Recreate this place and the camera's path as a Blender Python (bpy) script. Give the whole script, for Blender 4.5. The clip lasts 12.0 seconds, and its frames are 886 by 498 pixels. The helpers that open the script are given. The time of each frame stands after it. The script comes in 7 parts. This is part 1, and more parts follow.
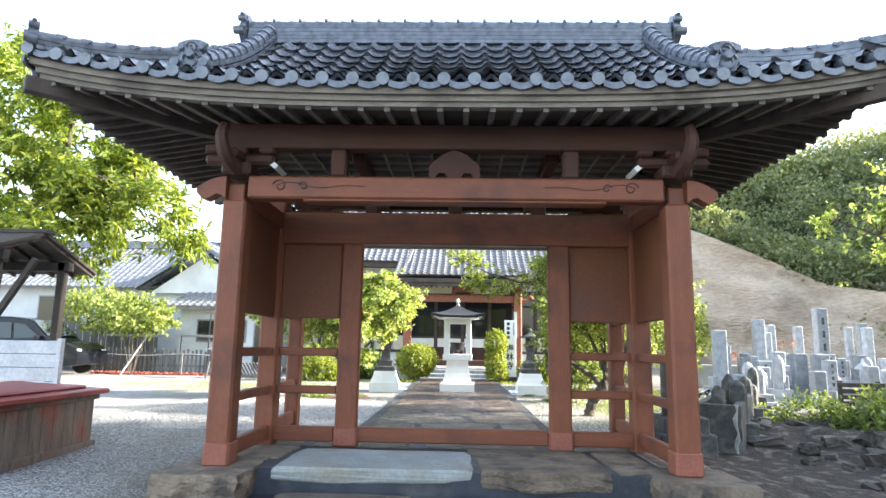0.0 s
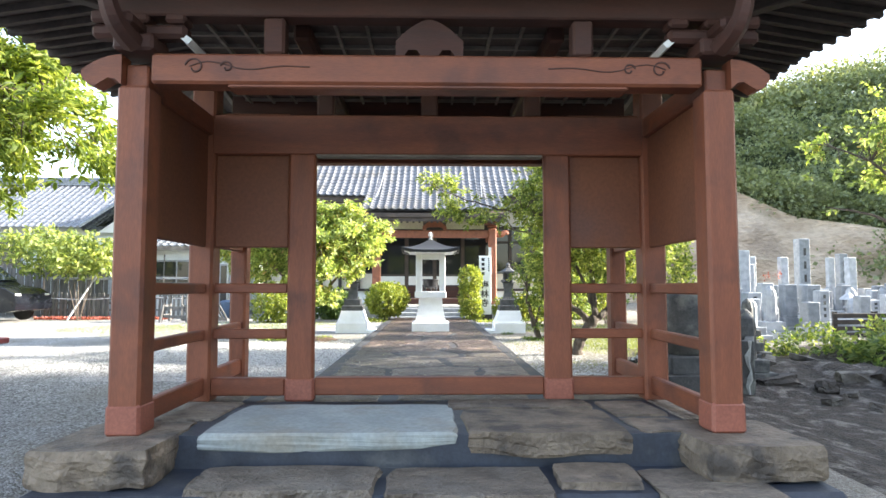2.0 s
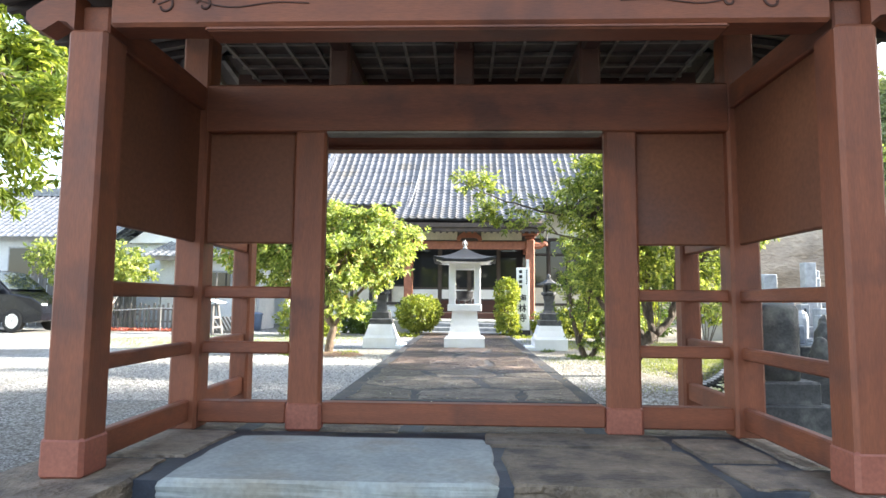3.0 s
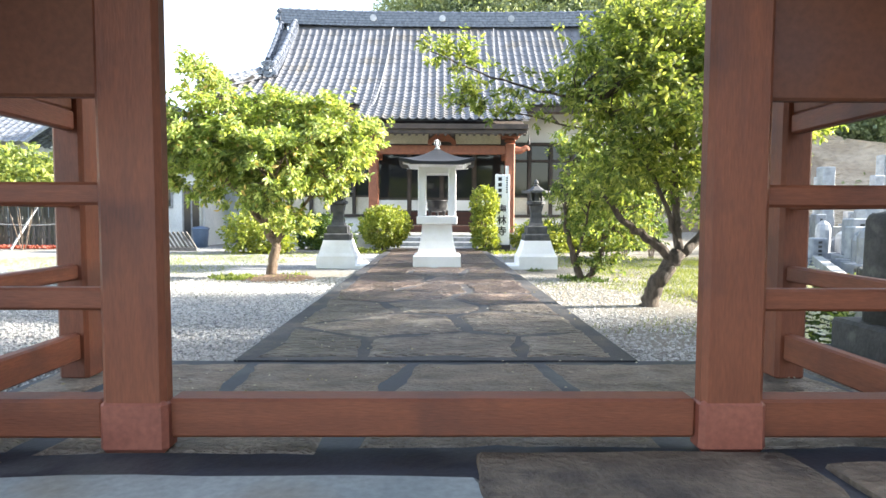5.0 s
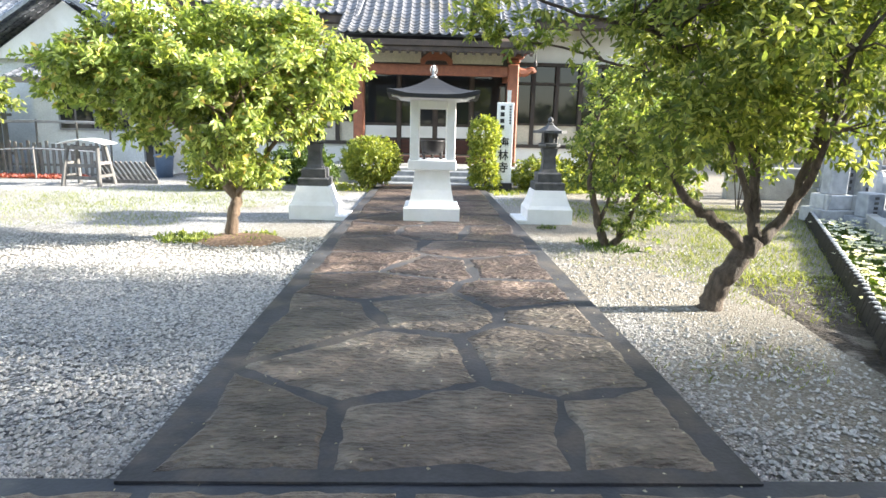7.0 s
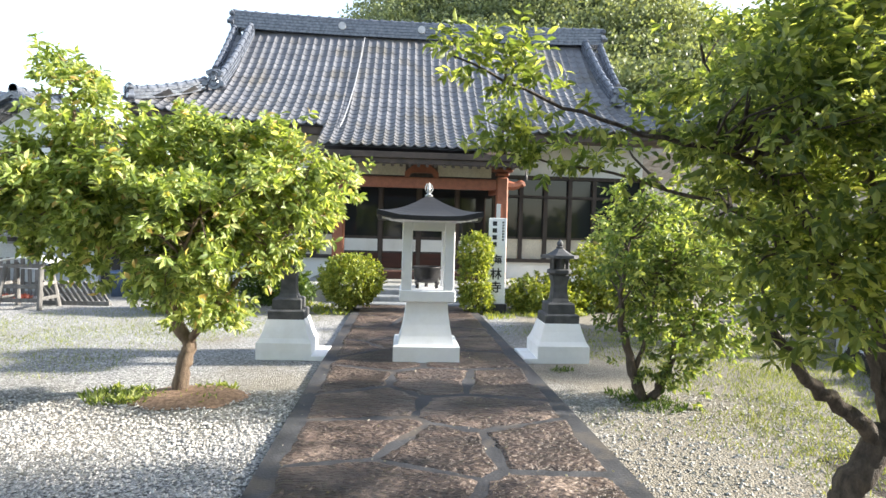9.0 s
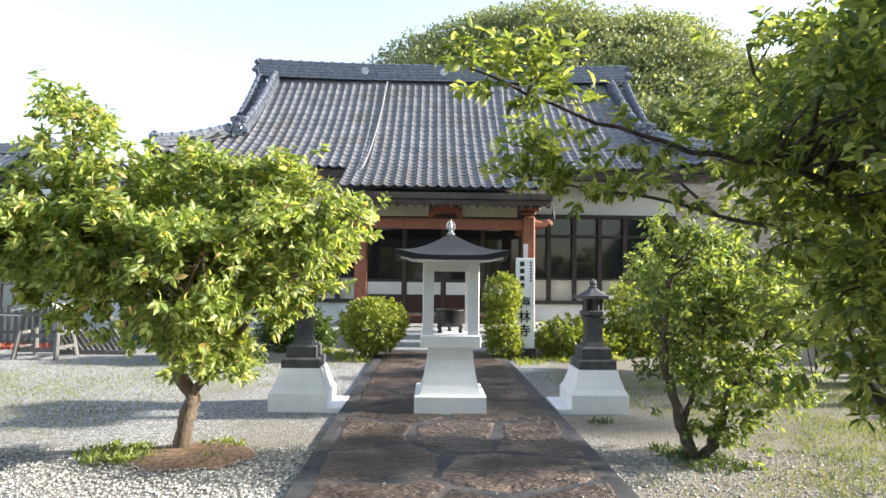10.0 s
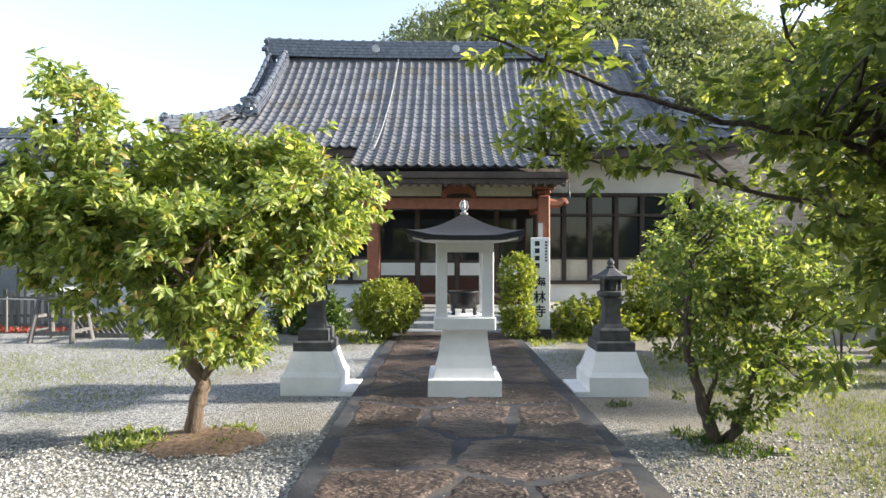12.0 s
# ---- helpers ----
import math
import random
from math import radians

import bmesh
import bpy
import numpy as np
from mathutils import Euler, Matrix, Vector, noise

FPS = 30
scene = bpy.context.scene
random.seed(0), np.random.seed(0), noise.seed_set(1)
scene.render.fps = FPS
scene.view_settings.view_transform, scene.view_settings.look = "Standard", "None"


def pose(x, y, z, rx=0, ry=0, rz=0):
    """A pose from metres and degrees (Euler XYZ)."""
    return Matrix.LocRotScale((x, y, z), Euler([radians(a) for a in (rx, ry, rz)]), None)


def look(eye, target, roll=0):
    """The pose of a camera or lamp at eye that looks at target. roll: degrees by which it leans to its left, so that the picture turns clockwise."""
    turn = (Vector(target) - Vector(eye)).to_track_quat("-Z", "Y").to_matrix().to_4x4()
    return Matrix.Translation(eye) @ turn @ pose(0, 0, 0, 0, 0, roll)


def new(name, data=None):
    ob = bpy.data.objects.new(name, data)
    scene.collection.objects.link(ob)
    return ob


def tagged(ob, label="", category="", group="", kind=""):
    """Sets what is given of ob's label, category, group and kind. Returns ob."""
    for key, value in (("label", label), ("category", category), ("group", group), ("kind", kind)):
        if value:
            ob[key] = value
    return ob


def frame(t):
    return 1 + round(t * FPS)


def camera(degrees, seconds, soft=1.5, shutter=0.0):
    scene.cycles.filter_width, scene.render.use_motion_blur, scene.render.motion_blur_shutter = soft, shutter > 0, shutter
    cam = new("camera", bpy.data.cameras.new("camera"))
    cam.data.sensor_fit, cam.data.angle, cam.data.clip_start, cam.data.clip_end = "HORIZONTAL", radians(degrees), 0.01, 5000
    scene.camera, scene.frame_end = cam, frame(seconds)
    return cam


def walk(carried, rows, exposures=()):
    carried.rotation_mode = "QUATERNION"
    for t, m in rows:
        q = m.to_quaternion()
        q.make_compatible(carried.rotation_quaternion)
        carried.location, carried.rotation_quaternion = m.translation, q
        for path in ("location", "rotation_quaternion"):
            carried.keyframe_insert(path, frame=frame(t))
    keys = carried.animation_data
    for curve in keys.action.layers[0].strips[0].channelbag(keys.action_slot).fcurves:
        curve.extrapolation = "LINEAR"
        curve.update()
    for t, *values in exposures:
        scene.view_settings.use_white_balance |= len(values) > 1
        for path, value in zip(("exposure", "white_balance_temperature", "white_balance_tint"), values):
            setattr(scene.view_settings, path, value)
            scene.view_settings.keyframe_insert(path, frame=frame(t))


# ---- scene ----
cam = camera(72.7, 12.0)
PATH = [
    (0, (0.303, -0.601, 1.826), (0.244, 1.373, 2.145), 1.0),
    (0.5, (0.255, -0.526, 1.807), (0.207, 1.449, 2.118), 0.1),
    (1, (0.268, -0.217, 1.775), (0.248, 1.768, 2.02), 0.0),
    (1.5, (0.297, 0.265, 1.766), (0.251, 2.257, 1.945), 0.2),
    (2, (0.234, 0.788, 1.754), (0.277, 2.784, 1.877), 0.0),
    (2.5, (0.252, 1.33, 1.714), (0.168, 3.32, 1.892), 0.2),
    (4.5, (0.202, 3.682, 1.584), (0.221, 5.682, 1.577), 1.5),
    (5, (0.239, 4.242, 1.649), (0.261, 6.239, 1.534), 0.2),
    (5.5, (0.186, 4.71, 1.751), (0.296, 6.704, 1.64), 2.1),
    (6, (0.156, 5.158, 1.855), (0.303, 7.139, 1.617), 2.1),
    (6.5, (0.143, 5.656, 2.036), (0.195, 7.614, 1.632), 1.0),
    (8.5, (-0.036, 7.262, 2.349), (0.096, 9.248, 2.147), 2.4),
    (9, (-0.169, 7.656, 2.456), (-0.024, 9.65, 2.399), 1.5),
    (9.5, (-0.091, 7.956, 2.44), (-0.015, 9.953, 2.513), 1.5),
    (10, (-0.075, 8.199, 2.413), (-0.023, 10.196, 2.499), 0.6),
    (10.5, (-0.046, 8.349, 2.449), (0.013, 10.348, 2.471), 0.5),
    (11, (-0.08, 8.407, 2.433), (-0.079, 10.407, 2.47), -0.3),
    (11.5, (-0.059, 8.4, 2.429), (-0.055, 10.4, 2.459), 0.1),
    (12, (-0.059, 8.403, 2.423), (-0.053, 10.403, 2.443), 0.1),
]
walk(cam, [(t, look(eye, target, roll)) for t, eye, target, roll in PATH],
     [(0, 2.55), (2.5, 2.58), (4.5, 2.58), (5.5, 2.45), (6.5, 2.4), (8.5, 1.95), (9.5, 1.72), (12, 1.46)])

# ---- world and sun ----
SUN_DIR = Vector((0.92, 0.05, 0.40)).normalized()
world = bpy.data.worlds.new("sky")
scene.world = world
world.use_nodes = True
wn, wl = world.node_tree.nodes, world.node_tree.links
wn.clear()
sky = wn.new("ShaderNodeTexSky")
sky.sky_type, sky.sun_disc = "NISHITA", False
sky.sun_elevation = math.asin(SUN_DIR.z)
sky.sun_rotation = math.atan2(SUN_DIR.x, SUN_DIR.y)
sky.air_density, sky.dust_density, sky.ozone_density = 1.0, 1.0, 0.3
bg = wn.new("ShaderNodeBackground")
bg.inputs["Strength"].default_value = 0.15
wo = wn.new("ShaderNodeOutputWorld")
haze = wn.new("ShaderNodeHueSaturation")
haze.inputs["Saturation"].default_value = 0.74
wl.new(sky.outputs[0], haze.inputs["Color"])
wl.new(haze.outputs[0], bg.inputs[0])
wl.new(bg.outputs[0], wo.inputs[0])
sun = new("sun", bpy.data.lights.new("sun", "SUN"))
sun.data.energy, sun.data.angle, sun.data.color = 5.0, radians(2.5), (1.0, 0.935, 0.82)
sun.matrix_world = look(SUN_DIR * 80, (0, 0, 0))

# ---- materials ----


def mat(name, c1, c2, scale=3.0, rough=0.65, bump=0.25, fine=45.0, metal=0.0, stretch=(1, 1, 1), rand=0.0, c3=None,
        spot=1.2, dist=0.01, spec=0.5, coat=0.0, var=0.7):
    """Two-scale mottled surface; c3: stains of a third colour; rand: change of brightness from piece to piece."""
    m = bpy.data.materials.new(name)
    m.use_nodes = True
    n, l = m.node_tree.nodes, m.node_tree.links
    b = n["Principled BSDF"]
    geo = n.new("ShaderNodeNewGeometry")
    mp = n.new("ShaderNodeMapping")
    mp.inputs["Scale"].default_value = stretch
    l.new(geo.outputs["Position"], mp.inputs["Vector"])
    n1, n2 = n.new("ShaderNodeTexNoise"), n.new("ShaderNodeTexNoise")
    n1.inputs["Scale"].default_value, n1.inputs["Detail"].default_value = scale, 5
    n2.inputs["Scale"].default_value, n2.inputs["Detail"].default_value = fine, 4
    for q in (n1, n2):
        l.new(mp.outputs[0], q.inputs["Vector"])
    ramp = n.new("ShaderNodeValToRGB")
    ramp.color_ramp.elements[0].position, ramp.color_ramp.elements[1].position = 0.33, 0.68
    ramp.color_ramp.elements[0].color, ramp.color_ramp.elements[1].color = (*c1, 1), (*c2, 1)
    l.new(n1.outputs["Fac"], ramp.inputs[0])
    out = ramp.outputs[0]
    if c3:
        n3 = n.new("ShaderNodeTexNoise")
        n3.inputs["Scale"].default_value, n3.inputs["Detail"].default_value = spot, 6
        l.new(geo.outputs["Position"], n3.inputs["Vector"])
        r3 = n.new("ShaderNodeValToRGB")
        r3.color_ramp.elements[0].position, r3.color_ramp.elements[1].position = 0.52, 0.66
        l.new(n3.outputs["Fac"], r3.inputs[0])
        mx = n.new("ShaderNodeMixRGB")
        mx.inputs[2].default_value = (*c3, 1)
        l.new(r3.outputs[0], mx.inputs[0])
        l.new(out, mx.inputs[1])
        out = mx.outputs[0]
    hsv = n.new("ShaderNodeHueSaturation")
    ma = n.new("ShaderNodeMath")
    ma.operation, ma.inputs[1].default_value = "MULTIPLY_ADD", var
    ma.inputs[2].default_value = 1 - var / 2
    l.new(n2.outputs["Fac"], ma.inputs[0])
    val = ma.outputs[0]
    if rand:
        info = n.new("ShaderNodeObjectInfo")
        rr = n.new("ShaderNodeMapRange")
        rr.inputs["To Min"].default_value, rr.inputs["To Max"].default_value = 1 - rand, 1 + rand
        l.new(info.outputs["Random"], rr.inputs["Value"])
        mm = n.new("ShaderNodeMath")
        mm.operation = "MULTIPLY"
        l.new(val, mm.inputs[0])
        l.new(rr.outputs[0], mm.inputs[1])
        val = mm.outputs[0]
    l.new(val, hsv.inputs["Value"])
    l.new(out, hsv.inputs["Color"])
    l.new(hsv.outputs[0], b.inputs["Base Color"])
    b.inputs["Metallic"].default_value = metal
    b.inputs["Specular IOR Level"].default_value = spec
    b.inputs["Coat Weight"].default_value = coat
    rg = n.new("ShaderNodeMapRange")
    rg.inputs["To Min"].default_value, rg.inputs["To Max"].default_value = max(rough - 0.12, 0.03), min(rough + 0.12, 1)
    l.new(n1.outputs["Fac"], rg.inputs["Value"])
    l.new(rg.outputs[0], b.inputs["Roughness"])
    if bump:
        bp = n.new("ShaderNodeBump")
        bp.inputs["Strength"].default_value, bp.inputs["Distance"].default_value = bump, dist
        ad = n.new("ShaderNodeMath")
        l.new(n1.outputs["Fac"], ad.inputs[0])
        l.new(n2.outputs["Fac"], ad.inputs[1])
        l.new(ad.outputs[0], bp.inputs["Height"])
        l.new(bp.outputs[0], b.inputs["Normal"])
    return m


def leaf_mat(name, dark, mid, light, trans=0.45, young=None):
    """Leaves that let light through, each of its own green."""
    m = bpy.data.materials.new(name)
    m.use_nodes = True
    n, l = m.node_tree.nodes, m.node_tree.links
    b, o = n["Principled BSDF"], n["Material Output"]
    geo = n.new("ShaderNodeNewGeometry")
    ramp = n.new("ShaderNodeValToRGB")
    ramp.color_ramp.elements[0].color, ramp.color_ramp.elements[1].color = (*dark, 1), (*light, 1)
    e = ramp.color_ramp.elements.new(0.55)
    e.color = (*mid, 1)
    if young:
        for at_, c_ in ((0.955, light), (0.965, young)):
            ramp.color_ramp.elements.new(at_).color = (*c_, 1)
        ramp.color_ramp.elements[-1].color = (*young, 1)
    l.new(geo.outputs["Random Per Island"], ramp.inputs[0])
    nz = n.new("ShaderNodeTexNoise")
    nz.inputs["Scale"].default_value = 1.6
    l.new(geo.outputs["Position"], nz.inputs["Vector"])
    hs = n.new("ShaderNodeHueSaturation")
    mr = n.new("ShaderNodeMapRange")
    mr.inputs["To Min"].default_value, mr.inputs["To Max"].default_value = 0.6, 1.4
    l.new(nz.outputs["Fac"], mr.inputs["Value"])
    l.new(mr.outputs[0], hs.inputs["Value"])
    l.new(ramp.outputs[0], hs.inputs["Color"])
    l.new(hs.outputs[0], b.inputs["Base Color"])
    b.inputs["Roughness"].default_value = 0.5
    tr = n.new("ShaderNodeBsdfTranslucent")
    yl = n.new("ShaderNodeMixRGB")
    yl.blend_type, yl.inputs[0].default_value = "MULTIPLY", 1.0
    yl.inputs[2].default_value = (1.75, 1.65, 0.75, 1)
    l.new(hs.outputs[0], yl.inputs[1])
    l.new(yl.outputs[0], tr.inputs["Color"])
    mx = n.new("ShaderNodeMixShader")
    mx.inputs[0].default_value = trans
    l.new(b.outputs[0], mx.inputs[1])
    l.new(tr.outputs[0], mx.inputs[2])
    l.new(mx.outputs[0], o.inputs["Surface"])
    return m


def ground_mat():
    """White-grey gravel with thin grass and bare soil in patches."""
    m = bpy.data.materials.new("gravel_yard")
    m.use_nodes = True
    n, l = m.node_tree.nodes, m.node_tree.links
    b = n["Principled BSDF"]
    geo = n.new("ShaderNodeNewGeometry")
    vor = n.new("ShaderNodeTexVoronoi")
    vor.inputs["Scale"].default_value = 52
    l.new(geo.outputs["Position"], vor.inputs["Vector"])
    stones = n.new("ShaderNodeValToRGB")
    stones.color_ramp.elements[0].color, stones.color_ramp.elements[1].color = (0.085, 0.083, 0.081, 1), (0.64, 0.635, 0.625, 1)
    sep = n.new("ShaderNodeSeparateColor")
    l.new(vor.outputs["Color"], sep.inputs[0])
    l.new(sep.outputs[0], stones.inputs[0])
    gap = n.new("ShaderNodeMapRange")
    gap.inputs["From Min"].default_value, gap.inputs["From Max"].default_value = 0.35, 0.75
    gap.inputs["To Min"].default_value, gap.inputs["To Max"].default_value = 1.0, 0.5
    l.new(vor.outputs["Distance"], gap.inputs["Value"])
    mul = n.new("ShaderNodeHueSaturation")
    l.new(stones.outputs[0], mul.inputs["Color"])
    l.new(gap.outputs[0], mul.inputs["Value"])
    big = n.new("ShaderNodeTexNoise")
    big.inputs["Scale"].default_value, big.inputs["Detail"].default_value = 0.45, 7
    l.new(geo.outputs["Position"], big.inputs["Vector"])
    r1 = n.new("ShaderNodeValToRGB")
    r1.color_ramp.elements[0].position, r1.color_ramp.elements[1].position = 0.47, 0.70
    sx = n.new("ShaderNodeSeparateXYZ")
    l.new(geo.outputs["Position"], sx.inputs[0])
    # more soil with x: earthier ground, plus cherry-tree shade put into the colour
    worn = n.new("ShaderNodeMapRange")
    worn.inputs["From Min"].default_value, worn.inputs["From Max"].default_value = 1.4, 3.6
    worn.inputs["To Min"].default_value, worn.inputs["To Max"].default_value = 0.0, 0.46
    l.new(sx.outputs["X"], worn.inputs["Value"])
    more = n.new("ShaderNodeMath")
    l.new(big.outputs["Fac"], more.inputs[0])
    l.new(worn.outputs[0], more.inputs[1])
    l.new(more.outputs[0], r1.inputs[0])
    soil = n.new("ShaderNodeMixRGB")
    soil.inputs[2].default_value = (0.185, 0.158, 0.115, 1)
    half = n.new("ShaderNodeMath")
    half.operation, half.inputs[1].default_value = "MULTIPLY", 0.72
    l.new(r1.outputs[0], half.inputs[0])
    l.new(half.outputs[0], soil.inputs[0])
    l.new(mul.outputs[0], soil.inputs[1])
    med = n.new("ShaderNodeTexNoise")
    med.inputs["Scale"].default_value, med.inputs["Detail"].default_value = 2.3, 6
    l.new(geo.outputs["Position"], med.inputs["Vector"])
    r2 = n.new("ShaderNodeValToRGB")
    r2.color_ramp.elements[0].position, r2.color_ramp.elements[1].position = 0.60, 0.75
    l.new(med.outputs["Fac"], r2.inputs[0])
    damp = n.new("ShaderNodeMixRGB")
    damp.inputs[2].default_value = (0.20, 0.19, 0.15, 1)
    h2 = n.new("ShaderNodeMath")
    h2.operation, h2.inputs[1].default_value = "MULTIPLY", 0.45
    l.new(r2.outputs[0], h2.inputs[0])
    l.new(h2.outputs[0], damp.inputs[0])
    l.new(soil.outputs[0], damp.inputs[1])
    l.new(damp.outputs[0], b.inputs["Base Color"])
    b.inputs["Roughness"].default_value = 0.9
    bp = n.new("ShaderNodeBump")
    bp.inputs["Strength"].default_value, bp.inputs["Distance"].default_value, bp.invert = 0.9, 0.02, True
    l.new(vor.outputs["Distance"], bp.inputs["Height"])
    l.new(bp.outputs[0], b.inputs["Normal"])
    return m


def glass_mat(name, tint, rough=0.06):
    m = bpy.data.materials.new(name)
    m.use_nodes = True
    b = m.node_tree.nodes["Principled BSDF"]
    b.inputs["Base Color"].default_value = (*tint, 1)
    b.inputs["Roughness"].default_value = rough
    b.inputs["Specular IOR Level"].default_value = 0.4
    return m


RED_A, RED_B, RED_C = (0.160, 0.046, 0.021), (0.215, 0.066, 0.030), (0.118, 0.038, 0.021)
red_z = mat("red_paint_upright", RED_A, RED_B, 2.0, 0.6, 0.22, 22, stretch=(6, 6, 0.8), c3=RED_C, spot=2.0)
red_x = mat("red_paint_across", RED_A, RED_B, 2.0, 0.6, 0.22, 22, stretch=(0.8, 6, 6), c3=RED_C, spot=2.0)
red_y = mat("red_paint_along", RED_A, RED_B, 2.0, 0.6, 0.22, 22, stretch=(6, 0.8, 6), c3=RED_C, spot=2.0)
red_panel = mat("red_paint_boards", (0.140, 0.048, 0.024), (0.185, 0.066, 0.031), 1.3, 0.7, 0.12, 30, c3=(0.125, 0.052, 0.036), spot=1.0)
# gate eave shade is put into this red; also the hall's own dark boards
red_dark = mat("dark_and_shaded_red_wood", (0.042, 0.015, 0.010), (0.070, 0.024, 0.015), 2.0, 0.75, 0.2, 22, stretch=(0.8, 6, 6), c3=(0.058, 0.024, 0.017), spot=1.6)
red_foot = mat("red_metal_shoe", (0.225, 0.070, 0.046), (0.275, 0.090, 0.058), 5, 0.5, 0.1, 40)
brown_wood = mat("temple_red_wood", (0.22, 0.075, 0.042), (0.31, 0.11, 0.06), 2.5, 0.6, 0.15, 30, stretch=(3, 3, 3))
grey_wood = mat("weathered_grey_wood", (0.150, 0.128, 0.106), (0.250, 0.216, 0.180), 3, 0.8, 0.3, 26, stretch=(1.0, 5, 5), c3=(0.12, 0.10, 0.085), spot=2)
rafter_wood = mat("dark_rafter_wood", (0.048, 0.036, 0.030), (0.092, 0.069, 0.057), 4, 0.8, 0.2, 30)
rafter_grey = mat("grey_rafter_wood", (0.105, 0.090, 0.078), (0.19, 0.165, 0.145), 5, 0.8, 0.2, 30)
dark_wood = mat("dark_brown_wood", (0.032, 0.025, 0.022), (0.062, 0.05, 0.043), 3, 0.75, 0.2, 30, stretch=(3, 3, 1))
box_wood = mat("weathered_box_wood", (0.10, 0.075, 0.062), (0.19, 0.145, 0.118), 3, 0.8, 0.35, 24, stretch=(5, 5, 0.8), c3=(0.20, 0.07, 0.05), spot=2.2)
box_red = mat("faded_red_lid", (0.22, 0.035, 0.035), (0.33, 0.06, 0.055), 4, 0.45, 0.1, 40)
tile_m = mat("blue_grey_roof_tile", (0.080, 0.086, 0.102), (0.190, 0.198, 0.222), 9, 0.20, 0.02, 60, rand=0.10, spec=0.8, var=0.4)
tile_t = mat("grey_temple_tile", (0.095, 0.098, 0.110), (0.165, 0.167, 0.183), 2.2, 0.42, 0.15, 40, c3=(0.115, 0.108, 0.10), spot=0.9)
ridge_m = mat("ridge_tile_grey", (0.068, 0.078, 0.100), (0.145, 0.160, 0.195), 9, 0.2, 0.0, 60, rand=0.10, spec=0.8, var=0.3)
plaster = mat("white_plaster", (0.72, 0.72, 0.70), (0.80, 0.80, 0.78), 1.6, 0.85, 0.06, 30, c3=(0.66, 0.65, 0.62), spot=0.8, var=0.12)
cream = mat("cream_plaster", (0.55, 0.50, 0.40), (0.66, 0.61, 0.50), 1.6, 0.85, 0.06, 30)
white_paint = mat("white_painted_concrete", (0.78, 0.79, 0.81), (0.84, 0.85, 0.87), 2.4, 0.6, 0.06, 22, c3=(0.75, 0.755, 0.76), spot=2.2, var=0.08)
stone_br = mat("brown_flagstone", (0.125, 0.098, 0.076), (0.275, 0.222, 0.172), 4.5, 0.66, 1.0, 30, rand=0.30, c3=(0.23, 0.195, 0.16), spot=3.4, stretch=(0.9, 1.6, 1), dist=0.05, var=1.1)
stone_blue = mat("blue_green_slab", (0.22, 0.245, 0.245), (0.31, 0.33, 0.32), 2.6, 0.7, 0.35, 26, rand=0.08, c3=(0.25, 0.235, 0.20), spot=1.6)
stone_tan = mat("tan_rough_stone", (0.095, 0.072, 0.053), (0.215, 0.168, 0.124), 4.5, 0.75, 1.0, 26, rand=0.2, c3=(0.062, 0.050, 0.042), spot=3.2, dist=0.03)
mortar = mat("blue_black_mortar", (0.014, 0.018, 0.028), (0.036, 0.043, 0.060), 3, 0.6, 0.3, 40, c3=(0.075, 0.078, 0.082), spot=2.2)
path_mortar = mat("grimy_dark_mortar", (0.022, 0.023, 0.028), (0.058, 0.058, 0.064), 4, 0.7, 0.5, 40, c3=(0.085, 0.072, 0.062), spot=2.6)
path_stone = mat("olive_brown_path_flagstone", (0.066, 0.053, 0.044), (0.190, 0.154, 0.124), 3.6, 0.5, 1.0, 15, rand=0.25, c3=(0.21, 0.18, 0.145), spot=2.6, stretch=(0.9, 1.9, 1), dist=0.08, var=1.5)
path_dark = mat("dark_red_brown_path_flagstone", (0.036, 0.026, 0.022), (0.115, 0.080, 0.065), 3.0, 0.42, 1.0, 17, rand=0.22, c3=(0.17, 0.125, 0.10), spot=1.7, stretch=(0.9, 1.7, 1), dist=0.07, var=1.5)
granite = mat("light_granite", (0.30, 0.31, 0.33), (0.47, 0.48, 0.50), 7, 0.5, 0.12, 160, rand=0.18)
granite_d = mat("grey_granite", (0.20, 0.215, 0.235), (0.32, 0.335, 0.36), 7, 0.4, 0.1, 160, rand=0.22)
granite_k = mat("dark_weathered_stone", (0.032, 0.032, 0.033), (0.082, 0.081, 0.079), 5, 0.75, 0.4, 40, rand=0.12, c3=(0.15, 0.15, 0.135), spot=4)
lantern_st = mat("dark_lantern_stone", (0.045, 0.047, 0.05), (0.095, 0.096, 0.10), 8, 0.7, 0.35, 90)
concrete = mat("grey_concrete", (0.30, 0.30, 0.29), (0.42, 0.42, 0.40), 2.5, 0.85, 0.25, 40, c3=(0.22, 0.22, 0.20), spot=1.4)
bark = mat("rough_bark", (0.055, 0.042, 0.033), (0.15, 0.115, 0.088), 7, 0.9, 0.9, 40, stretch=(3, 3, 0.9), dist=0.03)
# lighter copy of the bark: sun on the plum trunk put into its colour
bark_lit = mat("sunlit_brown_bark", (0.12, 0.085, 0.06), (0.24, 0.175, 0.125), 7, 0.9, 0.8, 40, stretch=(3, 3, 0.9), dist=0.03)
iron = mat("dark_iron", (0.025, 0.024, 0.026), (0.05, 0.048, 0.05), 8, 0.5, 0.2, 60, metal=0.6)
copper_roof = mat("grey_metal_roof", (0.010, 0.010, 0.011), (0.020, 0.020, 0.022), 3, 0.6, 0.08, 50)
clapboard = mat("pale_grey_boarding", (0.50, 0.53, 0.56), (0.62, 0.65, 0.68), 3, 0.6, 0.1, 30)
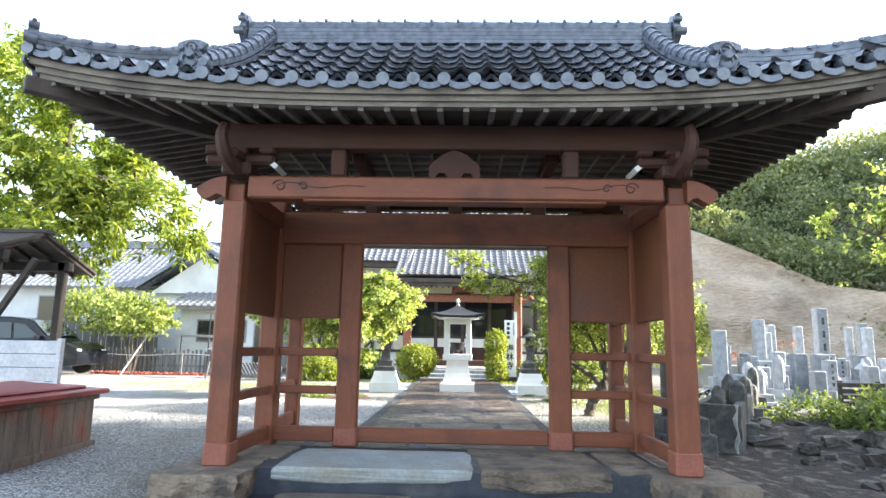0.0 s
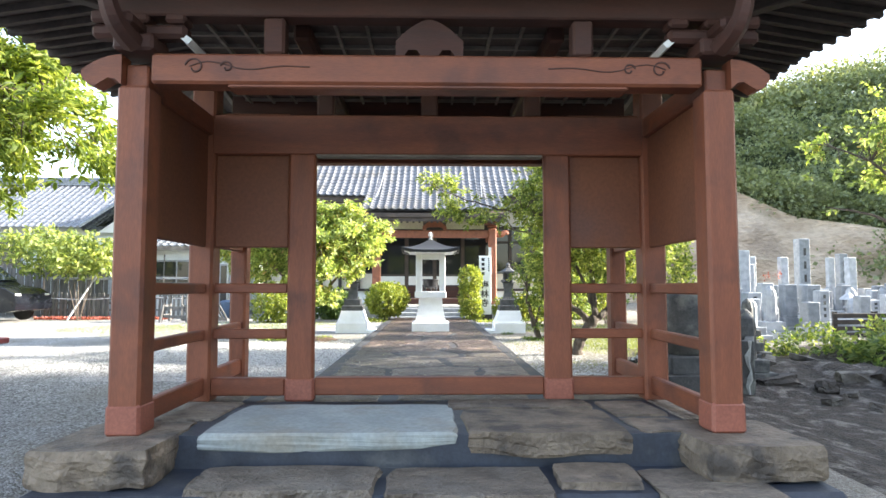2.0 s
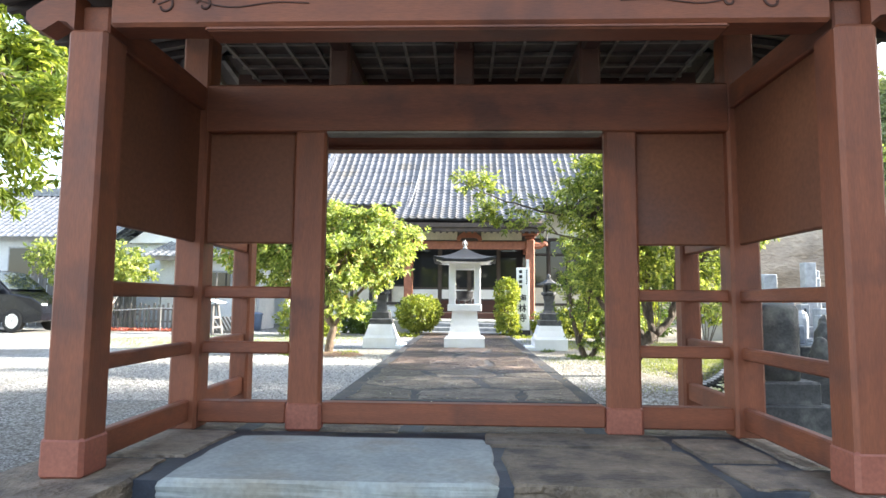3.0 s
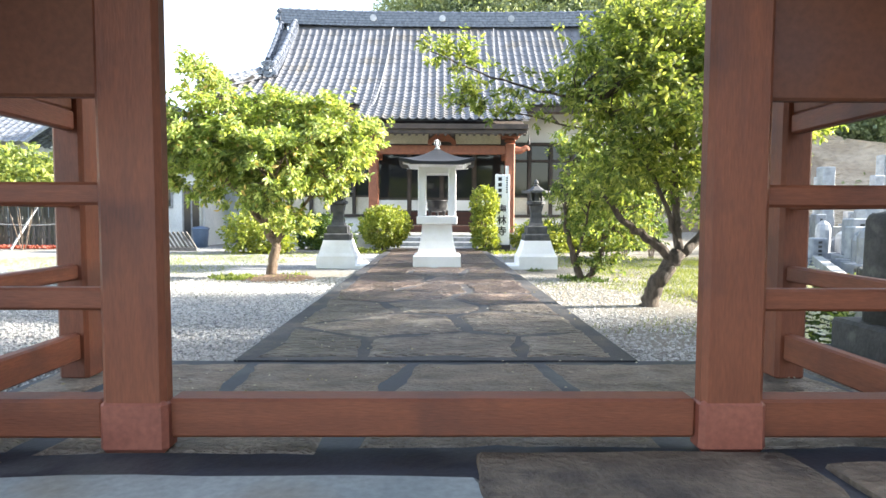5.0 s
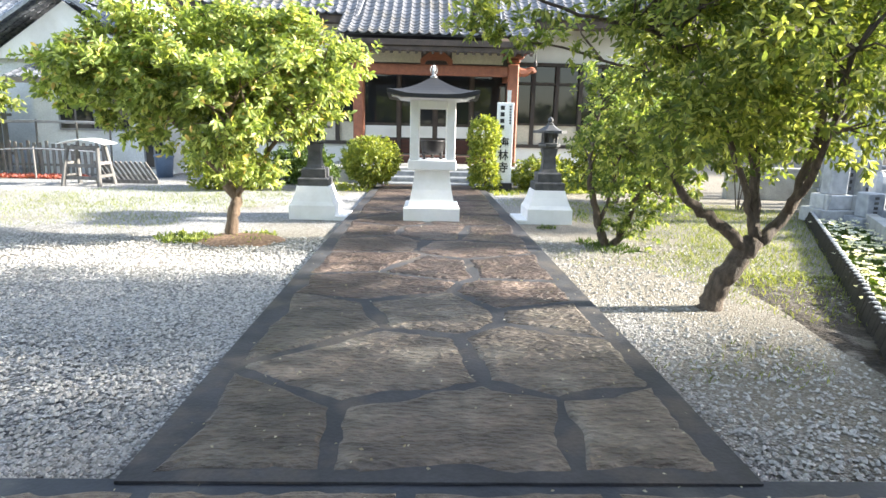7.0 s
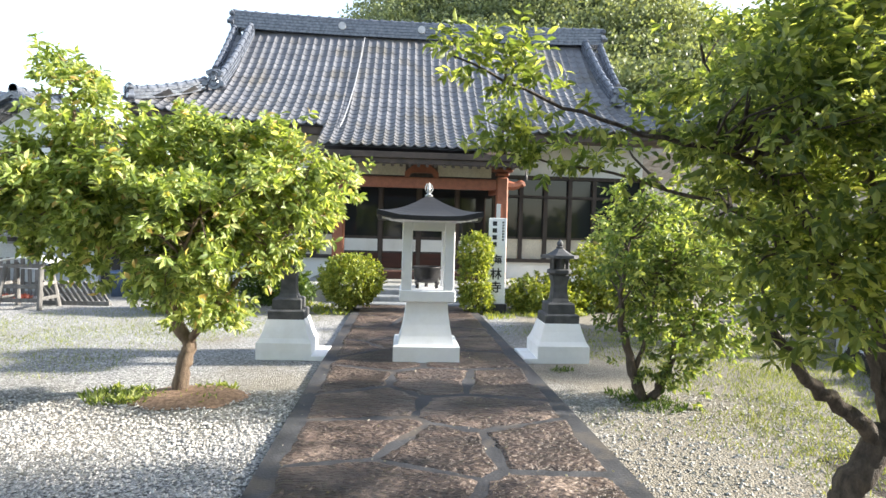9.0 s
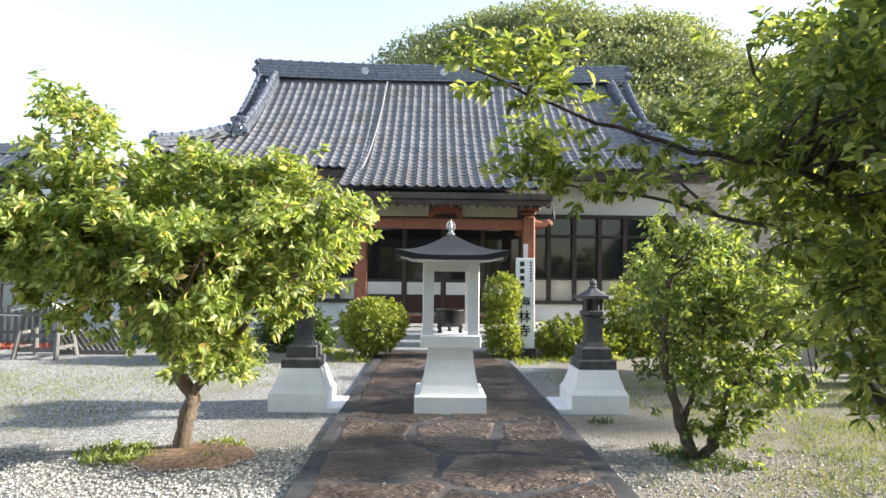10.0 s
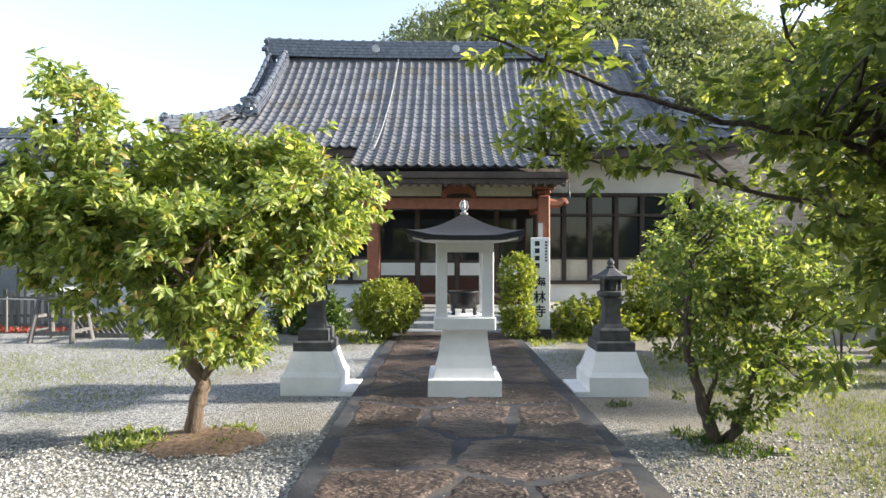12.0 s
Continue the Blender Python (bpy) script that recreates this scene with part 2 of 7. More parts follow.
fence_wood = mat("silver_grey_boards", (0.095, 0.090, 0.086), (0.175, 0.170, 0.164), 3, 0.85, 0.3, 25, stretch=(5, 5, 0.7), rand=0.2)
house_wall = mat("pale_house_wall", (0.56, 0.59, 0.61), (0.68, 0.70, 0.71), 1.5, 0.8, 0.05, 30)
soil_m = mat("brown_leaf_litter", (0.15, 0.085, 0.052), (0.36, 0.235, 0.155), 22, 0.9, 0.8, 50)
cliff_m = mat("bare_earth_cliff", (0.37, 0.285, 0.21), (0.55, 0.45, 0.35), 0.35, 0.95, 0.8, 2.5, stretch=(1, 1, 2.4), c3=(0.25, 0.195, 0.15), spot=0.16, dist=0.3)
hill_m = mat("hill_undergrowth", (0.045, 0.062, 0.026), (0.085, 0.11, 0.045), 0.5, 0.95, 0.3, 3)
rock_m = mat("dark_rock", (0.034, 0.029, 0.026), (0.088, 0.074, 0.064), 3, 0.85, 0.9, 18, dist=0.04, c3=(0.16, 0.145, 0.12), spot=1.6)
bank_m = mat("dark_earth_bank", (0.027, 0.021, 0.016), (0.066, 0.051, 0.040), 6, 0.95, 1.0, 30, dist=0.06, c3=(0.17, 0.15, 0.13), spot=5, var=1.1)
car_paint = mat("black_car_paint", (0.006, 0.007, 0.010), (0.009, 0.010, 0.014), 2, 0.25, 0.0, 30, coat=0.08, spec=0.22)
rubber = mat("black_rubber", (0.015, 0.015, 0.015), (0.025, 0.025, 0.025), 6, 0.85, 0.2, 60)
alloy = mat("silver_alloy", (0.50, 0.51, 0.52), (0.62, 0.63, 0.64), 6, 0.3, 0.0, 60, metal=0.9)
lamp_red = mat("red_lens", (0.30, 0.01, 0.01), (0.4, 0.02, 0.02), 6, 0.2, 0.0, 60)
lamp_white = mat("clear_lens", (0.6, 0.62, 0.64), (0.7, 0.72, 0.74), 6, 0.15, 0.0, 60)
glass_dark = glass_mat("dark_window_glass", (0.018, 0.020, 0.022))
glass_car = glass_mat("tinted_car_glass", (0.035, 0.045, 0.05), 0.03)
steel = mat("grey_steel", (0.35, 0.36, 0.37), (0.5, 0.51, 0.52), 8, 0.4, 0.05, 60, metal=0.7)
blue_plastic = mat("faded_blue_plastic", (0.07, 0.11, 0.19), (0.10, 0.15, 0.24), 4, 0.5, 0.05, 40)
sign_white = mat("white_sign_board", (0.76, 0.76, 0.75), (0.82, 0.82, 0.81), 3, 0.6, 0.03, 40)
ink = mat("black_ink", (0.01, 0.01, 0.01), (0.02, 0.02, 0.02), 5, 0.7, 0.0, 40)
petal_w = leaf_mat("white_petals", (0.6, 0.6, 0.55), (0.75, 0.75, 0.7), (0.85, 0.85, 0.8), 0.3)
petal_r = leaf_mat("red_petals", (0.20, 0.05, 0.035), (0.32, 0.08, 0.06), (0.45, 0.20, 0.17), 0.3)
leaf_plum = leaf_mat("plum_leaves", (0.105, 0.155, 0.044), (0.240, 0.310, 0.092), (0.52, 0.57, 0.24), 0.46, (0.49, 0.37, 0.17))
leaf_cherry = leaf_mat("cherry_leaves", (0.074, 0.116, 0.035), (0.178, 0.228, 0.068), (0.46, 0.49, 0.19), 0.54)
leaf_small = leaf_mat("ivy_green_leaves", (0.060, 0.102, 0.030), (0.135, 0.190, 0.055), (0.34, 0.38, 0.14), 0.46)
leaf_shrub = leaf_mat("clipped_shrub_leaves", (0.105, 0.148, 0.024), (0.205, 0.250, 0.040), (0.40, 0.41, 0.09), 0.38)
leaf_dark = leaf_mat("dark_evergreen_leaves", (0.030, 0.062, 0.014), (0.060, 0.105, 0.020), (0.130, 0.185, 0.035), 0.35)
leaf_big = leaf_mat("broad_tree_leaves", (0.075, 0.118, 0.024), (0.165, 0.225, 0.045), (0.40, 0.44, 0.11), 0.55)
# paled and greyed green: distance haze is put into the leaf colour
leaf_far = leaf_mat("hazed_hill_leaves", (0.14, 0.175, 0.092), (0.200, 0.235, 0.125), (0.285, 0.315, 0.170), 0.3)
grass_m = leaf_mat("thin_grass", (0.10, 0.14, 0.03), (0.19, 0.23, 0.055), (0.34, 0.36, 0.12), 0.35)
pale_leaf = leaf_mat("dry_leaves", (0.24, 0.20, 0.14), (0.42, 0.38, 0.30), (0.62, 0.60, 0.54), 0.2)
gravel = ground_mat()
pebble_m = mat("pale_pebbles", (0.30, 0.285, 0.265), (0.58, 0.57, 0.545), 30, 0.85, 0.1, 90)

# ---- builders ----


# scales and shifts that fit the yard to the camera's view
YARD = Matrix(((1.0622, 0.0102, 0, -0.2431), (0, 1.1016, 0, -0.3547), (0, 0, 1.0622, 0), (0, 0, 0, 1)))
LEVEL = -0.0336
view_fit = [None]


def lay(drop=LEVEL):
    """What follows is stretched and shifted to fit the camera's view, its heights dropped by so much; None: in metres
    of the gate.
    """
    view_fit[0] = None if drop is None else Matrix.Translation((0, 0, drop)) @ YARD


def empty(name, at, label, category, group="", kind=""):
    ob = new(name)
    ob.location = view_fit[0] @ Vector(at) if view_fit[0] else at
    ob.empty_display_size = 0.2
    return tagged(ob, label, category, group, kind)


def link_mesh(name, me, material, parent=None, label="", loose=False):
    if view_fit[0] and not loose:
        me.transform(view_fit[0])
    ob = new(name, me)
    if material and not me.materials:
        me.materials.append(material)
    if parent:
        ob.parent = parent
        ob.matrix_parent_inverse = Matrix.Identity(4)
        ob.matrix_basis = Matrix.Translation(-world_of(parent))
    return tagged(ob, label) if label else ob


def world_of(ob):
    v = Vector((0, 0, 0))
    while ob:
        v += ob.location
        ob = ob.parent
    return v


def part(name, bm, material, parent=None, label="", smooth=False):
    """Links a bmesh in world coordinates as one mesh, under its thing."""
    me = bpy.data.meshes.new(name)
    bm.normal_update()
    bm.to_mesh(me)
    bm.free()
    if smooth:
        me.shade_smooth()
    return link_mesh(name, me, material, parent, label)


def B():
    return bmesh.new()


def box(bm, c, s, m=None, bev=0.0, taper=1.0):
    """A box at c of size s, turned by m about its centre; taper narrows its top."""
    r = bmesh.ops.create_cube(bm, size=1.0)
    vs = r["verts"]
    for v in vs:
        k = taper if v.co.z > 0 else 1.0
        v.co = Vector((v.co.x * s[0] * k, v.co.y * s[1] * k, v.co.z * s[2]))
    if bev:
        es = list({e for v in vs for e in v.link_edges})
        r2 = bmesh.ops.bevel(bm, geom=es, offset=bev, segments=1, affect="EDGES")
        vs = list({v for f in r2["faces"] for v in f.verts} | {v for v in vs if v.is_valid})
    t = Matrix.Translation(c) @ (m.to_4x4() if m else Matrix.Identity(4))
    for v in vs:
        v.co = t @ v.co
    return vs


def cyl(bm, a, b, r1, r2=None, n=12):
    """A tapered round bar from a to b."""
    a, b = Vector(a), Vector(b)
    d = b - a
    q = d.to_track_quat("Z", "Y").to_matrix().to_4x4()
    bmesh.ops.create_cone(bm, cap_ends=True, segments=n, radius1=r1, radius2=r1 if r2 is None else r2, depth=d.length,
                          matrix=Matrix.Translation((a + b) / 2) @ q)


def lathe(bm, at, prof, n=20, square=False):
    """A turned body from (radius, height) pairs; square: four-sided, with the radius as half its width."""
    n = 4 if square else n
    rings = []
    for r, z in prof:
        k = r * (math.sqrt(2) if square else 1)
        off = math.pi / 4 if square else 0
        rings.append([bm.verts.new((at[0] + k * math.cos(off + 2 * math.pi * i / n), at[1] + k * math.sin(off + 2 * math.pi * i / n), at[2] + z)) for i in range(n)])
    for lo, hi in zip(rings, rings[1:]):
        for i in range(n):
            bm.faces.new((lo[i], lo[(i + 1) % n], hi[(i + 1) % n], hi[i]))
    bm.faces.new(rings[0][::-1])
    bm.faces.new(rings[-1])


def tube(bm, pts, radii, n=8):
    """A limb along pts with a radius at each."""
    pts = [Vector(p) for p in pts]
    rings = []
    for i, p in enumerate(pts):
        d = (pts[min(i + 1, len(pts) - 1)] - pts[max(i - 1, 0)]).normalized()
        x = d.orthogonal().normalized() if i == 0 else (x - d * x.dot(d)).normalized()
        y = d.cross(x)
        rings.append([bm.verts.new(p + (x * math.cos(2 * math.pi * k / n) + y * math.sin(2 * math.pi * k / n)) * radii[i]) for k in range(n)])
    for lo, hi in zip(rings, rings[1:]):
        for k in range(n):
            bm.faces.new((lo[k], lo[(k + 1) % n], hi[(k + 1) % n], hi[k]))
    bm.faces.new(rings[0][::-1])
    bm.faces.new(rings[-1])


def bend(pts, n=5, wob=0.0, rng=random):
    """A smooth line through pts (Catmull-Rom), slightly uneven."""
    p = [Vector(q) for q in pts]
    p = [p[0] * 2 - p[1]] + p + [p[-1] * 2 - p[-2]]
    out = []
    for i in range(1, len(p) - 2):
        for k in range(n):
            t = k / n
            a, b, c, d = p[i - 1], p[i], p[i + 1], p[i + 2]
            v = 0.5 * ((2 * b) + (c - a) * t + (2 * a - 5 * b + 4 * c - d) * t * t + (3 * b - a - 3 * c + d) * t ** 3)
            out.append(v + Vector((rng.uniform(-wob, wob), rng.uniform(-wob, wob), rng.uniform(-wob, wob))) if wob else v)
    return out + [p[-2]]


def grid_mesh(name, X, Y, Z, material, parent=None, smooth=True, label=""):
    h, w = X.shape
    v = np.stack([X, Y, Z], -1).reshape(-1, 3)
    i = np.arange(h * w).reshape(h, w)
    f = np.stack([i[:-1, :-1], i[:-1, 1:], i[1:, 1:], i[1:, :-1]], -1).reshape(-1, 4)
    me = bpy.data.meshes.new(name)
    me.from_pydata(v.tolist(), [], f.tolist())
    if smooth:
        me.shade_smooth()
    return link_mesh(name, me, material, parent, label)


def leaves(name, P, D, size, material, parent=None, rng=None, wide=0.5, kind_label="", near=False):
    """Many folded leaves, each five points: P where they start, D the way they point."""
    rng = rng or np.random.default_rng(1)
    n = len(P)
    D = D / np.linalg.norm(D, axis=1, keepdims=True)
    R = rng.normal(size=(n, 3))
    R[:, 2] += 0.9
    S = np.cross(D, R)
    S /= np.linalg.norm(S, axis=1, keepdims=True) + 1e-9
    N = np.cross(S, D)
    s = (size * rng.uniform(0.65, 1.3, n))[:, None]
    if near:
        q = lambda a, w, h: P + D * s * a + S * s * wide * w + N * s * h
        v = np.stack([P, q(0.28, 0.40, 0.05), q(0.28, 0, -0.01), q(0.28, -0.40, 0.05), q(0.64, 0.42, 0.02), q(0.64, 0, -0.05), q(0.64, -0.42, 0.02), q(1.0, 0, -0.2)], 1).reshape(-1, 3)
        o = (np.arange(n) * 8)[:, None, None]
        f = (np.array([[0, 2, 1], [0, 3, 2], [1, 2, 5], [1, 5, 4], [2, 3, 6], [2, 6, 5], [4, 5, 7], [5, 6, 7]])[None] + o).reshape(-1, 3)
    else:
        mid = P + D * s * 0.5 - N * s * 0.04
        v = np.stack([P, mid + S * s * wide * 0.5 + N * s * 0.08, mid, mid - S * s * wide * 0.5 + N * s * 0.08, P + D * s - N * s * 0.18], 1).reshape(-1, 3)
        o = (np.arange(n) * 5)[:, None, None]
        f = (np.array([[0, 2, 1], [0, 3, 2], [2, 4, 1], [2, 3, 4]])[None] + o).reshape(-1, 3)
    me = bpy.data.meshes.new(name)
    me.from_pydata(v.tolist(), [], f.tolist())
    return link_mesh(name, me, material, parent, kind_label)


def sprays(blobs, count, per, reach, rng, shell=0.45, droop=0.35, clump=0):
    """Leaf starts and directions on many little twigs inside the blobs (centre, radii)."""
    vol = np.array([b[1][0] * b[1][1] * b[1][2] for b in blobs]) ** 0.75
    pick = rng.choice(len(blobs), count, p=vol / vol.sum())
    C = np.array([b[0] for b in blobs], float)[pick]
    R = np.array([b[1] for b in blobs], float)[pick]
    u = rng.normal(size=(count, 3))
    u /= np.linalg.norm(u, axis=1, keepdims=True)
    r = rng.uniform(shell ** 3, 1, count)[:, None] ** (1 / 3)
    base = C + u * R * r
    if clump:
        lead = base[rng.integers(0, max(1, count // clump), count)]
        base = np.where(rng.uniform(0, 1, (count, 1)) < 0.8, lead + rng.normal(size=(count, 3)) * np.array([0.15, 0.15, 0.075]), base)
    tw = u * 0.8 + rng.normal(size=(count, 3)) * 0.55
    tw[:, 2] += 0.25
    tw /= np.linalg.norm(tw, axis=1, keepdims=True)
    P, D = [], []
    for k in range(per):
        t = (k + 1) / per
        p = base + tw * reach * t
        d = tw * 0.5 + rng.normal(size=(count, 3)) * 0.75
        d[:, 2] -= droop
        P.append(p)
        D.append(d)
    return np.concatenate(P), np.concatenate(D), base, tw


def rosettes(blobs, count, per, reach, rng, shell=0.35, droop=0.45, clump=0):
    """Leaf starts and directions: each shoot ends in a drooping star of leaves."""
    vol = np.array([b[1][0] * b[1][1] * b[1][2] for b in blobs]) ** 0.75
    pick = rng.choice(len(blobs), count, p=vol / vol.sum())
    C, R = np.array([b[0] for b in blobs], float)[pick], np.array([b[1] for b in blobs], float)[pick]
    u = rng.normal(size=(count, 3))
    u /= np.linalg.norm(u, axis=1, keepdims=True)
    base = C + u * R * rng.uniform(shell ** 3, 1, count)[:, None] ** (1 / 3)
    if clump:
        near = rng.uniform(0, 1, (count, 1)) < 0.85
        lead = rng.integers(0, max(1, count // clump), count)
        base = np.where(near, base[lead] + rng.normal(size=(count, 3)) * np.array([0.12, 0.12, 0.065]), base)
        u = np.where(near, u[lead], u)
    tw = u * 0.75 + rng.normal(size=(count, 3)) * 0.35 + np.array([0, 0, 0.45])
    tw /= np.linalg.norm(tw, axis=1, keepdims=True)
    a = np.cross(tw, rng.normal(size=(count, 3)))
    a /= np.linalg.norm(a, axis=1, keepdims=True)
    c = np.cross(tw, a)
    P, D = [], []
    for k in range(per):
        t = 0.3 + 0.7 * (k + 1) / per
        w = 2.4 * k
        d = a * math.cos(w) + c * math.sin(w) + tw * (0.15 + 0.75 * t) + rng.normal(size=(count, 3)) * 0.25
        d[:, 2] -= droop
        P.append(base + tw * reach * t * rng.uniform(0.8, 1.2, (count, 1)))
        D.append(d)
    return np.concatenate(P), np.concatenate(D), base, tw


def slope_tiles(name, P, u0, u1, d0, d1, pitch, course, amp, material, parent, inside=None, lip=0.025, label="", prof=6):
    """Rows of wavy pantiles on the surface P(u, d): u across, d up the slope. One joined mesh."""
    verts, faces = [], []
    nd = int((d1 - d0) / course)
    nu = int(round((u1 - u0) / pitch))
    ph = np.linspace(0, 1, prof + 1)
    wave = amp * np.where(ph < 0.36, np.sin(ph / 0.36 * np.pi) * 1.0, -0.42 * np.sin((ph - 0.36) / 0.64 * np.pi))
    for j in range(nd):
        a, b = d0 + j * course, d0 + (j + 1) * course + course * 0.12
        for i in range(nu):
            uc = u0 + (i + 0.5) * pitch
            if inside and not inside(uc, a + course * 0.5):
                continue
            o = len(verts)
            for q, w in zip(ph, wave):
                u = u0 + (i + q) * pitch
                p, t = Vector(P(u, a)), Vector(P(u, b))
                verts += [p + Vector((0, 0, w + lip - 0.03)), p + Vector((0, 0, w + lip)), t + Vector((0, 0, w * 0.92))]
            for k in range(prof):
                x = o + 3 * k
                faces += [(x, x + 3, x + 4, x + 1), (x + 1, x + 4, x + 5, x + 2)]
    me = bpy.data.meshes.new(name)
    me.from_pydata([tuple(v) for v in verts], [], faces)
    return link_mesh(name, me, material, parent, label)


def plate(bm, pts, t):
    """A flat plate of thickness t on the corners pts, set off along its normal."""
    p = [Vector(q) for q in pts]
    nrm_ = (p[1] - p[0]).cross(p[2] - p[0]).normalized() * t
    bmesh.ops.convex_hull(bm, input=[bm.verts.new(q + d) for d in (Vector((0, 0, 0)), nrm_) for q in p])


def cells(pts, x0, x1, y0, y1):
    """The Voronoi cells of pts inside a rectangle, as lists of corners."""
    out = []
    for i, (px, py) in enumerate(pts):
        poly = [(x0, y0), (x1, y0), (x1, y1), (x0, y1)]
        for j, (qx, qy) in enumerate(pts):
            if i == j or not poly:
                continue
            mx, my, nx, ny = (px + qx) / 2, (py + qy) / 2, qx - px, qy - py
            res = []
            for k in range(len(poly)):
                a, b = poly[k], poly[(k + 1) % len(poly)]
                da, db = (a[0] - mx) * nx + (a[1] - my) * ny, (b[0] - mx) * nx + (b[1] - my) * ny
                if da <= 0:
                    res.append(a)
                if da * db < 0:
                    t = da / (da - db)
                    res.append((a[0] + (b[0] - a[0]) * t, a[1] + (b[1] - a[1]) * t))
            poly = res
        out.append(poly)
    return out


def flag(bm, poly, gap, zf, lift, thick, rng, wob=0.03, step=0.16):
    """A rough flat stone on the outline poly, drawn in by gap, with an uneven edge and top."""
    cx, cy = sum(p[0] for p in poly) / len(poly), sum(p[1] for p in poly) / len(poly)
    ring = []
    for k in range(len(poly)):
        a, b = Vector(poly[k]), Vector(poly[(k + 1) % len(poly)])
        m = max(1, int((b - a).length / step))
        for t in range(m):
            ring.append(a.lerp(b, t / m))
    pts = []
    for p in ring:
        d = Vector((cx, cy)) - p
        L = d.length
        if L < gap * 2:
            continue
        q = p + d / L * (gap * (1 + 0.35 * rng.uniform(-1, 1)) + wob * (0.5 + 0.6 * noise.noise(Vector((p.x * 2.2, p.y * 2.2, 7))) + 0.35 * noise.noise(Vector((p.x * 9, p.y * 9, 3)))))
        pts.append(q)
    if len(pts) < 4:
        return
    lo = [bm.verts.new((p.x, p.y, zf(p.x, p.y) + lift - thick)) for p in pts]
    hi = [bm.verts.new((p.x, p.y, zf(p.x, p.y) + lift - 0.012 + rng.uniform(-0.004, 0.004))) for p in pts]
    c = Vector((cx, cy))
    inn = []
    for p in pts:
        q = p.lerp(c, 0.09)
        inn.append(bm.verts.new((q.x, q.y, zf(q.x, q.y) + lift + rng.uniform(-0.003, 0.003))))
    mid = []
    for p in pts:
        q = p.lerp(c, 0.5)
        mid.append(bm.verts.new((q.x, q.y, zf(q.x, q.y) + lift + rng.uniform(-0.002, 0.002))))
    n = len(pts)
    top = bm.verts.new((cx, cy, zf(cx, cy) + lift))
    for k in range(n):
        j = (k + 1) % n
        bm.faces.new((lo[k], lo[j], hi[j], hi[k]))
        bm.faces.new((hi[k], hi[j], inn[j], inn[k]))
        bm.faces.new((inn[k], inn[j], mid[j], mid[k]))
        bm.faces.new((mid[k], mid[j], top))


def rough_stone(bm, c, s, rng, cuts=3, amt=0.04):
    """A roughly squared block with broken faces."""
    r = bmesh.ops.create_cube(bm, size=1.0)
    es = list({e for v in r["verts"] for e in v.link_edges})
    bmesh.ops.subdivide_edges(bm, edges=es, cuts=cuts, use_grid_fill=True)
    seed = Vector((rng.uniform(0, 50), rng.uniform(0, 50), 0))
    done = [v for v in bm.verts if v.tag is False]
    for v in done:
        u = v.co.copy()
        k = 1 - 0.035 * (abs(u.x * 2) ** 6 * abs(u.y * 2) ** 6 + abs(u.z * 2) ** 6 * (abs(u.x * 2) ** 6 + abs(u.y * 2) ** 6)) / 2
        p = Vector((u.x * s[0] * k, u.y * s[1] * k, u.z * s[2] * (1 if abs(u.z) < 0.49 else k ** 0.3)))
        nv = noise.noise_vector(p * 2.5 + seed) * amt * 0.8 + noise.noise_vector(p * 9 + seed) * amt * 0.45
        if abs(u.z) < 0.45:
            nv *= 1.3 + 0.5 * math.sin(u.z * 14 + seed.x)
        if v.co.z > 0.45:
            nv.z *= 0.25
        v.co = p + nv + Vector(c)
        v.tag = True

# ---- ground ----
GX = 0.228
PATH_Z, YARD_Z = 0.60, 0.54


def gz(x, y):
    """Height of the yard."""
    if y < 5.0:
        z = 0.40 - 0.03 * (5.0 - max(y, -6))
    elif y < 8.2:
        z = 0.40 + (YARD_Z - 0.40) * (y - 5.0) / 3.2
    else:
        z = YARD_Z
    if x > 3.0 and y < 11:
        z -= min(x - 3.0, 1.0) * 0.16 * min(1, max(0, (11 - y) / 3))
    return z


xs = np.concatenate([np.linspace(-900, -40, 8), np.linspace(-30, -8, 23), np.linspace(-7.5, 8, 60), np.linspace(9, 40, 28), np.linspace(60, 900, 8)])
ys = np.concatenate([np.linspace(-900, -30, 8), np.linspace(-20, 3, 18), np.linspace(3.5, 24, 80), np.linspace(25, 60, 20), np.linspace(90, 900, 6)])
GXX, GYY = np.meshgrid(xs, ys)
GZZ = np.array([[gz(a, b) + 0.02 * noise.noise(Vector((a * 0.8, b * 0.8, 0))) for a in xs] for b in ys])
GZZ = np.where((np.abs(GXX - GX) < 2.5) & (GYY > 4.5) & (GYY < 8.0), np.minimum(GZZ, 0.30), GZZ)
lay()
ground = grid_mesh("ground", GXX, GYY, GZZ, gravel)
tagged(ground, "pale grey gravel yard with thin grass and bare soil", "ground", kind="structure")

lay(None)

# ---- stepping platform under the gate ----
rs = random.Random(4)


def plat_z(x, y):
    return 0.676 - 0.026 * (y - 5.25)


base = empty("platform", (GX, 6.8, 0.28), "stone platform of rough slabs set in blue-black mortar", "platform", kind="structure")
bm = B()
box(bm, (GX, 6.93, 0.44), (5.00, 3.30, 0.46))
box(bm, (GX + 0.05, 5.02, 0.23), (5.30, 0.70, 0.40), bev=0.03)
box(bm, (GX + 0.15, 4.62, 0.21), (4.4, 0.50, 0.32), bev=0.03)
for v in bm.verts:
    if v.co.z > 0.55:
        v.co.z = plat_z(v.co.x, v.co.y) - 0.008
part("mortar_bed", bm, mortar, base, "blue-black mortar bed")
rear = empty("threshold_paving", (GX, 7.5, 0.6), "brown flagstones in dark mortar behind the gate sill", "paving", kind="structure")


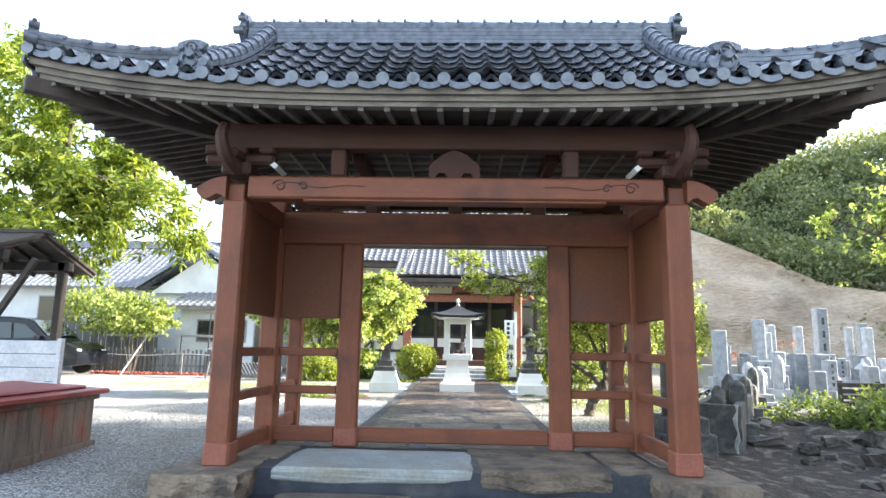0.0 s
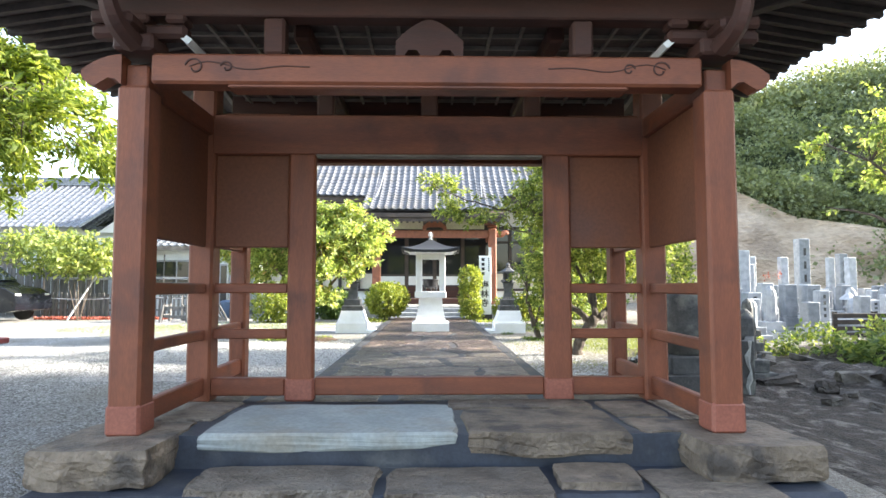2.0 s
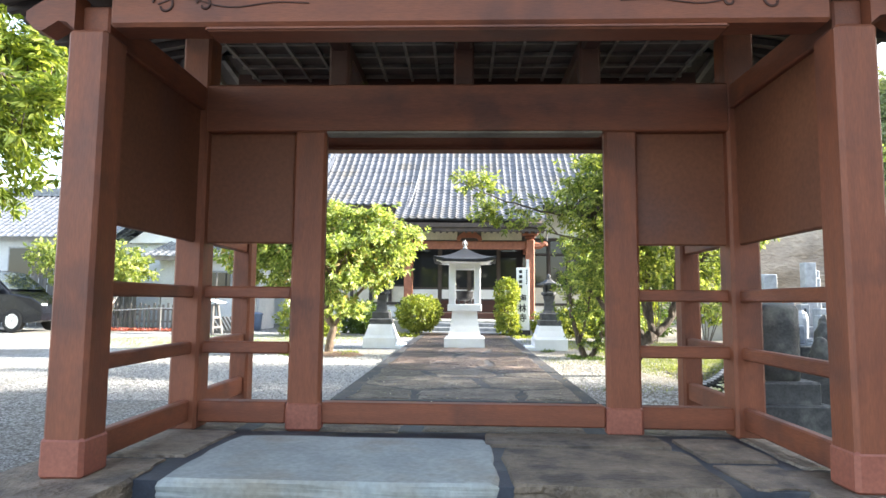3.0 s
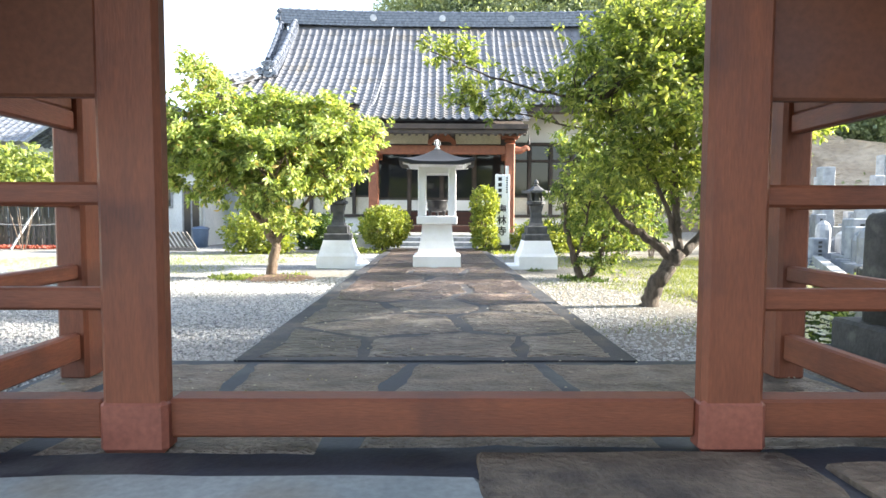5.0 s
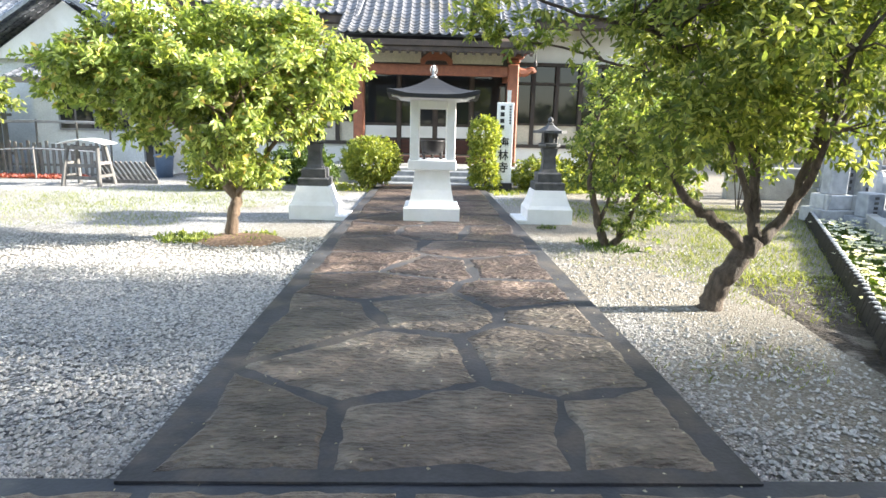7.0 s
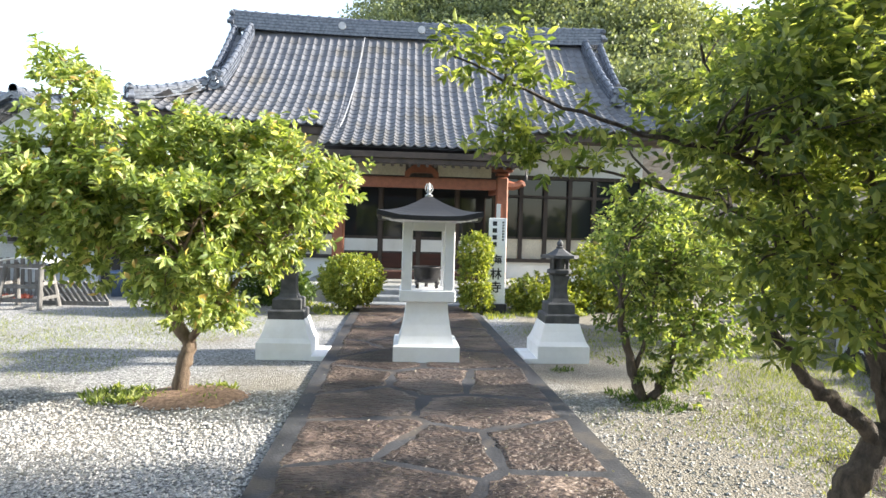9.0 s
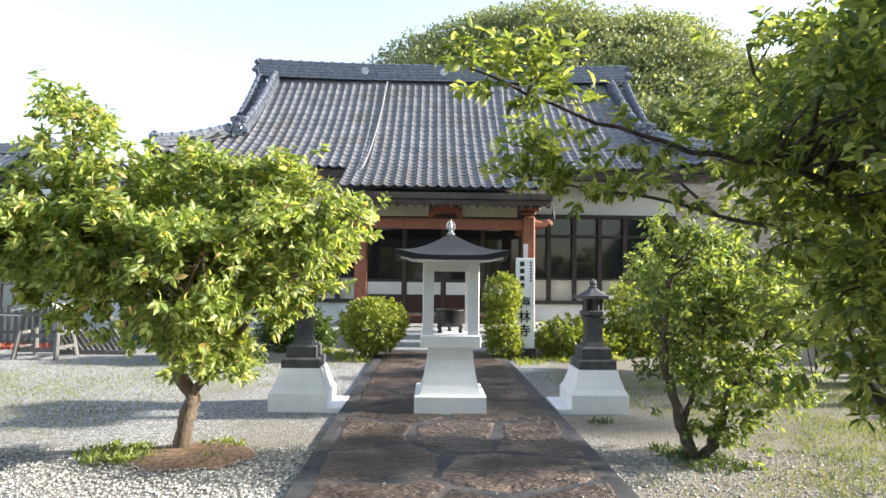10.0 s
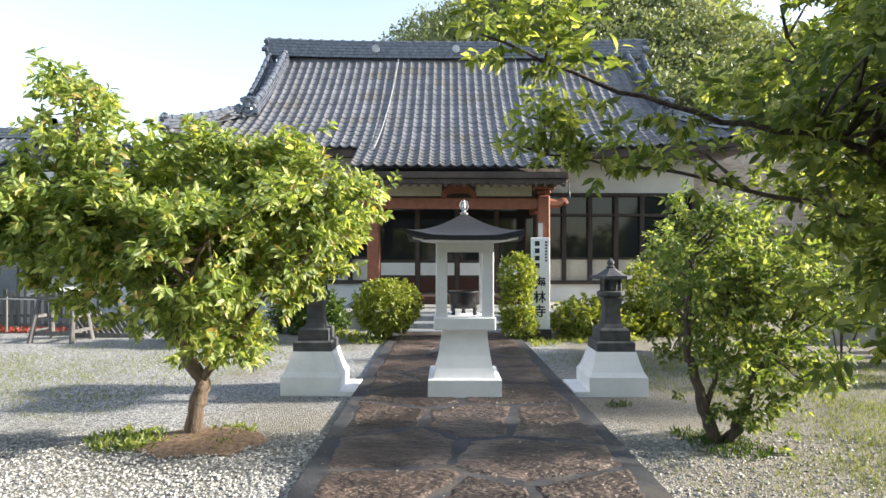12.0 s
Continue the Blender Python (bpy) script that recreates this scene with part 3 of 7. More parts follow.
def slab(x0, x1, y0, y1, top, thick, m, par, amt=0.022):
    b = B()
    rough_stone(b, ((x0 + x1) / 2, (y0 + y1) / 2, top - thick / 2), (x1 - x0, y1 - y0, thick), rs, 6, amt)
    if top > 0.55:
        for v in b.verts:
            v.co.z += plat_z(0, v.co.y) - 0.602
    return part("slab", b, m, par)


slab(-1.46, 0.44, 5.26, 6.50, 0.612, 0.125, stone_blue, base, 0.03)
slab(0.50, 1.74, 5.25, 6.22, 0.612, 0.17, stone_tan, base, 0.035)
slab(1.81, 2.20, 5.30, 5.86, 0.605, 0.16, stone_tan, base, 0.035)
slab(1.80, 2.26, 5.92, 6.62, 0.615, 0.10, stone_tan, base)
slab(0.40, 1.72, 6.28, 6.72, 0.618, 0.10, stone_tan, base)
slab(-2.40, -1.60, 4.80, 5.72, 0.605, 0.25, stone_tan, base, 0.05)
slab(-2.36, -1.54, 5.80, 6.68, 0.612, 0.10, stone_br, base)
slab(2.10, 2.90, 4.82, 5.74, 0.605, 0.24, stone_tan, base, 0.05)
slab(2.34, 2.82, 5.80, 6.70, 0.612, 0.10, stone_br, base)
slab(-1.34, -0.12, 4.68, 5.20, 0.470, 0.19, stone_br, base, 0.04)
slab(-0.04, 1.04, 4.60, 5.18, 0.460, 0.19, stone_br, base, 0.04)
slab(1.10, 1.64, 4.78, 5.20, 0.480, 0.17, stone_tan, base, 0.035)
slab(1.72, 2.50, 4.50, 5.18, 0.450, 0.26, stone_br, base, 0.06)
slab(-2.30, -1.42, 4.50, 4.78, 0.370, 0.16, stone_br, base, 0.05)
slab(-1.20, 0.40, 4.14, 4.60, 0.325, 0.16, stone_br, base, 0.05)
slab(0.50, 2.10, 4.10, 4.55, 0.325, 0.16, stone_br, base, 0.05)
for x0, x1, y0, y1 in ((-2.40, -1.55, 6.74, 7.36), (-1.50, -0.22, 6.72, 7.34), (-0.16, 1.3, 6.80, 7.34), (1.36, 2.75, 6.78, 7.36)):
    b = B()
    flag(b, [(x0, y0), (x1, y0), (x1, y1), (x0, y1)], 0.03, plat_z, 0.0, 0.05, rs)
    part("flagstone", b, stone_br, rear)
xj = [-2.27, -1.75, -1.02, -0.02, 1.02, 2.04, 2.73]
for i in range(6):
    x0, x1 = xj[i], xj[i + 1]
    k0, k1 = (0.10 if i % 2 else -0.05), (0.10 if (i + 1) % 2 else -0.05)
    b = B()
    flag(b, [(x0 - k0, 7.38), (x1 - k1, 7.38), (x1 + k1, 8.52), (x0 + k0, 8.52)], 0.022, plat_z, 0.0, 0.05, rs, wob=0.05, step=0.09)
    part("flagstone", b, stone_br, rear)

# ---- flagged path ----
PX0, PX1, PY0, PY1 = -1.215, 1.70, 8.58, 22.7
way = empty("stone_path", (GX, 14, PATH_Z), "wide path of brown flagstones set in dark blue mortar", "path", kind="structure")
bm = B()
v = [bm.verts.new((x, y, PATH_Z + dz)) for dz in (-0.25, -0.004) for x, y in ((PX0, PY0 - 0.04), (PX1, PY0 - 0.04), (PX1, PY1), (PX0, PY1))]
bmesh.ops.convex_hull(bm, input=v)
part("mortar_bed", bm, path_mortar, way, "dark mortar bed")
rows_y = [8.95, 9.9, 10.9, 11.9, 13.0, 14.1, 15.2, 16.3, 17.4, 18.6, 19.8, 21.0, 22.2]
seeds = []
for k, y in enumerate(rows_y):
    n = (3, 2, 3, 2)[k % 4]
    for i in range(n):
        seeds.append((PX0 + 0.12 + (i + 0.5) * (PX1 - PX0 - 0.24) / n + rs.uniform(-0.34, 0.34), y + rs.uniform(-0.36, 0.36)))
for poly in cells(seeds, PX0 + 0.13, PX1 - 0.13, PY0 + 0.02, PY1 - 0.05):
    if len(poly) < 3:
        continue
    b = B()
    flag(b, poly, 0.012, lambda x, y: PATH_Z, 0.008, 0.03, rs, wob=0.085, step=0.07)
    part("flagstone", b, path_stone if sum(p[1] for p in poly) / len(poly) < 11.2 else path_dark, way)

# ---- gate ----
gate = empty("temple_gate", (GX, 6.9, 0.6), "red-painted wooden temple gate with a tiled hip-and-gable roof", "gate")
YF, YM, YB = 5.35, 6.86, 8.12


def post(x, y, w, d, z0, z1, name="post", shoe=True):
    b = B()
    box(b, (x, y, (z0 + z1) / 2), (w, d, z1 - z0), bev=0.022)
    p = part(name, b, red_z, gate)
    if shoe:
        b = B()
        box(b, (x, y, z0 + 0.115), (w + 0.022, d + 0.022, 0.23), bev=0.022, taper=0.985)
        part("post_shoe", b, red_foot, p, "bright red metal shoe")
    return p


for sx in (-1, 1):
    post(GX + sx * 2.207, YF, 0.235, 0.235, 0.67, 3.25)
    post(GX + sx * 2.25, YM, 0.235, 0.235, 0.62, 3.92, shoe=False)
    post(GX + sx * 2.285, YB, 0.19, 0.19, 0.59, 3.25, shoe=False)
    post(GX + 0.007 + sx * 1.275, YM - 0.055, 0.268, 0.10, 0.63, 3.08, "door_post")


def beam(name, c, s, m, bev=0.012, par=None):
    b = B()
    box(b, c, s, bev=bev)
    return part(name, b, m, par or gate)


beam("sill", (GX, YM, 0.768), (2.28, 0.13, 0.17), red_x)
for sx in (-1, 1):
    beam("sill", (GX + sx * 1.785, YM, 0.765), (0.73, 0.13, 0.17), red_x)
    for z, h in ((1.732, 0.097), (1.28, 0.097)):
        beam("rail", (GX + sx * 1.785, YM, z), (0.745, 0.075, h), red_x)
    beam("wall_panel", (GX + sx * 1.785, YM, 2.82), (0.75, 0.06, 1.36), red_panel)
    for z, h in ((1.732, 0.097), (1.28, 0.097), (0.78, 0.17)):
        beam("rail", (GX + sx * 2.228, (YF + YM) / 2, z), (0.075, YM - YF - 0.2, h), red_y)
        beam("rail", (GX + sx * 2.268, (YB + YM) / 2, z + (0.03 if z < 1 else 0)), (0.075, YB - YM - 0.18, h), red_y)
    beam("side_panel", (GX + sx * 2.228, (YF + YM) / 2, 2.72), (0.06, YM - YF - 0.2, 1.16), red_panel)
    beam("side_panel", (GX + sx * 2.268, (YB + YM) / 2, 2.79), (0.06, YB - YM - 0.18, 1.02), red_panel)
    beam("rail", (GX + sx * 2.268, (YB + YM) / 2, 2.22), (0.08, YB - YM - 0.18, 0.12), red_y)
    beam("side_beam", (GX + sx * 2.24, YM, 3.35), (0.17, 3.0, 0.20), red_y)
beam("lintel", (GX, YM - 0.02, 3.265), (4.30, 0.19, 0.40), red_x)
beam("lintel_edge", (GX, YM - 0.065, 3.053), (2.25, 0.13, 0.02), grey_wood, 0.0)

# tie beams with carved ends, front and back
for yy in (YF, YB):
    tie = B()
    for x0, x1, z0, z1 in ((-2.09, 2.09, 3.27, 3.505), (-1.52, 1.52, 3.24, 3.27)):
        box(tie, (GX, yy, (z0 + z1) / 2), (x1 - x0, 0.20, z1 - z0 - 0.002), bev=0.02)
    beam_ob = part("tie_beam", tie, red_x, gate)
    for sx in (-1, 1):
        b = B()
        prev = None
        for k in range(7):
            t = k / 6
            x = GX + sx * (2.32 + 0.30 * t)
            z1, z0 = 3.50 - 0.12 * t * t, 3.27 + 0.05 * math.sin(t * 6.2) + 0.07 * t * t
            ring = [b.verts.new((x, yy + dy, z)) for dy, z in ((-0.07, z0), (0.07, z0), (0.07, z1), (-0.07, z1))]
            if prev:
                for i in range(4):
                    b.faces.new((prev[i], prev[(i + 1) % 4], ring[(i + 1) % 4], ring[i]))
            else:
                b.faces.new(ring)
            prev = ring
        b.faces.new(prev[::-1])
        part("carved_nose", b, red_x, beam_ob)
        # scroll grooves near the ends of the beam
        b = B()
        for r0, cx in ((0.075, 1.76), (0.05, 1.52)):
            pts = [(GX + sx * (cx + r0 * math.cos(a) * (1 - a / 9)), yy - 0.103, 3.395 + r0 * math.sin(a) * (1 - a / 9)) for a in np.linspace(0.2, 6.0, 16)]
            tube(b, pts, [0.008] * len(pts), 4)
        pts = [(GX + sx * (1.8 - 0.9 * t), yy - 0.103, 3.40 + 0.045 * math.sin(t * 9) * (1 - t)) for t in np.linspace(0, 1, 14)]
        tube(b, pts, [0.005] * len(pts), 4)
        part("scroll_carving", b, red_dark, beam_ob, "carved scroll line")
        # bracket set over the post
        b = B()
        box(b, (GX + sx * 2.207, yy, 3.575), (0.30, 0.30, 0.13), bev=0.02)
        box(b, (GX + sx * 2.207, yy, 3.69), (0.72, 0.13, 0.11), bev=0.03)
        box(b, (GX + sx * 2.207, yy, 3.69), (0.13, 0.62, 0.11), bev=0.03)
        for dx in (-0.28, 0, 0.28):
            box(b, (GX + sx * 2.207 + dx, yy, 3.80), (0.16, 0.16, 0.10), bev=0.02)
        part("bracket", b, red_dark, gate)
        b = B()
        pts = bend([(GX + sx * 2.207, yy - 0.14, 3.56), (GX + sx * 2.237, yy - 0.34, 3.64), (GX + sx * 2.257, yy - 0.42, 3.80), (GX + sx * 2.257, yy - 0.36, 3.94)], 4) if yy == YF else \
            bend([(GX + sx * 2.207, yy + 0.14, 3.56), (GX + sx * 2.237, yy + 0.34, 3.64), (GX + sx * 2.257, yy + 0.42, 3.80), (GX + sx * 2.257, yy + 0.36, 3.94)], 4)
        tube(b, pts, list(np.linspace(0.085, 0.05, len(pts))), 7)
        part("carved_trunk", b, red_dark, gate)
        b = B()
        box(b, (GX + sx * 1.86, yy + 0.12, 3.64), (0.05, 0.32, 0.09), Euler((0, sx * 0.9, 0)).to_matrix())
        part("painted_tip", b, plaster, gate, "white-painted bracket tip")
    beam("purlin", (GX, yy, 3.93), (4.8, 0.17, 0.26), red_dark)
    # frog-leg strut in the middle and small struts to each side
    b = B()
    prev = None
    for k in range(17):
        t = -1 + k / 8
        z1 = 3.80 - 0.17 * abs(t) ** 1.6
        z0 = min(3.51 + (0.05 if 0.35 < abs(t) < 0.75 else 0), z1 - 0.05)
        ring = [b.verts.new((GX + t * 0.26, yy + dy, z)) for dy, z in ((-0.05, z0), (0.05, z0), (0.05, z1), (-0.05, z1))]
        if prev:
            for i in range(4):
                b.faces.new((prev[i], prev[(i + 1) % 4], ring[(i + 1) % 4], ring[i]))
        else:
            b.faces.new(ring)
        prev = ring
    b.faces.new(prev[::-1])
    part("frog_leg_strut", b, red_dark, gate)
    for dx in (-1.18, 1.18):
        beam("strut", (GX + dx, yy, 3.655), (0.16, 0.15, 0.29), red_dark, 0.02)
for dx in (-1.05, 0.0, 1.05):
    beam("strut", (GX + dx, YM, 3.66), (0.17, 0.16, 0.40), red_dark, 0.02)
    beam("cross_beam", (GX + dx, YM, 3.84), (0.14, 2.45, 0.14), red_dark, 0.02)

# latticed ceiling
b = B()
box(b, (GX, YM, 4.02), (4.45, 2.45, 0.03))
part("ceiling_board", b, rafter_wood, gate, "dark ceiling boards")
for i in range(17):
    beam("ceiling_batten", (GX - 2.16 + i * 0.27, YM, 3.985), (0.028, 2.42, 0.034), grey_wood, 0.0)
for i in range(9):
    beam("ceiling_batten", (GX, YM - 1.08 + i * 0.27, 3.988), (4.42, 0.028, 0.034), grey_wood, 0.0)

# ---- gate roof ----
HW, HD, GAB = 4.03, 2.30, 2.62
roof = part("roof", B(), tile_m, gate)


def lift(u, half):
    return 0.30 * min(1.15, abs(u) / half) ** 3.2


def gate_h(d):
    return 4.20 + 0.46 * d + 0.11 * d * d


def front_p(u, d):
    return (GX + u, YM - HD + d, gate_h(d) + lift(u, HW) * max(0, 1 - d / 2.0))


def back_p(u, d):
    return (GX - u, YM + HD - d, gate_h(d) + lift(u, HW) * max(0, 1 - d / 2.0))


def side_p(s):
    return lambda u, d: (GX + s * (HW - d), YM + s * u, gate_h(d) + lift(u, HD) * max(0, 1 - d / 2.0) + 0.16 * max(0, 1 - abs(u) / HD) * max(0, 1 - d / 1.3))


def fits(u, d):
    return abs(u) < GAB or d < HW - abs(u) + 0.05


PITCH, COURSE = 0.283, 0.262
tile_me = {}


def one_tile(width, length, tilt):
    """A single wavy tile with its lip at the lower end."""
    verts, faces = [], []
    ph = np.linspace(0, 1, 11)
    for q in ph:
        w = 0.050 * (math.sin(q / 0.36 * math.pi) if q < 0.36 else -0.42 * math.sin((q - 0.36) / 0.64 * math.pi))
        x = (q - 0.5) * width
        verts += [(x, 0.045, w + 0.012), (x, 0, w + 0.034), (x, 0, w + 0.056), (x, length * math.cos(tilt), w * 0.9 + 0.002 + length * math.sin(tilt))]
    for k in range(len(ph) - 1):
        i = 4 * k
        faces += [(i, i + 4, i + 5, i + 1), (i + 2, i + 6, i + 7, i + 3)]
    me = bpy.data.meshes.new("roof_tile")
    me.from_pydata(verts, [], faces)
    me.polygons.foreach_set("use_smooth", [True] * len(me.polygons))
    me.materials.append(tile_m)
    return me


NU = int(2 * HW / PITCH)
off = world_of(roof)
for j in range(8):
    d = 0.02 + j * COURSE
    tilt = math.atan2(gate_h(d + COURSE) - gate_h(d), COURSE)
    me = one_tile(PITCH, COURSE * 1.12 / math.cos(tilt) * 1.0, tilt)
    for i in range(NU):
        u = (i + 0.5 - NU / 2) * PITCH
        if not fits(u, d + COURSE * 0.5):
            continue
        ob = new("roof_tile", me)
        ob.parent = roof
        a, c = Vector(front_p(u - PITCH / 2, d)), Vector(front_p(u + PITCH / 2, d))
        ob.matrix_basis = Matrix.Translation((a + c) / 2 - off) @ Matrix.Rotation(-math.atan2(c.z - a.z, PITCH), 4, "Y")
slope_tiles("rear_tiles", back_p, -HW, HW, 0.02, HD - 0.15, PITCH, COURSE, 0.042, tile_m, roof, fits)
for s in (-1, 1):
    slope_tiles("side_tiles", side_p(s), -HD, HD, 0.02, HW - GAB, PITCH, COURSE, 0.042, tile_m, roof, lambda u, d: d < HD - abs(u) + 0.08)
# roof bed under the tiles
b = B()
for f, half, top in ((front_p, HW, HD), (back_p, HW, HD)):
    us, ds = np.linspace(-half, half, 33), np.linspace(0, top, 10)
    g = [[b.verts.new(Vector(f(u, min(d, HD if abs(u) <= GAB else HW - abs(u)))) - Vector((0, 0, 0.045))) for u in us] for d in ds]
    for r0, r1 in zip(g, g[1:]):
        for k in range(len(us) - 1):
            b.faces.new((r0[k], r0[k + 1], r1[k + 1], r1[k]))
for s in (-1, 1):
    f = side_p(s)
    us, ds = np.linspace(-HD, HD, 17), np.linspace(0, HW - GAB, 6)
    g = [[b.verts.new(Vector(f(u, min(d, HD - abs(u)))) - Vector((0, 0, 0.045))) for u in us] for d in ds]
    for r0, r1 in zip(g, g[1:]):
        for k in range(len(us) - 1):
            b.faces.new((r0[k], r0[k + 1], r1[k + 1], r1[k]))
part("roof_bed", b, ridge_m, roof)
# gable walls
for s in (-1, 1):
    b = B()
    x = GX + s * (GAB - 0.25)
    bmesh.ops.convex_hull(b, input=[b.verts.new((x + dx, YM + q, z)) for dx in (-0.03, 0.03) for q, z in ((1.3 - HD, gate_h(1.25)), (HD - 1.3, gate_h(1.25)), (0, gate_h(HD) - 0.05))])
    part("gable", b, plaster, roof, "white gable boards")


def eave_row(f, half, n, axis):
    """Round end tiles with hanging plates along an eave."""
    for i in range(n):
        u = (i + 0.15 - n / 2) * 2 * half / n
        p = Vector(f(u, 0.0))
        o = Vector(f(u, 0.3)) - p
        o.z = 0
        o.normalize()
        b = B()
        cyl(b, p + Vector((0, 0, 0.018)) - o * 0.035, p + Vector((0, 0, 0.03)) + o * 0.10, 0.060, 0.058, 12)
        sd = Vector((-o.y, o.x, 0))
        w = 2 * half / n
        vs = []
        for k in range(6):
            t = k / 5
            dz = -0.03 * math.sin(t * math.pi)
            q = p - sd * (w * (0.18 + 0.72 * t)) * (1 if axis else -1) - o * 0.012
            vs.append([b.verts.new(q + o * y_ + Vector((0, 0, dz + z_))) for y_, z_ in ((0, 0.020), (0, -0.042), (0.025, -0.042), (0.025, 0.020))])
        for r0, r1 in zip(vs, vs[1:]):
            for k in range(4):
                b.faces.new((r0[k], r1[k], r1[(k + 1) % 4], r0[(k + 1) % 4]))
        b.faces.new(vs[0])
        b.faces.new(vs[-1][::-1])
        part("eave_tile", b, ridge_m, roof)


eave_row(front_p, HW, 29, 1)
eave_row(back_p, HW, 29, 1)
for s in (-1, 1):
    eave_row(side_p(s), HD, 16, 1)
    for i in range(20):
        u = (i + 0.5 - 10) * 2 * (HD - 0.1) / 20
        p = Vector(side_p(s)(u, 0.0))
        b = B()
        box(b, p + Vector((s * 0.02, 0, -0.045)), (0.09, 0.085, 0.13), Euler((0.5, 0, 0)).to_matrix(), bev=0.02)
        part("eave_hook", b, ridge_m, roof, "hooked end of a side tile")


def ridge_run(name, pts, w, h, cap, layers=3, par=None, seg=0.13, beads=False, collar=1.16):
    """A ridge of stacked flat tiles with a row of half-round cap tiles."""
    pts = [Vector(p) for p in pts]
    for k in range(layers):
        b = B()
        ww = w * (1 - 0.10 * k)
        rings = []
        for i, p in enumerate(pts):
            d = (pts[min(i + 1, len(pts) - 1)] - pts[max(i - 1, 0)])
            s = Vector((d.y, -d.x, 0)).normalized() * ww / 2
            z0, z1 = h * k / layers, h * (k + 0.82) / layers
            rings.append([b.verts.new(p + s * q + Vector((0, 0, z))) for q, z in ((-1, z0), (1, z0), (1.0, z1), (-1.0, z1))])
        for a, c in zip(rings, rings[1:]):
            for i in range(4):
                b.faces.new((a[i], a[(i + 1) % 4], c[(i + 1) % 4], c[i]))
        b.faces.new(rings[0][::-1])
        b.faces.new(rings[-1])
        run = part(name, b, ridge_m, par or roof)
    b = B()
    for a, c in zip(pts, pts[1:]):
        L = (c - a).length
        m = max(1, int(L / seg))
        for k in range(m):
            p, q = a.lerp(c, k / m), a.lerp(c, (k + 1.12) / m)
            up = Vector((0, 0, h))
            cyl(b, p + up, q + up, cap * 1.0, cap * 0.86, 12)
            cyl(b, p + up, p.lerp(q, 0.22) + up, cap * collar, cap * collar, 12)
            if beads and k % 2 == 0:
                d = (c - a).normalized()
                s = Vector((d.y, -d.x, 0)) * (w / 2 + 0.01)
                for sg in (-1, 1):
                    for zz in (0.0, h * 0.98):
                        box(b, p + s * sg + Vector((0, 0, zz + 0.01)), (0.035, 0.03, 0.03))
    tagged(part("ridge_cap", b, ridge_m, par or roof, smooth=False), kind="stuff")
    return run


def ogre_tile(at, face, k=1.0):
    """A scrolled end tile with a crest and two curls."""
    b = B()
    f = Vector(face).normalized()
    s = Vector((-f.y, f.x, 0))
    at = Vector(at)
    rot = Matrix(((s.x, f.x, 0), (s.y, f.y, 0), (0, 0, 1)))
    for r0, zc in ((0.165, 0.10), (0.115, 0.25)):
        cyl(b, at - f * 0.06 * k + Vector((0, 0, zc * k)), at + f * 0.04 * k + Vector((0, 0, zc * k)), r0 * k, r0 * 0.92 * k, 18)
        ring = [at + f * 0.045 * k + (s * math.cos(a) + Vector((0, 0, math.sin(a)))) * r0 * 0.72 * k * (1 - a / 16) + Vector((0, 0, zc * k)) for a in np.linspace(0.3, 8.5, 22)]
        tube(b, ring, [0.018 * k] * 22, 5)
    cyl(b, at + f * 0.02 * k + Vector((0, 0, 0.17 * k)), at + f * 0.10 * k + Vector((0, 0, 0.17 * k)), 0.07 * k, 0.05 * k, 14)
    for sg in (-1, 1):
        cyl(b, at + s * sg * 0.17 * k - f * 0.05 * k + Vector((0, 0, 0.06 * k)), at + s * sg * 0.17 * k + f * 0.09 * k + Vector((0, 0, 0.06 * k)), 0.062 * k, 0.055 * k, 12)
        cyl(b, at + s * sg * 0.12 * k - f * 0.05 * k + Vector((0, 0, 0.27 * k)), at + s * sg * 0.12 * k + f * 0.06 * k + Vector((0, 0, 0.27 * k)), 0.045 * k, 0.04 * k, 12)
    pts = [at + s * (0.17 * k * q) + Vector((0, 0, (0.35 - 0.05 * q * q) * k)) for q in np.linspace(-1, 1, 9)]
    tube(b, pts, [0.03 * k] * 9, 6)
    part("ogre_tile", b, ridge_m, roof, "scrolled ogre-face end tile")


ridge_run("main_ridge", [(GX + x, YM, gate_h(HD) - 0.10) for x in np.linspace(-2.78, 2.78, 9)], 0.26, 0.30, 0.065, 5, beads=True, seg=0.17, collar=1.05)
for s in (-1, 1):
    ogre_tile((GX + s * 2.86, YM, gate_h(HD) + 0.0), (s, 0, 0), 0.95)
    for f in (front_p, back_p):
        pts = [f(s * (GAB - 0.12 + 0.04 * (1 - d / HD)) if f is front_p else -s * (GAB - 0.12 + 0.04 * (1 - d / HD)), d) for d in np.linspace(HD - 0.08, 0.30, 12)]
        ridge_run("descending_ridge", [Vector(p) + Vector((0, 0, 0.02)) for p in pts], 0.25, 0.13, 0.085, 2, seg=0.17)
        e = Vector(pts[-1])
        ogre_tile(e + Vector((0, -0.10 if f is front_p else 0.10, 0.0)), (0, -1 if f is front_p else 1, 0), 0.82)
        pts = []
        for d in np.linspace(HW - GAB, 0.05, 10):
            u = s * (HW - d) if f is front_p else -s * (HW - d)
            pts.append(Vector(f(u, d)) + Vector((0, 0, 0.0)))
        ridge_run("hip_ridge", pts, 0.20, 0.16, 0.06, 3, seg=0.16, beads=True)
        e = pts[-1]
        ogre_tile(e + Vector((s * 0.03, 0, 0.04)), (s * 0.8, -0.6 if f is front_p else 0.6, 0), 0.75)

# eave boards and rafters
eaves = part("eaves", B(), grey_wood, gate)


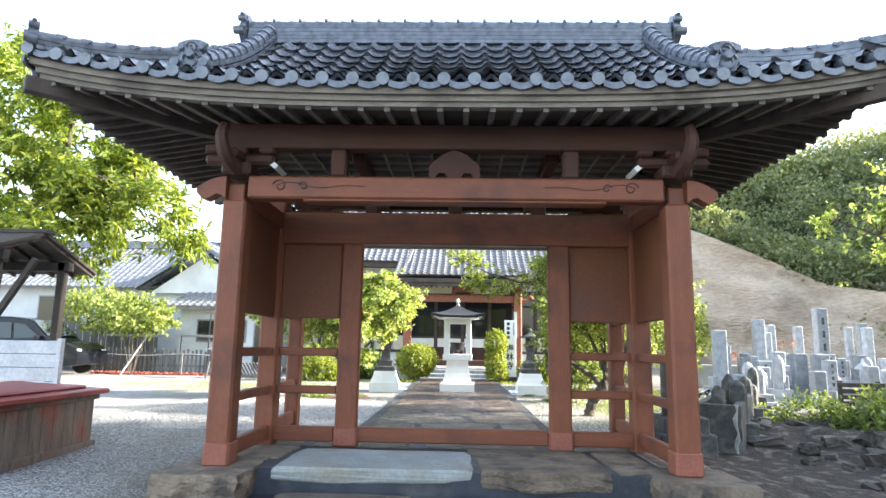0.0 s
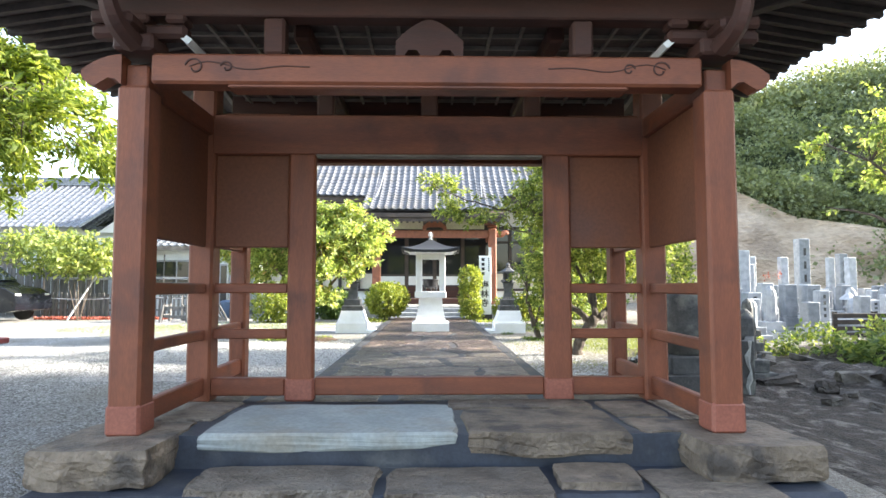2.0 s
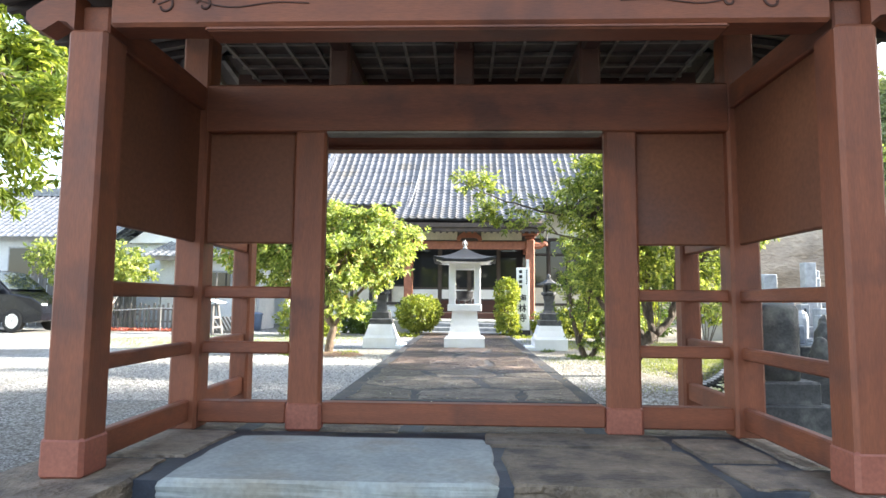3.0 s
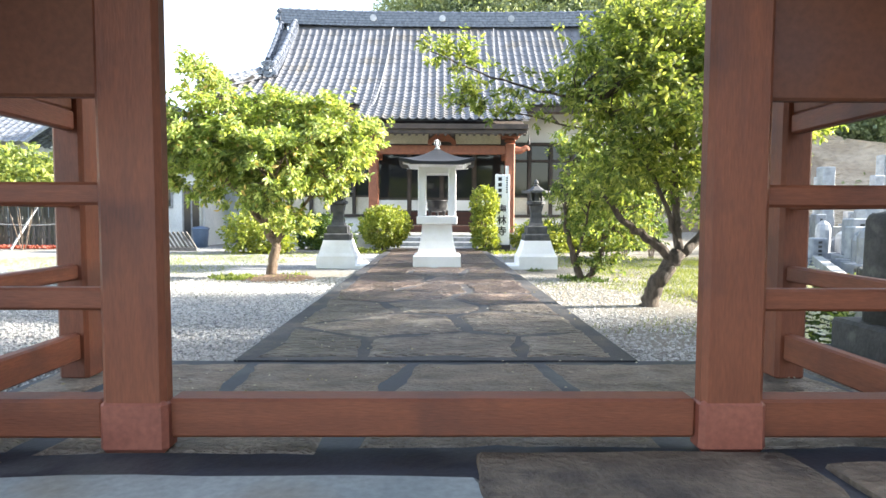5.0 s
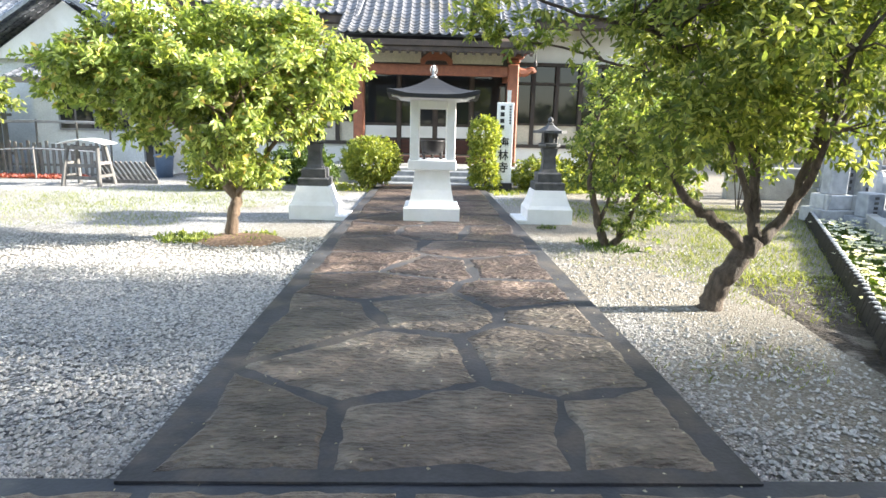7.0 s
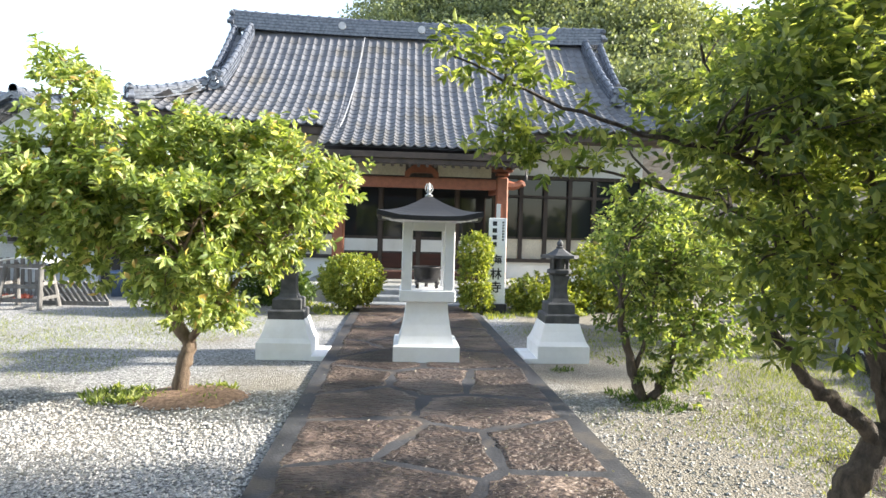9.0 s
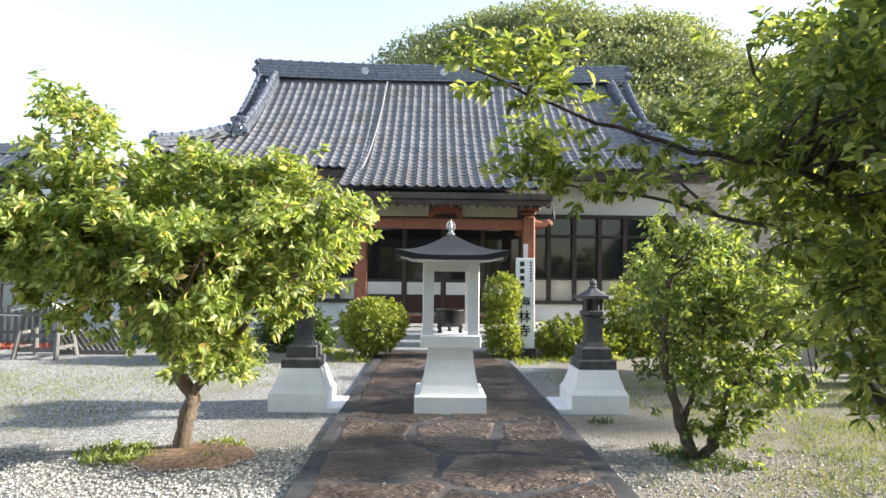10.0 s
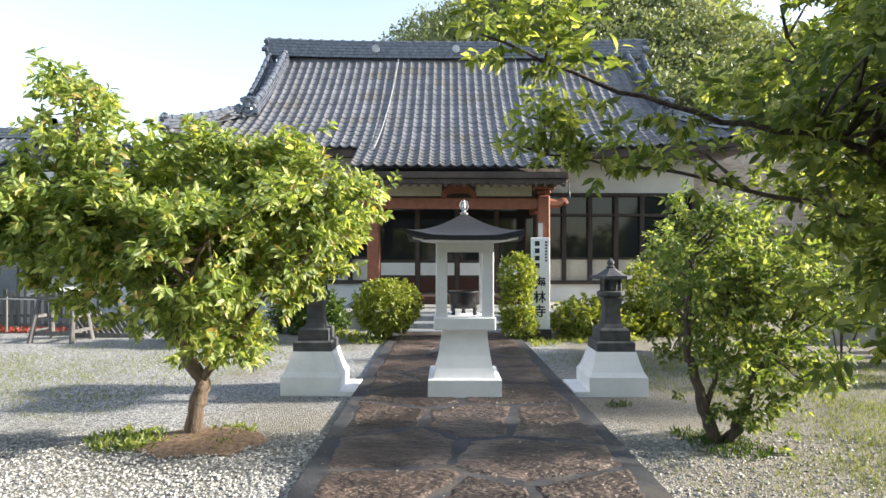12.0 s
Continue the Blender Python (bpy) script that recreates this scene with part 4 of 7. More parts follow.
def eave_boards(f, half, n=24):
    rows = ((0.03, -0.115, -0.045), (0.07, -0.185, -0.12), (0.10, -0.245, -0.19)) if half > 3 else ((0.04, -0.10, -0.045), (0.08, -0.14, -0.105))
    for k, (ins, z0, z1) in enumerate(rows):
        b = B()
        prev = None
        for u in np.linspace(-half + ins, half - ins, n):
            p, q = Vector(f(u, ins)), Vector(f(u, ins + 0.09))
            r = [b.verts.new(w) for w in (Vector((p.x, p.y, p.z + z0)), Vector((p.x, p.y, p.z + z1)), Vector((q.x, q.y, p.z + z1)), Vector((q.x, q.y, p.z + z0)))]
            if prev:
                for i in range(4):
                    b.faces.new((prev[i], r[i], r[(i + 1) % 4], prev[(i + 1) % 4]))
            prev = r
        part("eave_board", b, grey_wood, eaves)


def under_eave(f, half, other, inner, steps):
    """Sheathing over the rafters, and the rafters, paler on the two long eaves."""
    b = B()
    us, ds = np.linspace(-half + 0.1, half - 0.1, 25), np.linspace(0.10, inner, 4)

    def low(u, d):
        p = Vector(f(u, 0.1))
        q = Vector(f(u, d))
        lim = max(0.1, half - abs(u))
        d = min(d, lim)
        q = Vector(f(u, d))
        return Vector((q.x, q.y, p.z - 0.235 + 0.16 * d))
    g = [[b.verts.new(low(u, d)) for u in us] for d in ds]
    for r0, r1 in zip(g, g[1:]):
        for k in range(len(us) - 1):
            b.faces.new((r0[k], r0[k + 1], r1[k + 1], r1[k]))
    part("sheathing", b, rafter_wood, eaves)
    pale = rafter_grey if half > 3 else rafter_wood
    for u in np.arange(-half + 0.22, half - 0.15, steps):
        b = B()
        lim = min(inner, half - abs(u) + 0.05)
        if lim < 0.2:
            continue
        a, c = low(u, 0.12) - Vector((0, 0, 0.035)), low(u, lim) - Vector((0, 0, 0.035))
        d = (c - a)
        h = Vector((d.y, -d.x, 0)).normalized() * 0.027
        pts = []
        for p in (a, c):
            pts += [b.verts.new(p + h * sg + Vector((0, 0, z))) for sg, z in ((-1, -0.032), (1, -0.032), (1, 0.032), (-1, 0.032))]
        for i in range(4):
            b.faces.new((pts[i], pts[(i + 1) % 4], pts[4 + (i + 1) % 4], pts[4 + i]))
        b.faces.new(pts[3::-1])
        b.faces.new(pts[4:])
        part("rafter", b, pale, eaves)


for f, half, inner in ((front_p, HW, 1.15), (back_p, HW, 1.15), (side_p(-1), HD, 1.85), (side_p(1), HD, 1.85)):
    eave_boards(f, half)
    under_eave(f, half, None, inner, 0.245 if half > 3 else 0.2)
for s in (-1, 1):
    for f in (front_p, back_p):
        sg = s if f is front_p else -s
        a = Vector(f(sg * (HW - 0.02), 0.02)) - Vector((0, 0, 0.30))
        c = Vector(f(sg * (HW - 1.8), 1.8))
        c.z = a.z - 0.05
        b = B()
        d = (c - a).normalized()
        box(b, (a + c) / 2, ((c - a).length, 0.12, 0.15), Matrix(((d.x, -d.y, 0), (d.y, d.x, 0), (0, 0, 1))), bev=0.01)
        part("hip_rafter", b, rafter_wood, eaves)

# ---- temple hall ----
HALL = -0.8585
lay(HALL)
TX, TY = 0.40, 28.0
THW, THD, TGAB = 7.95, 4.7, 6.35
hall = empty("temple_hall", (TX, 26, 1.4), "wooden temple hall with a sweeping grey tiled roof and porch", "temple")


def th(d):
    return 5.96 + 0.575 * d + 0.06 * d * d


def tlift(u):
    return 0.45 * min(1.05, abs(u) / THW) ** 4


def tfront(u, d):
    return (TX + u, TY - THD + d, th(d) + tlift(u) * max(0, 1 - max(d, 0) / 3))


def tback(u, d):
    return (TX - u, TY + THD - d, th(d) + tlift(u) * max(0, 1 - d / 3))


def tside(s):
    return lambda u, d: (TX + s * (THW - d), TY + s * u, th(d) + 0.45 * min(1.05, abs(u) / THD) ** 4 * max(0, 1 - d / 3))


def tfits(u, d):
    if d < 0:
        return abs(u) < 2.66
    return abs(u) < TGAB or d < THW - abs(u) + 0.1


hroof = part("roof", B(), tile_t, hall)
tagged(slope_tiles("roof_tiling", tfront, -THW, THW, -1.52, THD - 0.1, 0.265, 0.245, 0.045, tile_t, hroof, tfits, prof=5), kind="stuff")
tagged(slope_tiles("roof_tiling", tback, -THW, THW, 0, THD - 0.1, 0.53, 0.49, 0.045, tile_t, hroof, tfits, prof=4), kind="stuff")
for s in (-1, 1):
    tagged(slope_tiles("roof_tiling", tside(s), -THD, THD, 0, THW - TGAB, 0.53, 0.49, 0.045, tile_t, hroof, lambda u, d: d < THD - abs(u) + 0.1, prof=4), kind="stuff")
b = B()
for f in (tfront, tback):
    us, ds = np.linspace(-THW, THW, 41), np.linspace(0, THD, 12)
    g = [[b.verts.new(Vector(f(u, min(d, THD if abs(u) <= TGAB else THW - abs(u)))) - Vector((0, 0, 0.07))) for u in us] for d in ds]
    for r0, r1 in zip(g, g[1:]):
        for k in range(len(us) - 1):
            b.faces.new((r0[k], r0[k + 1], r1[k + 1], r1[k]))
us, ds = np.linspace(-2.62, 2.62, 9), np.linspace(-1.5, 0, 4)
g = [[b.verts.new(Vector(tfront(u, d)) - Vector((0, 0, 0.07))) for u in us] for d in ds]
for r0, r1 in zip(g, g[1:]):
    for k in range(len(us) - 1):
        b.faces.new((r0[k], r0[k + 1], r1[k + 1], r1[k]))
for s in (-1, 1):
    f = tside(s)
    us, ds = np.linspace(-THD, THD, 13), np.linspace(0, THW - TGAB, 5)
    g = [[b.verts.new(Vector(f(u, min(d, THD - abs(u)))) - Vector((0, 0, 0.07))) for u in us] for d in ds]
    for r0, r1 in zip(g, g[1:]):
        for k in range(len(us) - 1):
            b.faces.new((r0[k], r0[k + 1], r1[k + 1], r1[k]))
part("roof_bed", b, tile_t, hroof)
run = ridge_run("main_ridge", [(TX + x, TY, th(THD) - 0.15 + 0.10 * (abs(x) / 6.4) ** 3) for x in np.linspace(-6.5, 6.5, 13)], 0.45, 0.55, 0.11, 5, par=hroof, seg=0.3, beads=True)
for dx in (-2.75, 0.0, 2.75):
    b = B()
    cyl(b, (TX + dx, TY - 0.25, th(THD) + 0.17), (TX + dx, TY - 0.21, th(THD) + 0.17), 0.13, 0.13, 18)
    part("round_crest", b, granite, hroof, "pale round crest")
roof_saved = roof
roof = hroof
for s in (-1, 1):
    ogre_tile((TX + s * 6.50, TY, th(THD) + 0.05), (s, 0, 0), 1.4)
    for f in (tfront, tback):
        sg = s if f is tfront else -s
        pts = [Vector(f(sg * (TGAB - 0.5 + 0.35 * (1 - d / THD)), d)) for d in np.linspace(THD - 0.2, 1.7, 10)]
        ridge_run("descending_ridge", pts, 0.34, 0.26, 0.10, 3, par=hroof, seg=0.28)
        ogre_tile(pts[-1] + Vector((0, -0.2 if f is tfront else 0.2, 0)), (0, -1 if f is tfront else 1, 0), 1.4)
        pts = [Vector(f(sg * (TGAB + 0.05), d)) for d in np.linspace(THD - 0.2, 2.6, 8)]
        ridge_run("verge_ridge", pts, 0.26, 0.16, 0.09, 2, par=hroof, seg=0.28)
        pts = [Vector(f(sg * (THW - d), d)) for d in np.linspace(THW - TGAB, 0.1, 9)]
        ridge_run("hip_ridge", pts, 0.32, 0.28, 0.10, 3, par=hroof, seg=0.3)
        ogre_tile(pts[-1], (s, -1 if f is tfront else 1, 0), 1.2)
    b = B()
    x = TX + s * (TGAB - 0.5)
    bmesh.ops.convex_hull(b, input=[b.verts.new((x + dx, TY + q, z)) for dx in (-0.04, 0.04) for q, z in ((-2.1, th(2.6)), (2.1, th(2.6)), (0, th(THD) - 0.1))])
    part("gable", b, plaster, hroof, "white plaster gable")
roof = roof_saved
# lightning wires down the front slope
for u in (-1.95, 2.05):
    b = B()
    pts = [Vector(tfront(u - 0.05 * (THD - d), d)) + Vector((0, 0, 0.075)) for d in np.linspace(THD - 0.25, -0.35, 14)]
    tube(b, pts, [0.018] * len(pts), 5)
    part("roof_wire", b, granite, hroof, "pale wire down the roof")


def hb(name, x0, x1, y0, y1, z0, z1, m, par=None, bev=0.0, label=""):
    q = B()
    box(q, ((x0 + x1) / 2, (y0 + y1) / 2, (z0 + z1) / 2), (x1 - x0, y1 - y0, z1 - z0), bev=bev)
    return part(name, q, m, par or hall, label)


# eaves
for s in (-1, 1):
    b = B()
    prev = None
    for x in np.linspace(2.66, THW - 0.1, 12):
        p = Vector(tfront(s * x, 0.05))
        r = [b.verts.new(p + Vector((0, dy, dz))) for dy, dz in ((0, -0.30), (0, -0.08), (0.25, -0.08), (0.25, -0.30))]
        if prev:
            for i in range(4):
                b.faces.new((prev[i], r[i], r[(i + 1) % 4], prev[(i + 1) % 4]))
        prev = r
    part("eave_board", b, rafter_wood, hall)
    b = B()
    vs = [b.verts.new((TX + s * x, y, z)) for x, y, z in ((2.66, 23.4, 5.66), (THW - 0.2, 23.4, 5.9), (THW - 0.2, 25.0, 5.9), (2.66, 25.0, 5.95))]
    bmesh.ops.convex_hull(b, input=vs + [b.verts.new(v.co + Vector((0, 0, 0.06))) for v in vs])
    part("soffit", b, rafter_wood, hall)
PE = 21.80
hb("porch_fascia", TX - 2.62, TX + 2.62, PE, PE + 0.12, 4.93, 5.09, rafter_wood, bev=0.01)
hb("porch_fascia", TX - 2.58, TX + 2.58, PE + 0.06, PE + 0.22, 4.80, 4.925, rafter_wood, bev=0.01)
b = B()
vs = [b.verts.new((TX + x, y, z)) for x, y, z in ((-2.6, PE + 0.1, 4.90), (2.6, PE + 0.1, 4.90), (2.6, 25.0, 5.95), (-2.6, 25.0, 5.95))]
bmesh.ops.convex_hull(b, input=vs + [b.verts.new(v.co + Vector((0, 0, 0.05))) for v in vs])
part("porch_soffit", b, rafter_wood, hall)
for i in range(24):
    x = TX - 2.5 + i * 5.0 / 23
    b = B()
    box(b, (x, 22.45, 4.96), (0.07, 1.35, 0.075), Euler((0.30, 0, 0)).to_matrix())
    part("rafter", b, rafter_wood, hall)
# porch posts, beam and brackets
for s in (-1, 1):
    px = TX + s * 2.17
    hb("porch_post", px - 0.15, px + 0.15, 22.65, 22.95, 1.75, 4.62, brown_wood, bev=0.035)
    hb("post_base", px - 0.22, px + 0.22, 22.58, 23.02, 1.52, 1.78, granite_d, bev=0.03)
    b = B()
    for k in range(3):
        w = 0.34 + 0.20 * k
        box(b, (px, 22.8, 4.70 + 0.11 * k), (w, 0.26 + 0.12 * k, 0.085), bev=0.02)
    part("bracket", b, brown_wood, hall)
    b = B()
    pts = bend([(px + s * 0.1, 22.8, 4.42), (px + s * 0.34, 22.8, 4.40), (px + s * 0.52, 22.8, 4.48), (px + s * 0.60, 22.8, 4.40)], 4)
    tube(b, pts, list(np.linspace(0.14, 0.06, len(pts))), 7)
    part("carved_nose", b, brown_wood, hall)
    hb("side_tie", px - 0.08, px + 0.08, 22.9, 24.8, 4.25, 4.48, brown_wood, bev=0.02)
    # bell-shaped drip chain end
    b = B()
    lathe(b, (TX + s * 2.66, PE + 0.25, 4.50), [(0.045, 0.0), (0.05, 0.08), (0.02, 0.15), (0.008, 0.4)], 10)
    part("hanging_bell", b, iron, hall, "small dark hanging bell")
hb("porch_beam", TX - 2.02, TX + 2.02, 22.70, 22.90, 4.27, 4.55, brown_wood, bev=0.025)
hb("porch_purlin", TX - 2.62, TX + 2.62, 22.70, 22.90, 4.98, 5.16, brown_wood, bev=0.02)
for s in (-1, 1):
    hb("cream_panel", TX + s * 1.15 - 0.72, TX + s * 1.15 + 0.72, 22.79, 22.83, 4.60, 4.97, cream, label="cream plaster panel")
b = B()
prev = None
for k in range(17):
    t = -1 + k / 8
    z1 = 4.98 - 0.30 * abs(t) ** 1.4
    z0 = min(4.555 + (0.12 * math.sin(min(1, (1 - abs(t)) * 1.6) * math.pi / 2) if abs(t) < 0.7 else 0), z1 - 0.06)
    ring = [b.verts.new((TX + t * 0.45, 22.8 + dy, z)) for dy, z in ((-0.09, z0), (0.09, z0), (0.09, z1), (-0.09, z1))]
    if prev:
        for i in range(4):
            b.faces.new((prev[i], prev[(i + 1) % 4], ring[(i + 1) % 4], ring[i]))
    else:
        b.faces.new(ring)
    prev = ring
b.faces.new(prev[::-1])
part("frog_leg_strut", b, brown_wood, hall)
# stone steps
for k in range(3):
    hb("step", TX - 1.62, TX + 1.62, 20.78 + 0.36 * k, 21.2 + 0.36 * k, 1.15, 1.42 + 0.13 * k, granite_d, bev=0.02)
hb("porch_floor", TX - 3.0, TX + 3.0, 21.86, 24.8, 1.15, 1.76, concrete, bev=0.03)
hb("wooden_step", TX - 1.9, TX + 1.9, 23.6, 24.2, 1.76, 1.98, red_dark, bev=0.02)
# front wall
WY = 24.8
wall = hb("wall", TX - 6.9, TX + 6.9, WY + 0.25, 31.4, 1.1, 6.1, house_wall, label="plastered hall walls")
hb("wall_band", TX - 6.9, TX - 2.35, WY + 0.06, WY + 0.25, 4.90, 5.9, plaster, label="white plaster band")
hb("wall_band", TX + 2.35, TX + 6.9, WY + 0.06, WY + 0.25, 4.90, 5.9, plaster, label="white plaster band")
hb("wall_band", TX - 2.35, TX + 2.35, WY + 0.06, WY + 0.25, 4.62, 5.9, dark_wood, label="dark boards over the doors")
for s in (-1, 1):
    x0, x1 = sorted((TX + s * 2.35, TX + s * 6.9))
    hb("base_wall", x0, x1, WY + 0.06, WY + 0.25, 1.1, 2.25, plaster, label="white plaster base wall")
    hb("window_sill", x0, x1, WY - 0.04, WY + 0.25, 2.252, 2.36, dark_wood)
    hb("head_rail", x0, x1, WY - 0.02, WY + 0.25, 4.80, 4.898, dark_wood)
    hb("transom_rail", x0, x1, WY, WY + 0.2, 4.22, 4.30, dark_wood)
    for k in range(7):
        x = x0 + (x1 - x0) * k / 6
        hb("mullion", x - 0.06, x + 0.06, WY - 0.01, WY + 0.22, 2.362, 4.798, dark_wood)
    for k in range(6):
        a, c = x0 + (x1 - x0) * k / 6 + 0.06, x0 + (x1 - x0) * (k + 1) / 6 - 0.06
        win = hb("window", a, c, WY + 0.12, WY + 0.135, 3.02, 4.22, glass_dark, label="dark glass sliding window")
        hb("transom_pane", a, c, WY + 0.12, WY + 0.135, 4.30, 4.80, glass_dark)
        hb("lower_panel", a, c, WY + 0.10, WY + 0.135, 2.36, 2.98, cream, label="pale lower panel")
        hb("window_rail", a, c, WY + 0.06, WY + 0.14, 2.965, 3.03, dark_wood)
    # drain opening in the base wall
    hb("vent", TX + s * 4.3 - 0.28, TX + s * 4.3 + 0.28, WY + 0.04, WY + 0.07, 1.42, 1.60, iron, label="dark under-floor vent")
for k in range(4):
    a, c = TX - 2.3 + k * 1.15 + 0.03, TX - 2.3 + (k + 1) * 1.15 - 0.03
    d = hb("sliding_door", a, c, WY + 0.08, WY + 0.14, 1.98, 4.60, dark_wood, label="dark wooden sliding door with a white panel")
    hb("door_panel", a + 0.05, c - 0.05, WY + 0.06, WY + 0.082, 2.50, 2.86, plaster, d, label="white door panel")
    hb("door_glass", a + 0.06, c - 0.06, WY + 0.066, WY + 0.082, 2.95, 4.52, glass_dark, d)
    hb("lower_board", a + 0.03, c - 0.03, WY + 0.06, WY + 0.082, 2.0, 2.44, red_dark, d)
    hb("door_stile", c - 0.02, c + 0.08, WY + 0.03, WY + 0.08, 1.98, 4.60, rafter_wood, d)
# hanging wooden plaque on the porch post
hb("name_board", TX + 2.01, TX + 2.12, 22.60, 22.64, 2.9, 3.9, plaster, label="narrow white name board")

# ---- incense shelter on the path ----
lay()
HX, HY, HZ = 0.318, 15.40, 0.60
koro = empty("incense_shelter", (HX, HY, HZ), "white concrete incense shelter with a dark metal roof", "shrine")
b = B()
lathe(b, (HX, HY, HZ), [(0.445, -0.02), (0.445, 0.20), (0.43, 0.215)], square=True)
part("plinth", b, white_paint, koro)
b = B()
lathe(b, (HX, HY, HZ), [(0.385, 0.20), (0.345, 0.33), (0.315, 0.48), (0.292, 0.63), (0.278, 0.80)], square=True)
part("pedestal", b, white_paint, koro)
b = B()
box(b, (HX, HY, HZ + 0.875), (0.76, 0.76, 0.155), bev=0.012)
part("deck", b, white_paint, koro)
for sx in (-1, 1):
    for sy in (-1, 1):
        b = B()
        box(b, (HX + sx * 0.285, HY + sy * 0.285, HZ + 1.41), (0.14, 0.14, 0.92), bev=0.01)
        part("column", b, white_paint, koro)
b = B()
for sy in (-1, 1):
    box(b, (HX, HY + sy * 0.285, HZ + 1.81), (0.43, 0.12, 0.12))
for sx in (-1, 1):
    box(b, (HX + sx * 0.285, HY, HZ + 1.81), (0.12, 0.43, 0.12))
part("head_frame", b, white_paint, koro)
b = B()
lathe(b, (HX, HY, HZ), [(0.36, 1.865), (0.62, 1.90), (0.625, 1.935)], square=True)
part("soffit", b, white_paint, koro)
b = B()
rings = []
for k in range(9):
    t = k / 8
    r = 0.67 * (1 - t) + 0.02
    ring = []
    for i in range(24):
        a = math.pi / 4 + 2 * math.pi * i / 24
        m = 1 / max(abs(math.cos(a)), abs(math.sin(a)))
        corner = (m - 1) / 0.414
        ring.append(b.verts.new((HX + r * m * math.cos(a), HY + r * m * math.sin(a), HZ + 1.945 + 0.30 * t ** 1.55 + 0.07 * corner ** 2 * (1 - t) ** 2)))
    rings.append(ring)
low = [b.verts.new(v.co - Vector((0, 0, 0.06))) for v in rings[0]]
for lo, hi in zip([low] + rings, rings):
    for i in range(24):
        b.faces.new((lo[i], lo[(i + 1) % 24], hi[(i + 1) % 24], hi[i]))
b.faces.new(rings[-1])
b.faces.new(low[::-1])
part("roof", b, copper_roof, koro, "dark grey curved metal roof")
b = B()
lathe(b, (HX, HY, HZ + 2.22), [(0.05, 0), (0.055, 0.03), (0.022, 0.05), (0.020, 0.08), (0.026, 0.11), (0.012, 0.15), (0.004, 0.21)], 12)
for k in range(4):
    a = math.pi / 2 * k + 0.4
    pts = [(HX + 0.03 * math.cos(a) + 0.03 * math.sin(t * math.pi) * math.cos(a), HY + 0.03 * math.sin(a) + 0.03 * math.sin(t * math.pi) * math.sin(a), HZ + 2.28 + 0.13 * t) for t in np.linspace(0, 1, 6)]
    tube(b, pts, [0.006] * 6, 5)
part("finial", b, steel, koro, "metal flame finial")
pot = empty("incense_burner", (HX, HY, HZ + 0.953), "dark bronze three-legged incense burner inside the shelter", "burner")
b = B()
lathe(b, (HX, HY, HZ + 0.955), [(0.11, 0.075), (0.17, 0.10), (0.19, 0.18), (0.185, 0.25), (0.205, 0.285), (0.205, 0.30), (0.17, 0.30), (0.16, 0.25), (0.05, 0.24)], 28)
part("bowl", b, iron, pot, smooth=True)
for k in range(3):
    a = math.pi / 2 + 2 * math.pi * k / 3
    b = B()
    pts = [(HX + r * math.cos(a), HY + r * math.sin(a), HZ + 0.955 + z) for r, z in ((0.14, 0.12), (0.165, 0.07), (0.15, 0.03), (0.165, 0.0))]
    tube(b, pts, [0.035, 0.03, 0.022, 0.03], 8)
    part("leg", b, iron, pot)

# ---- stone lanterns ----
LZ = 0.505


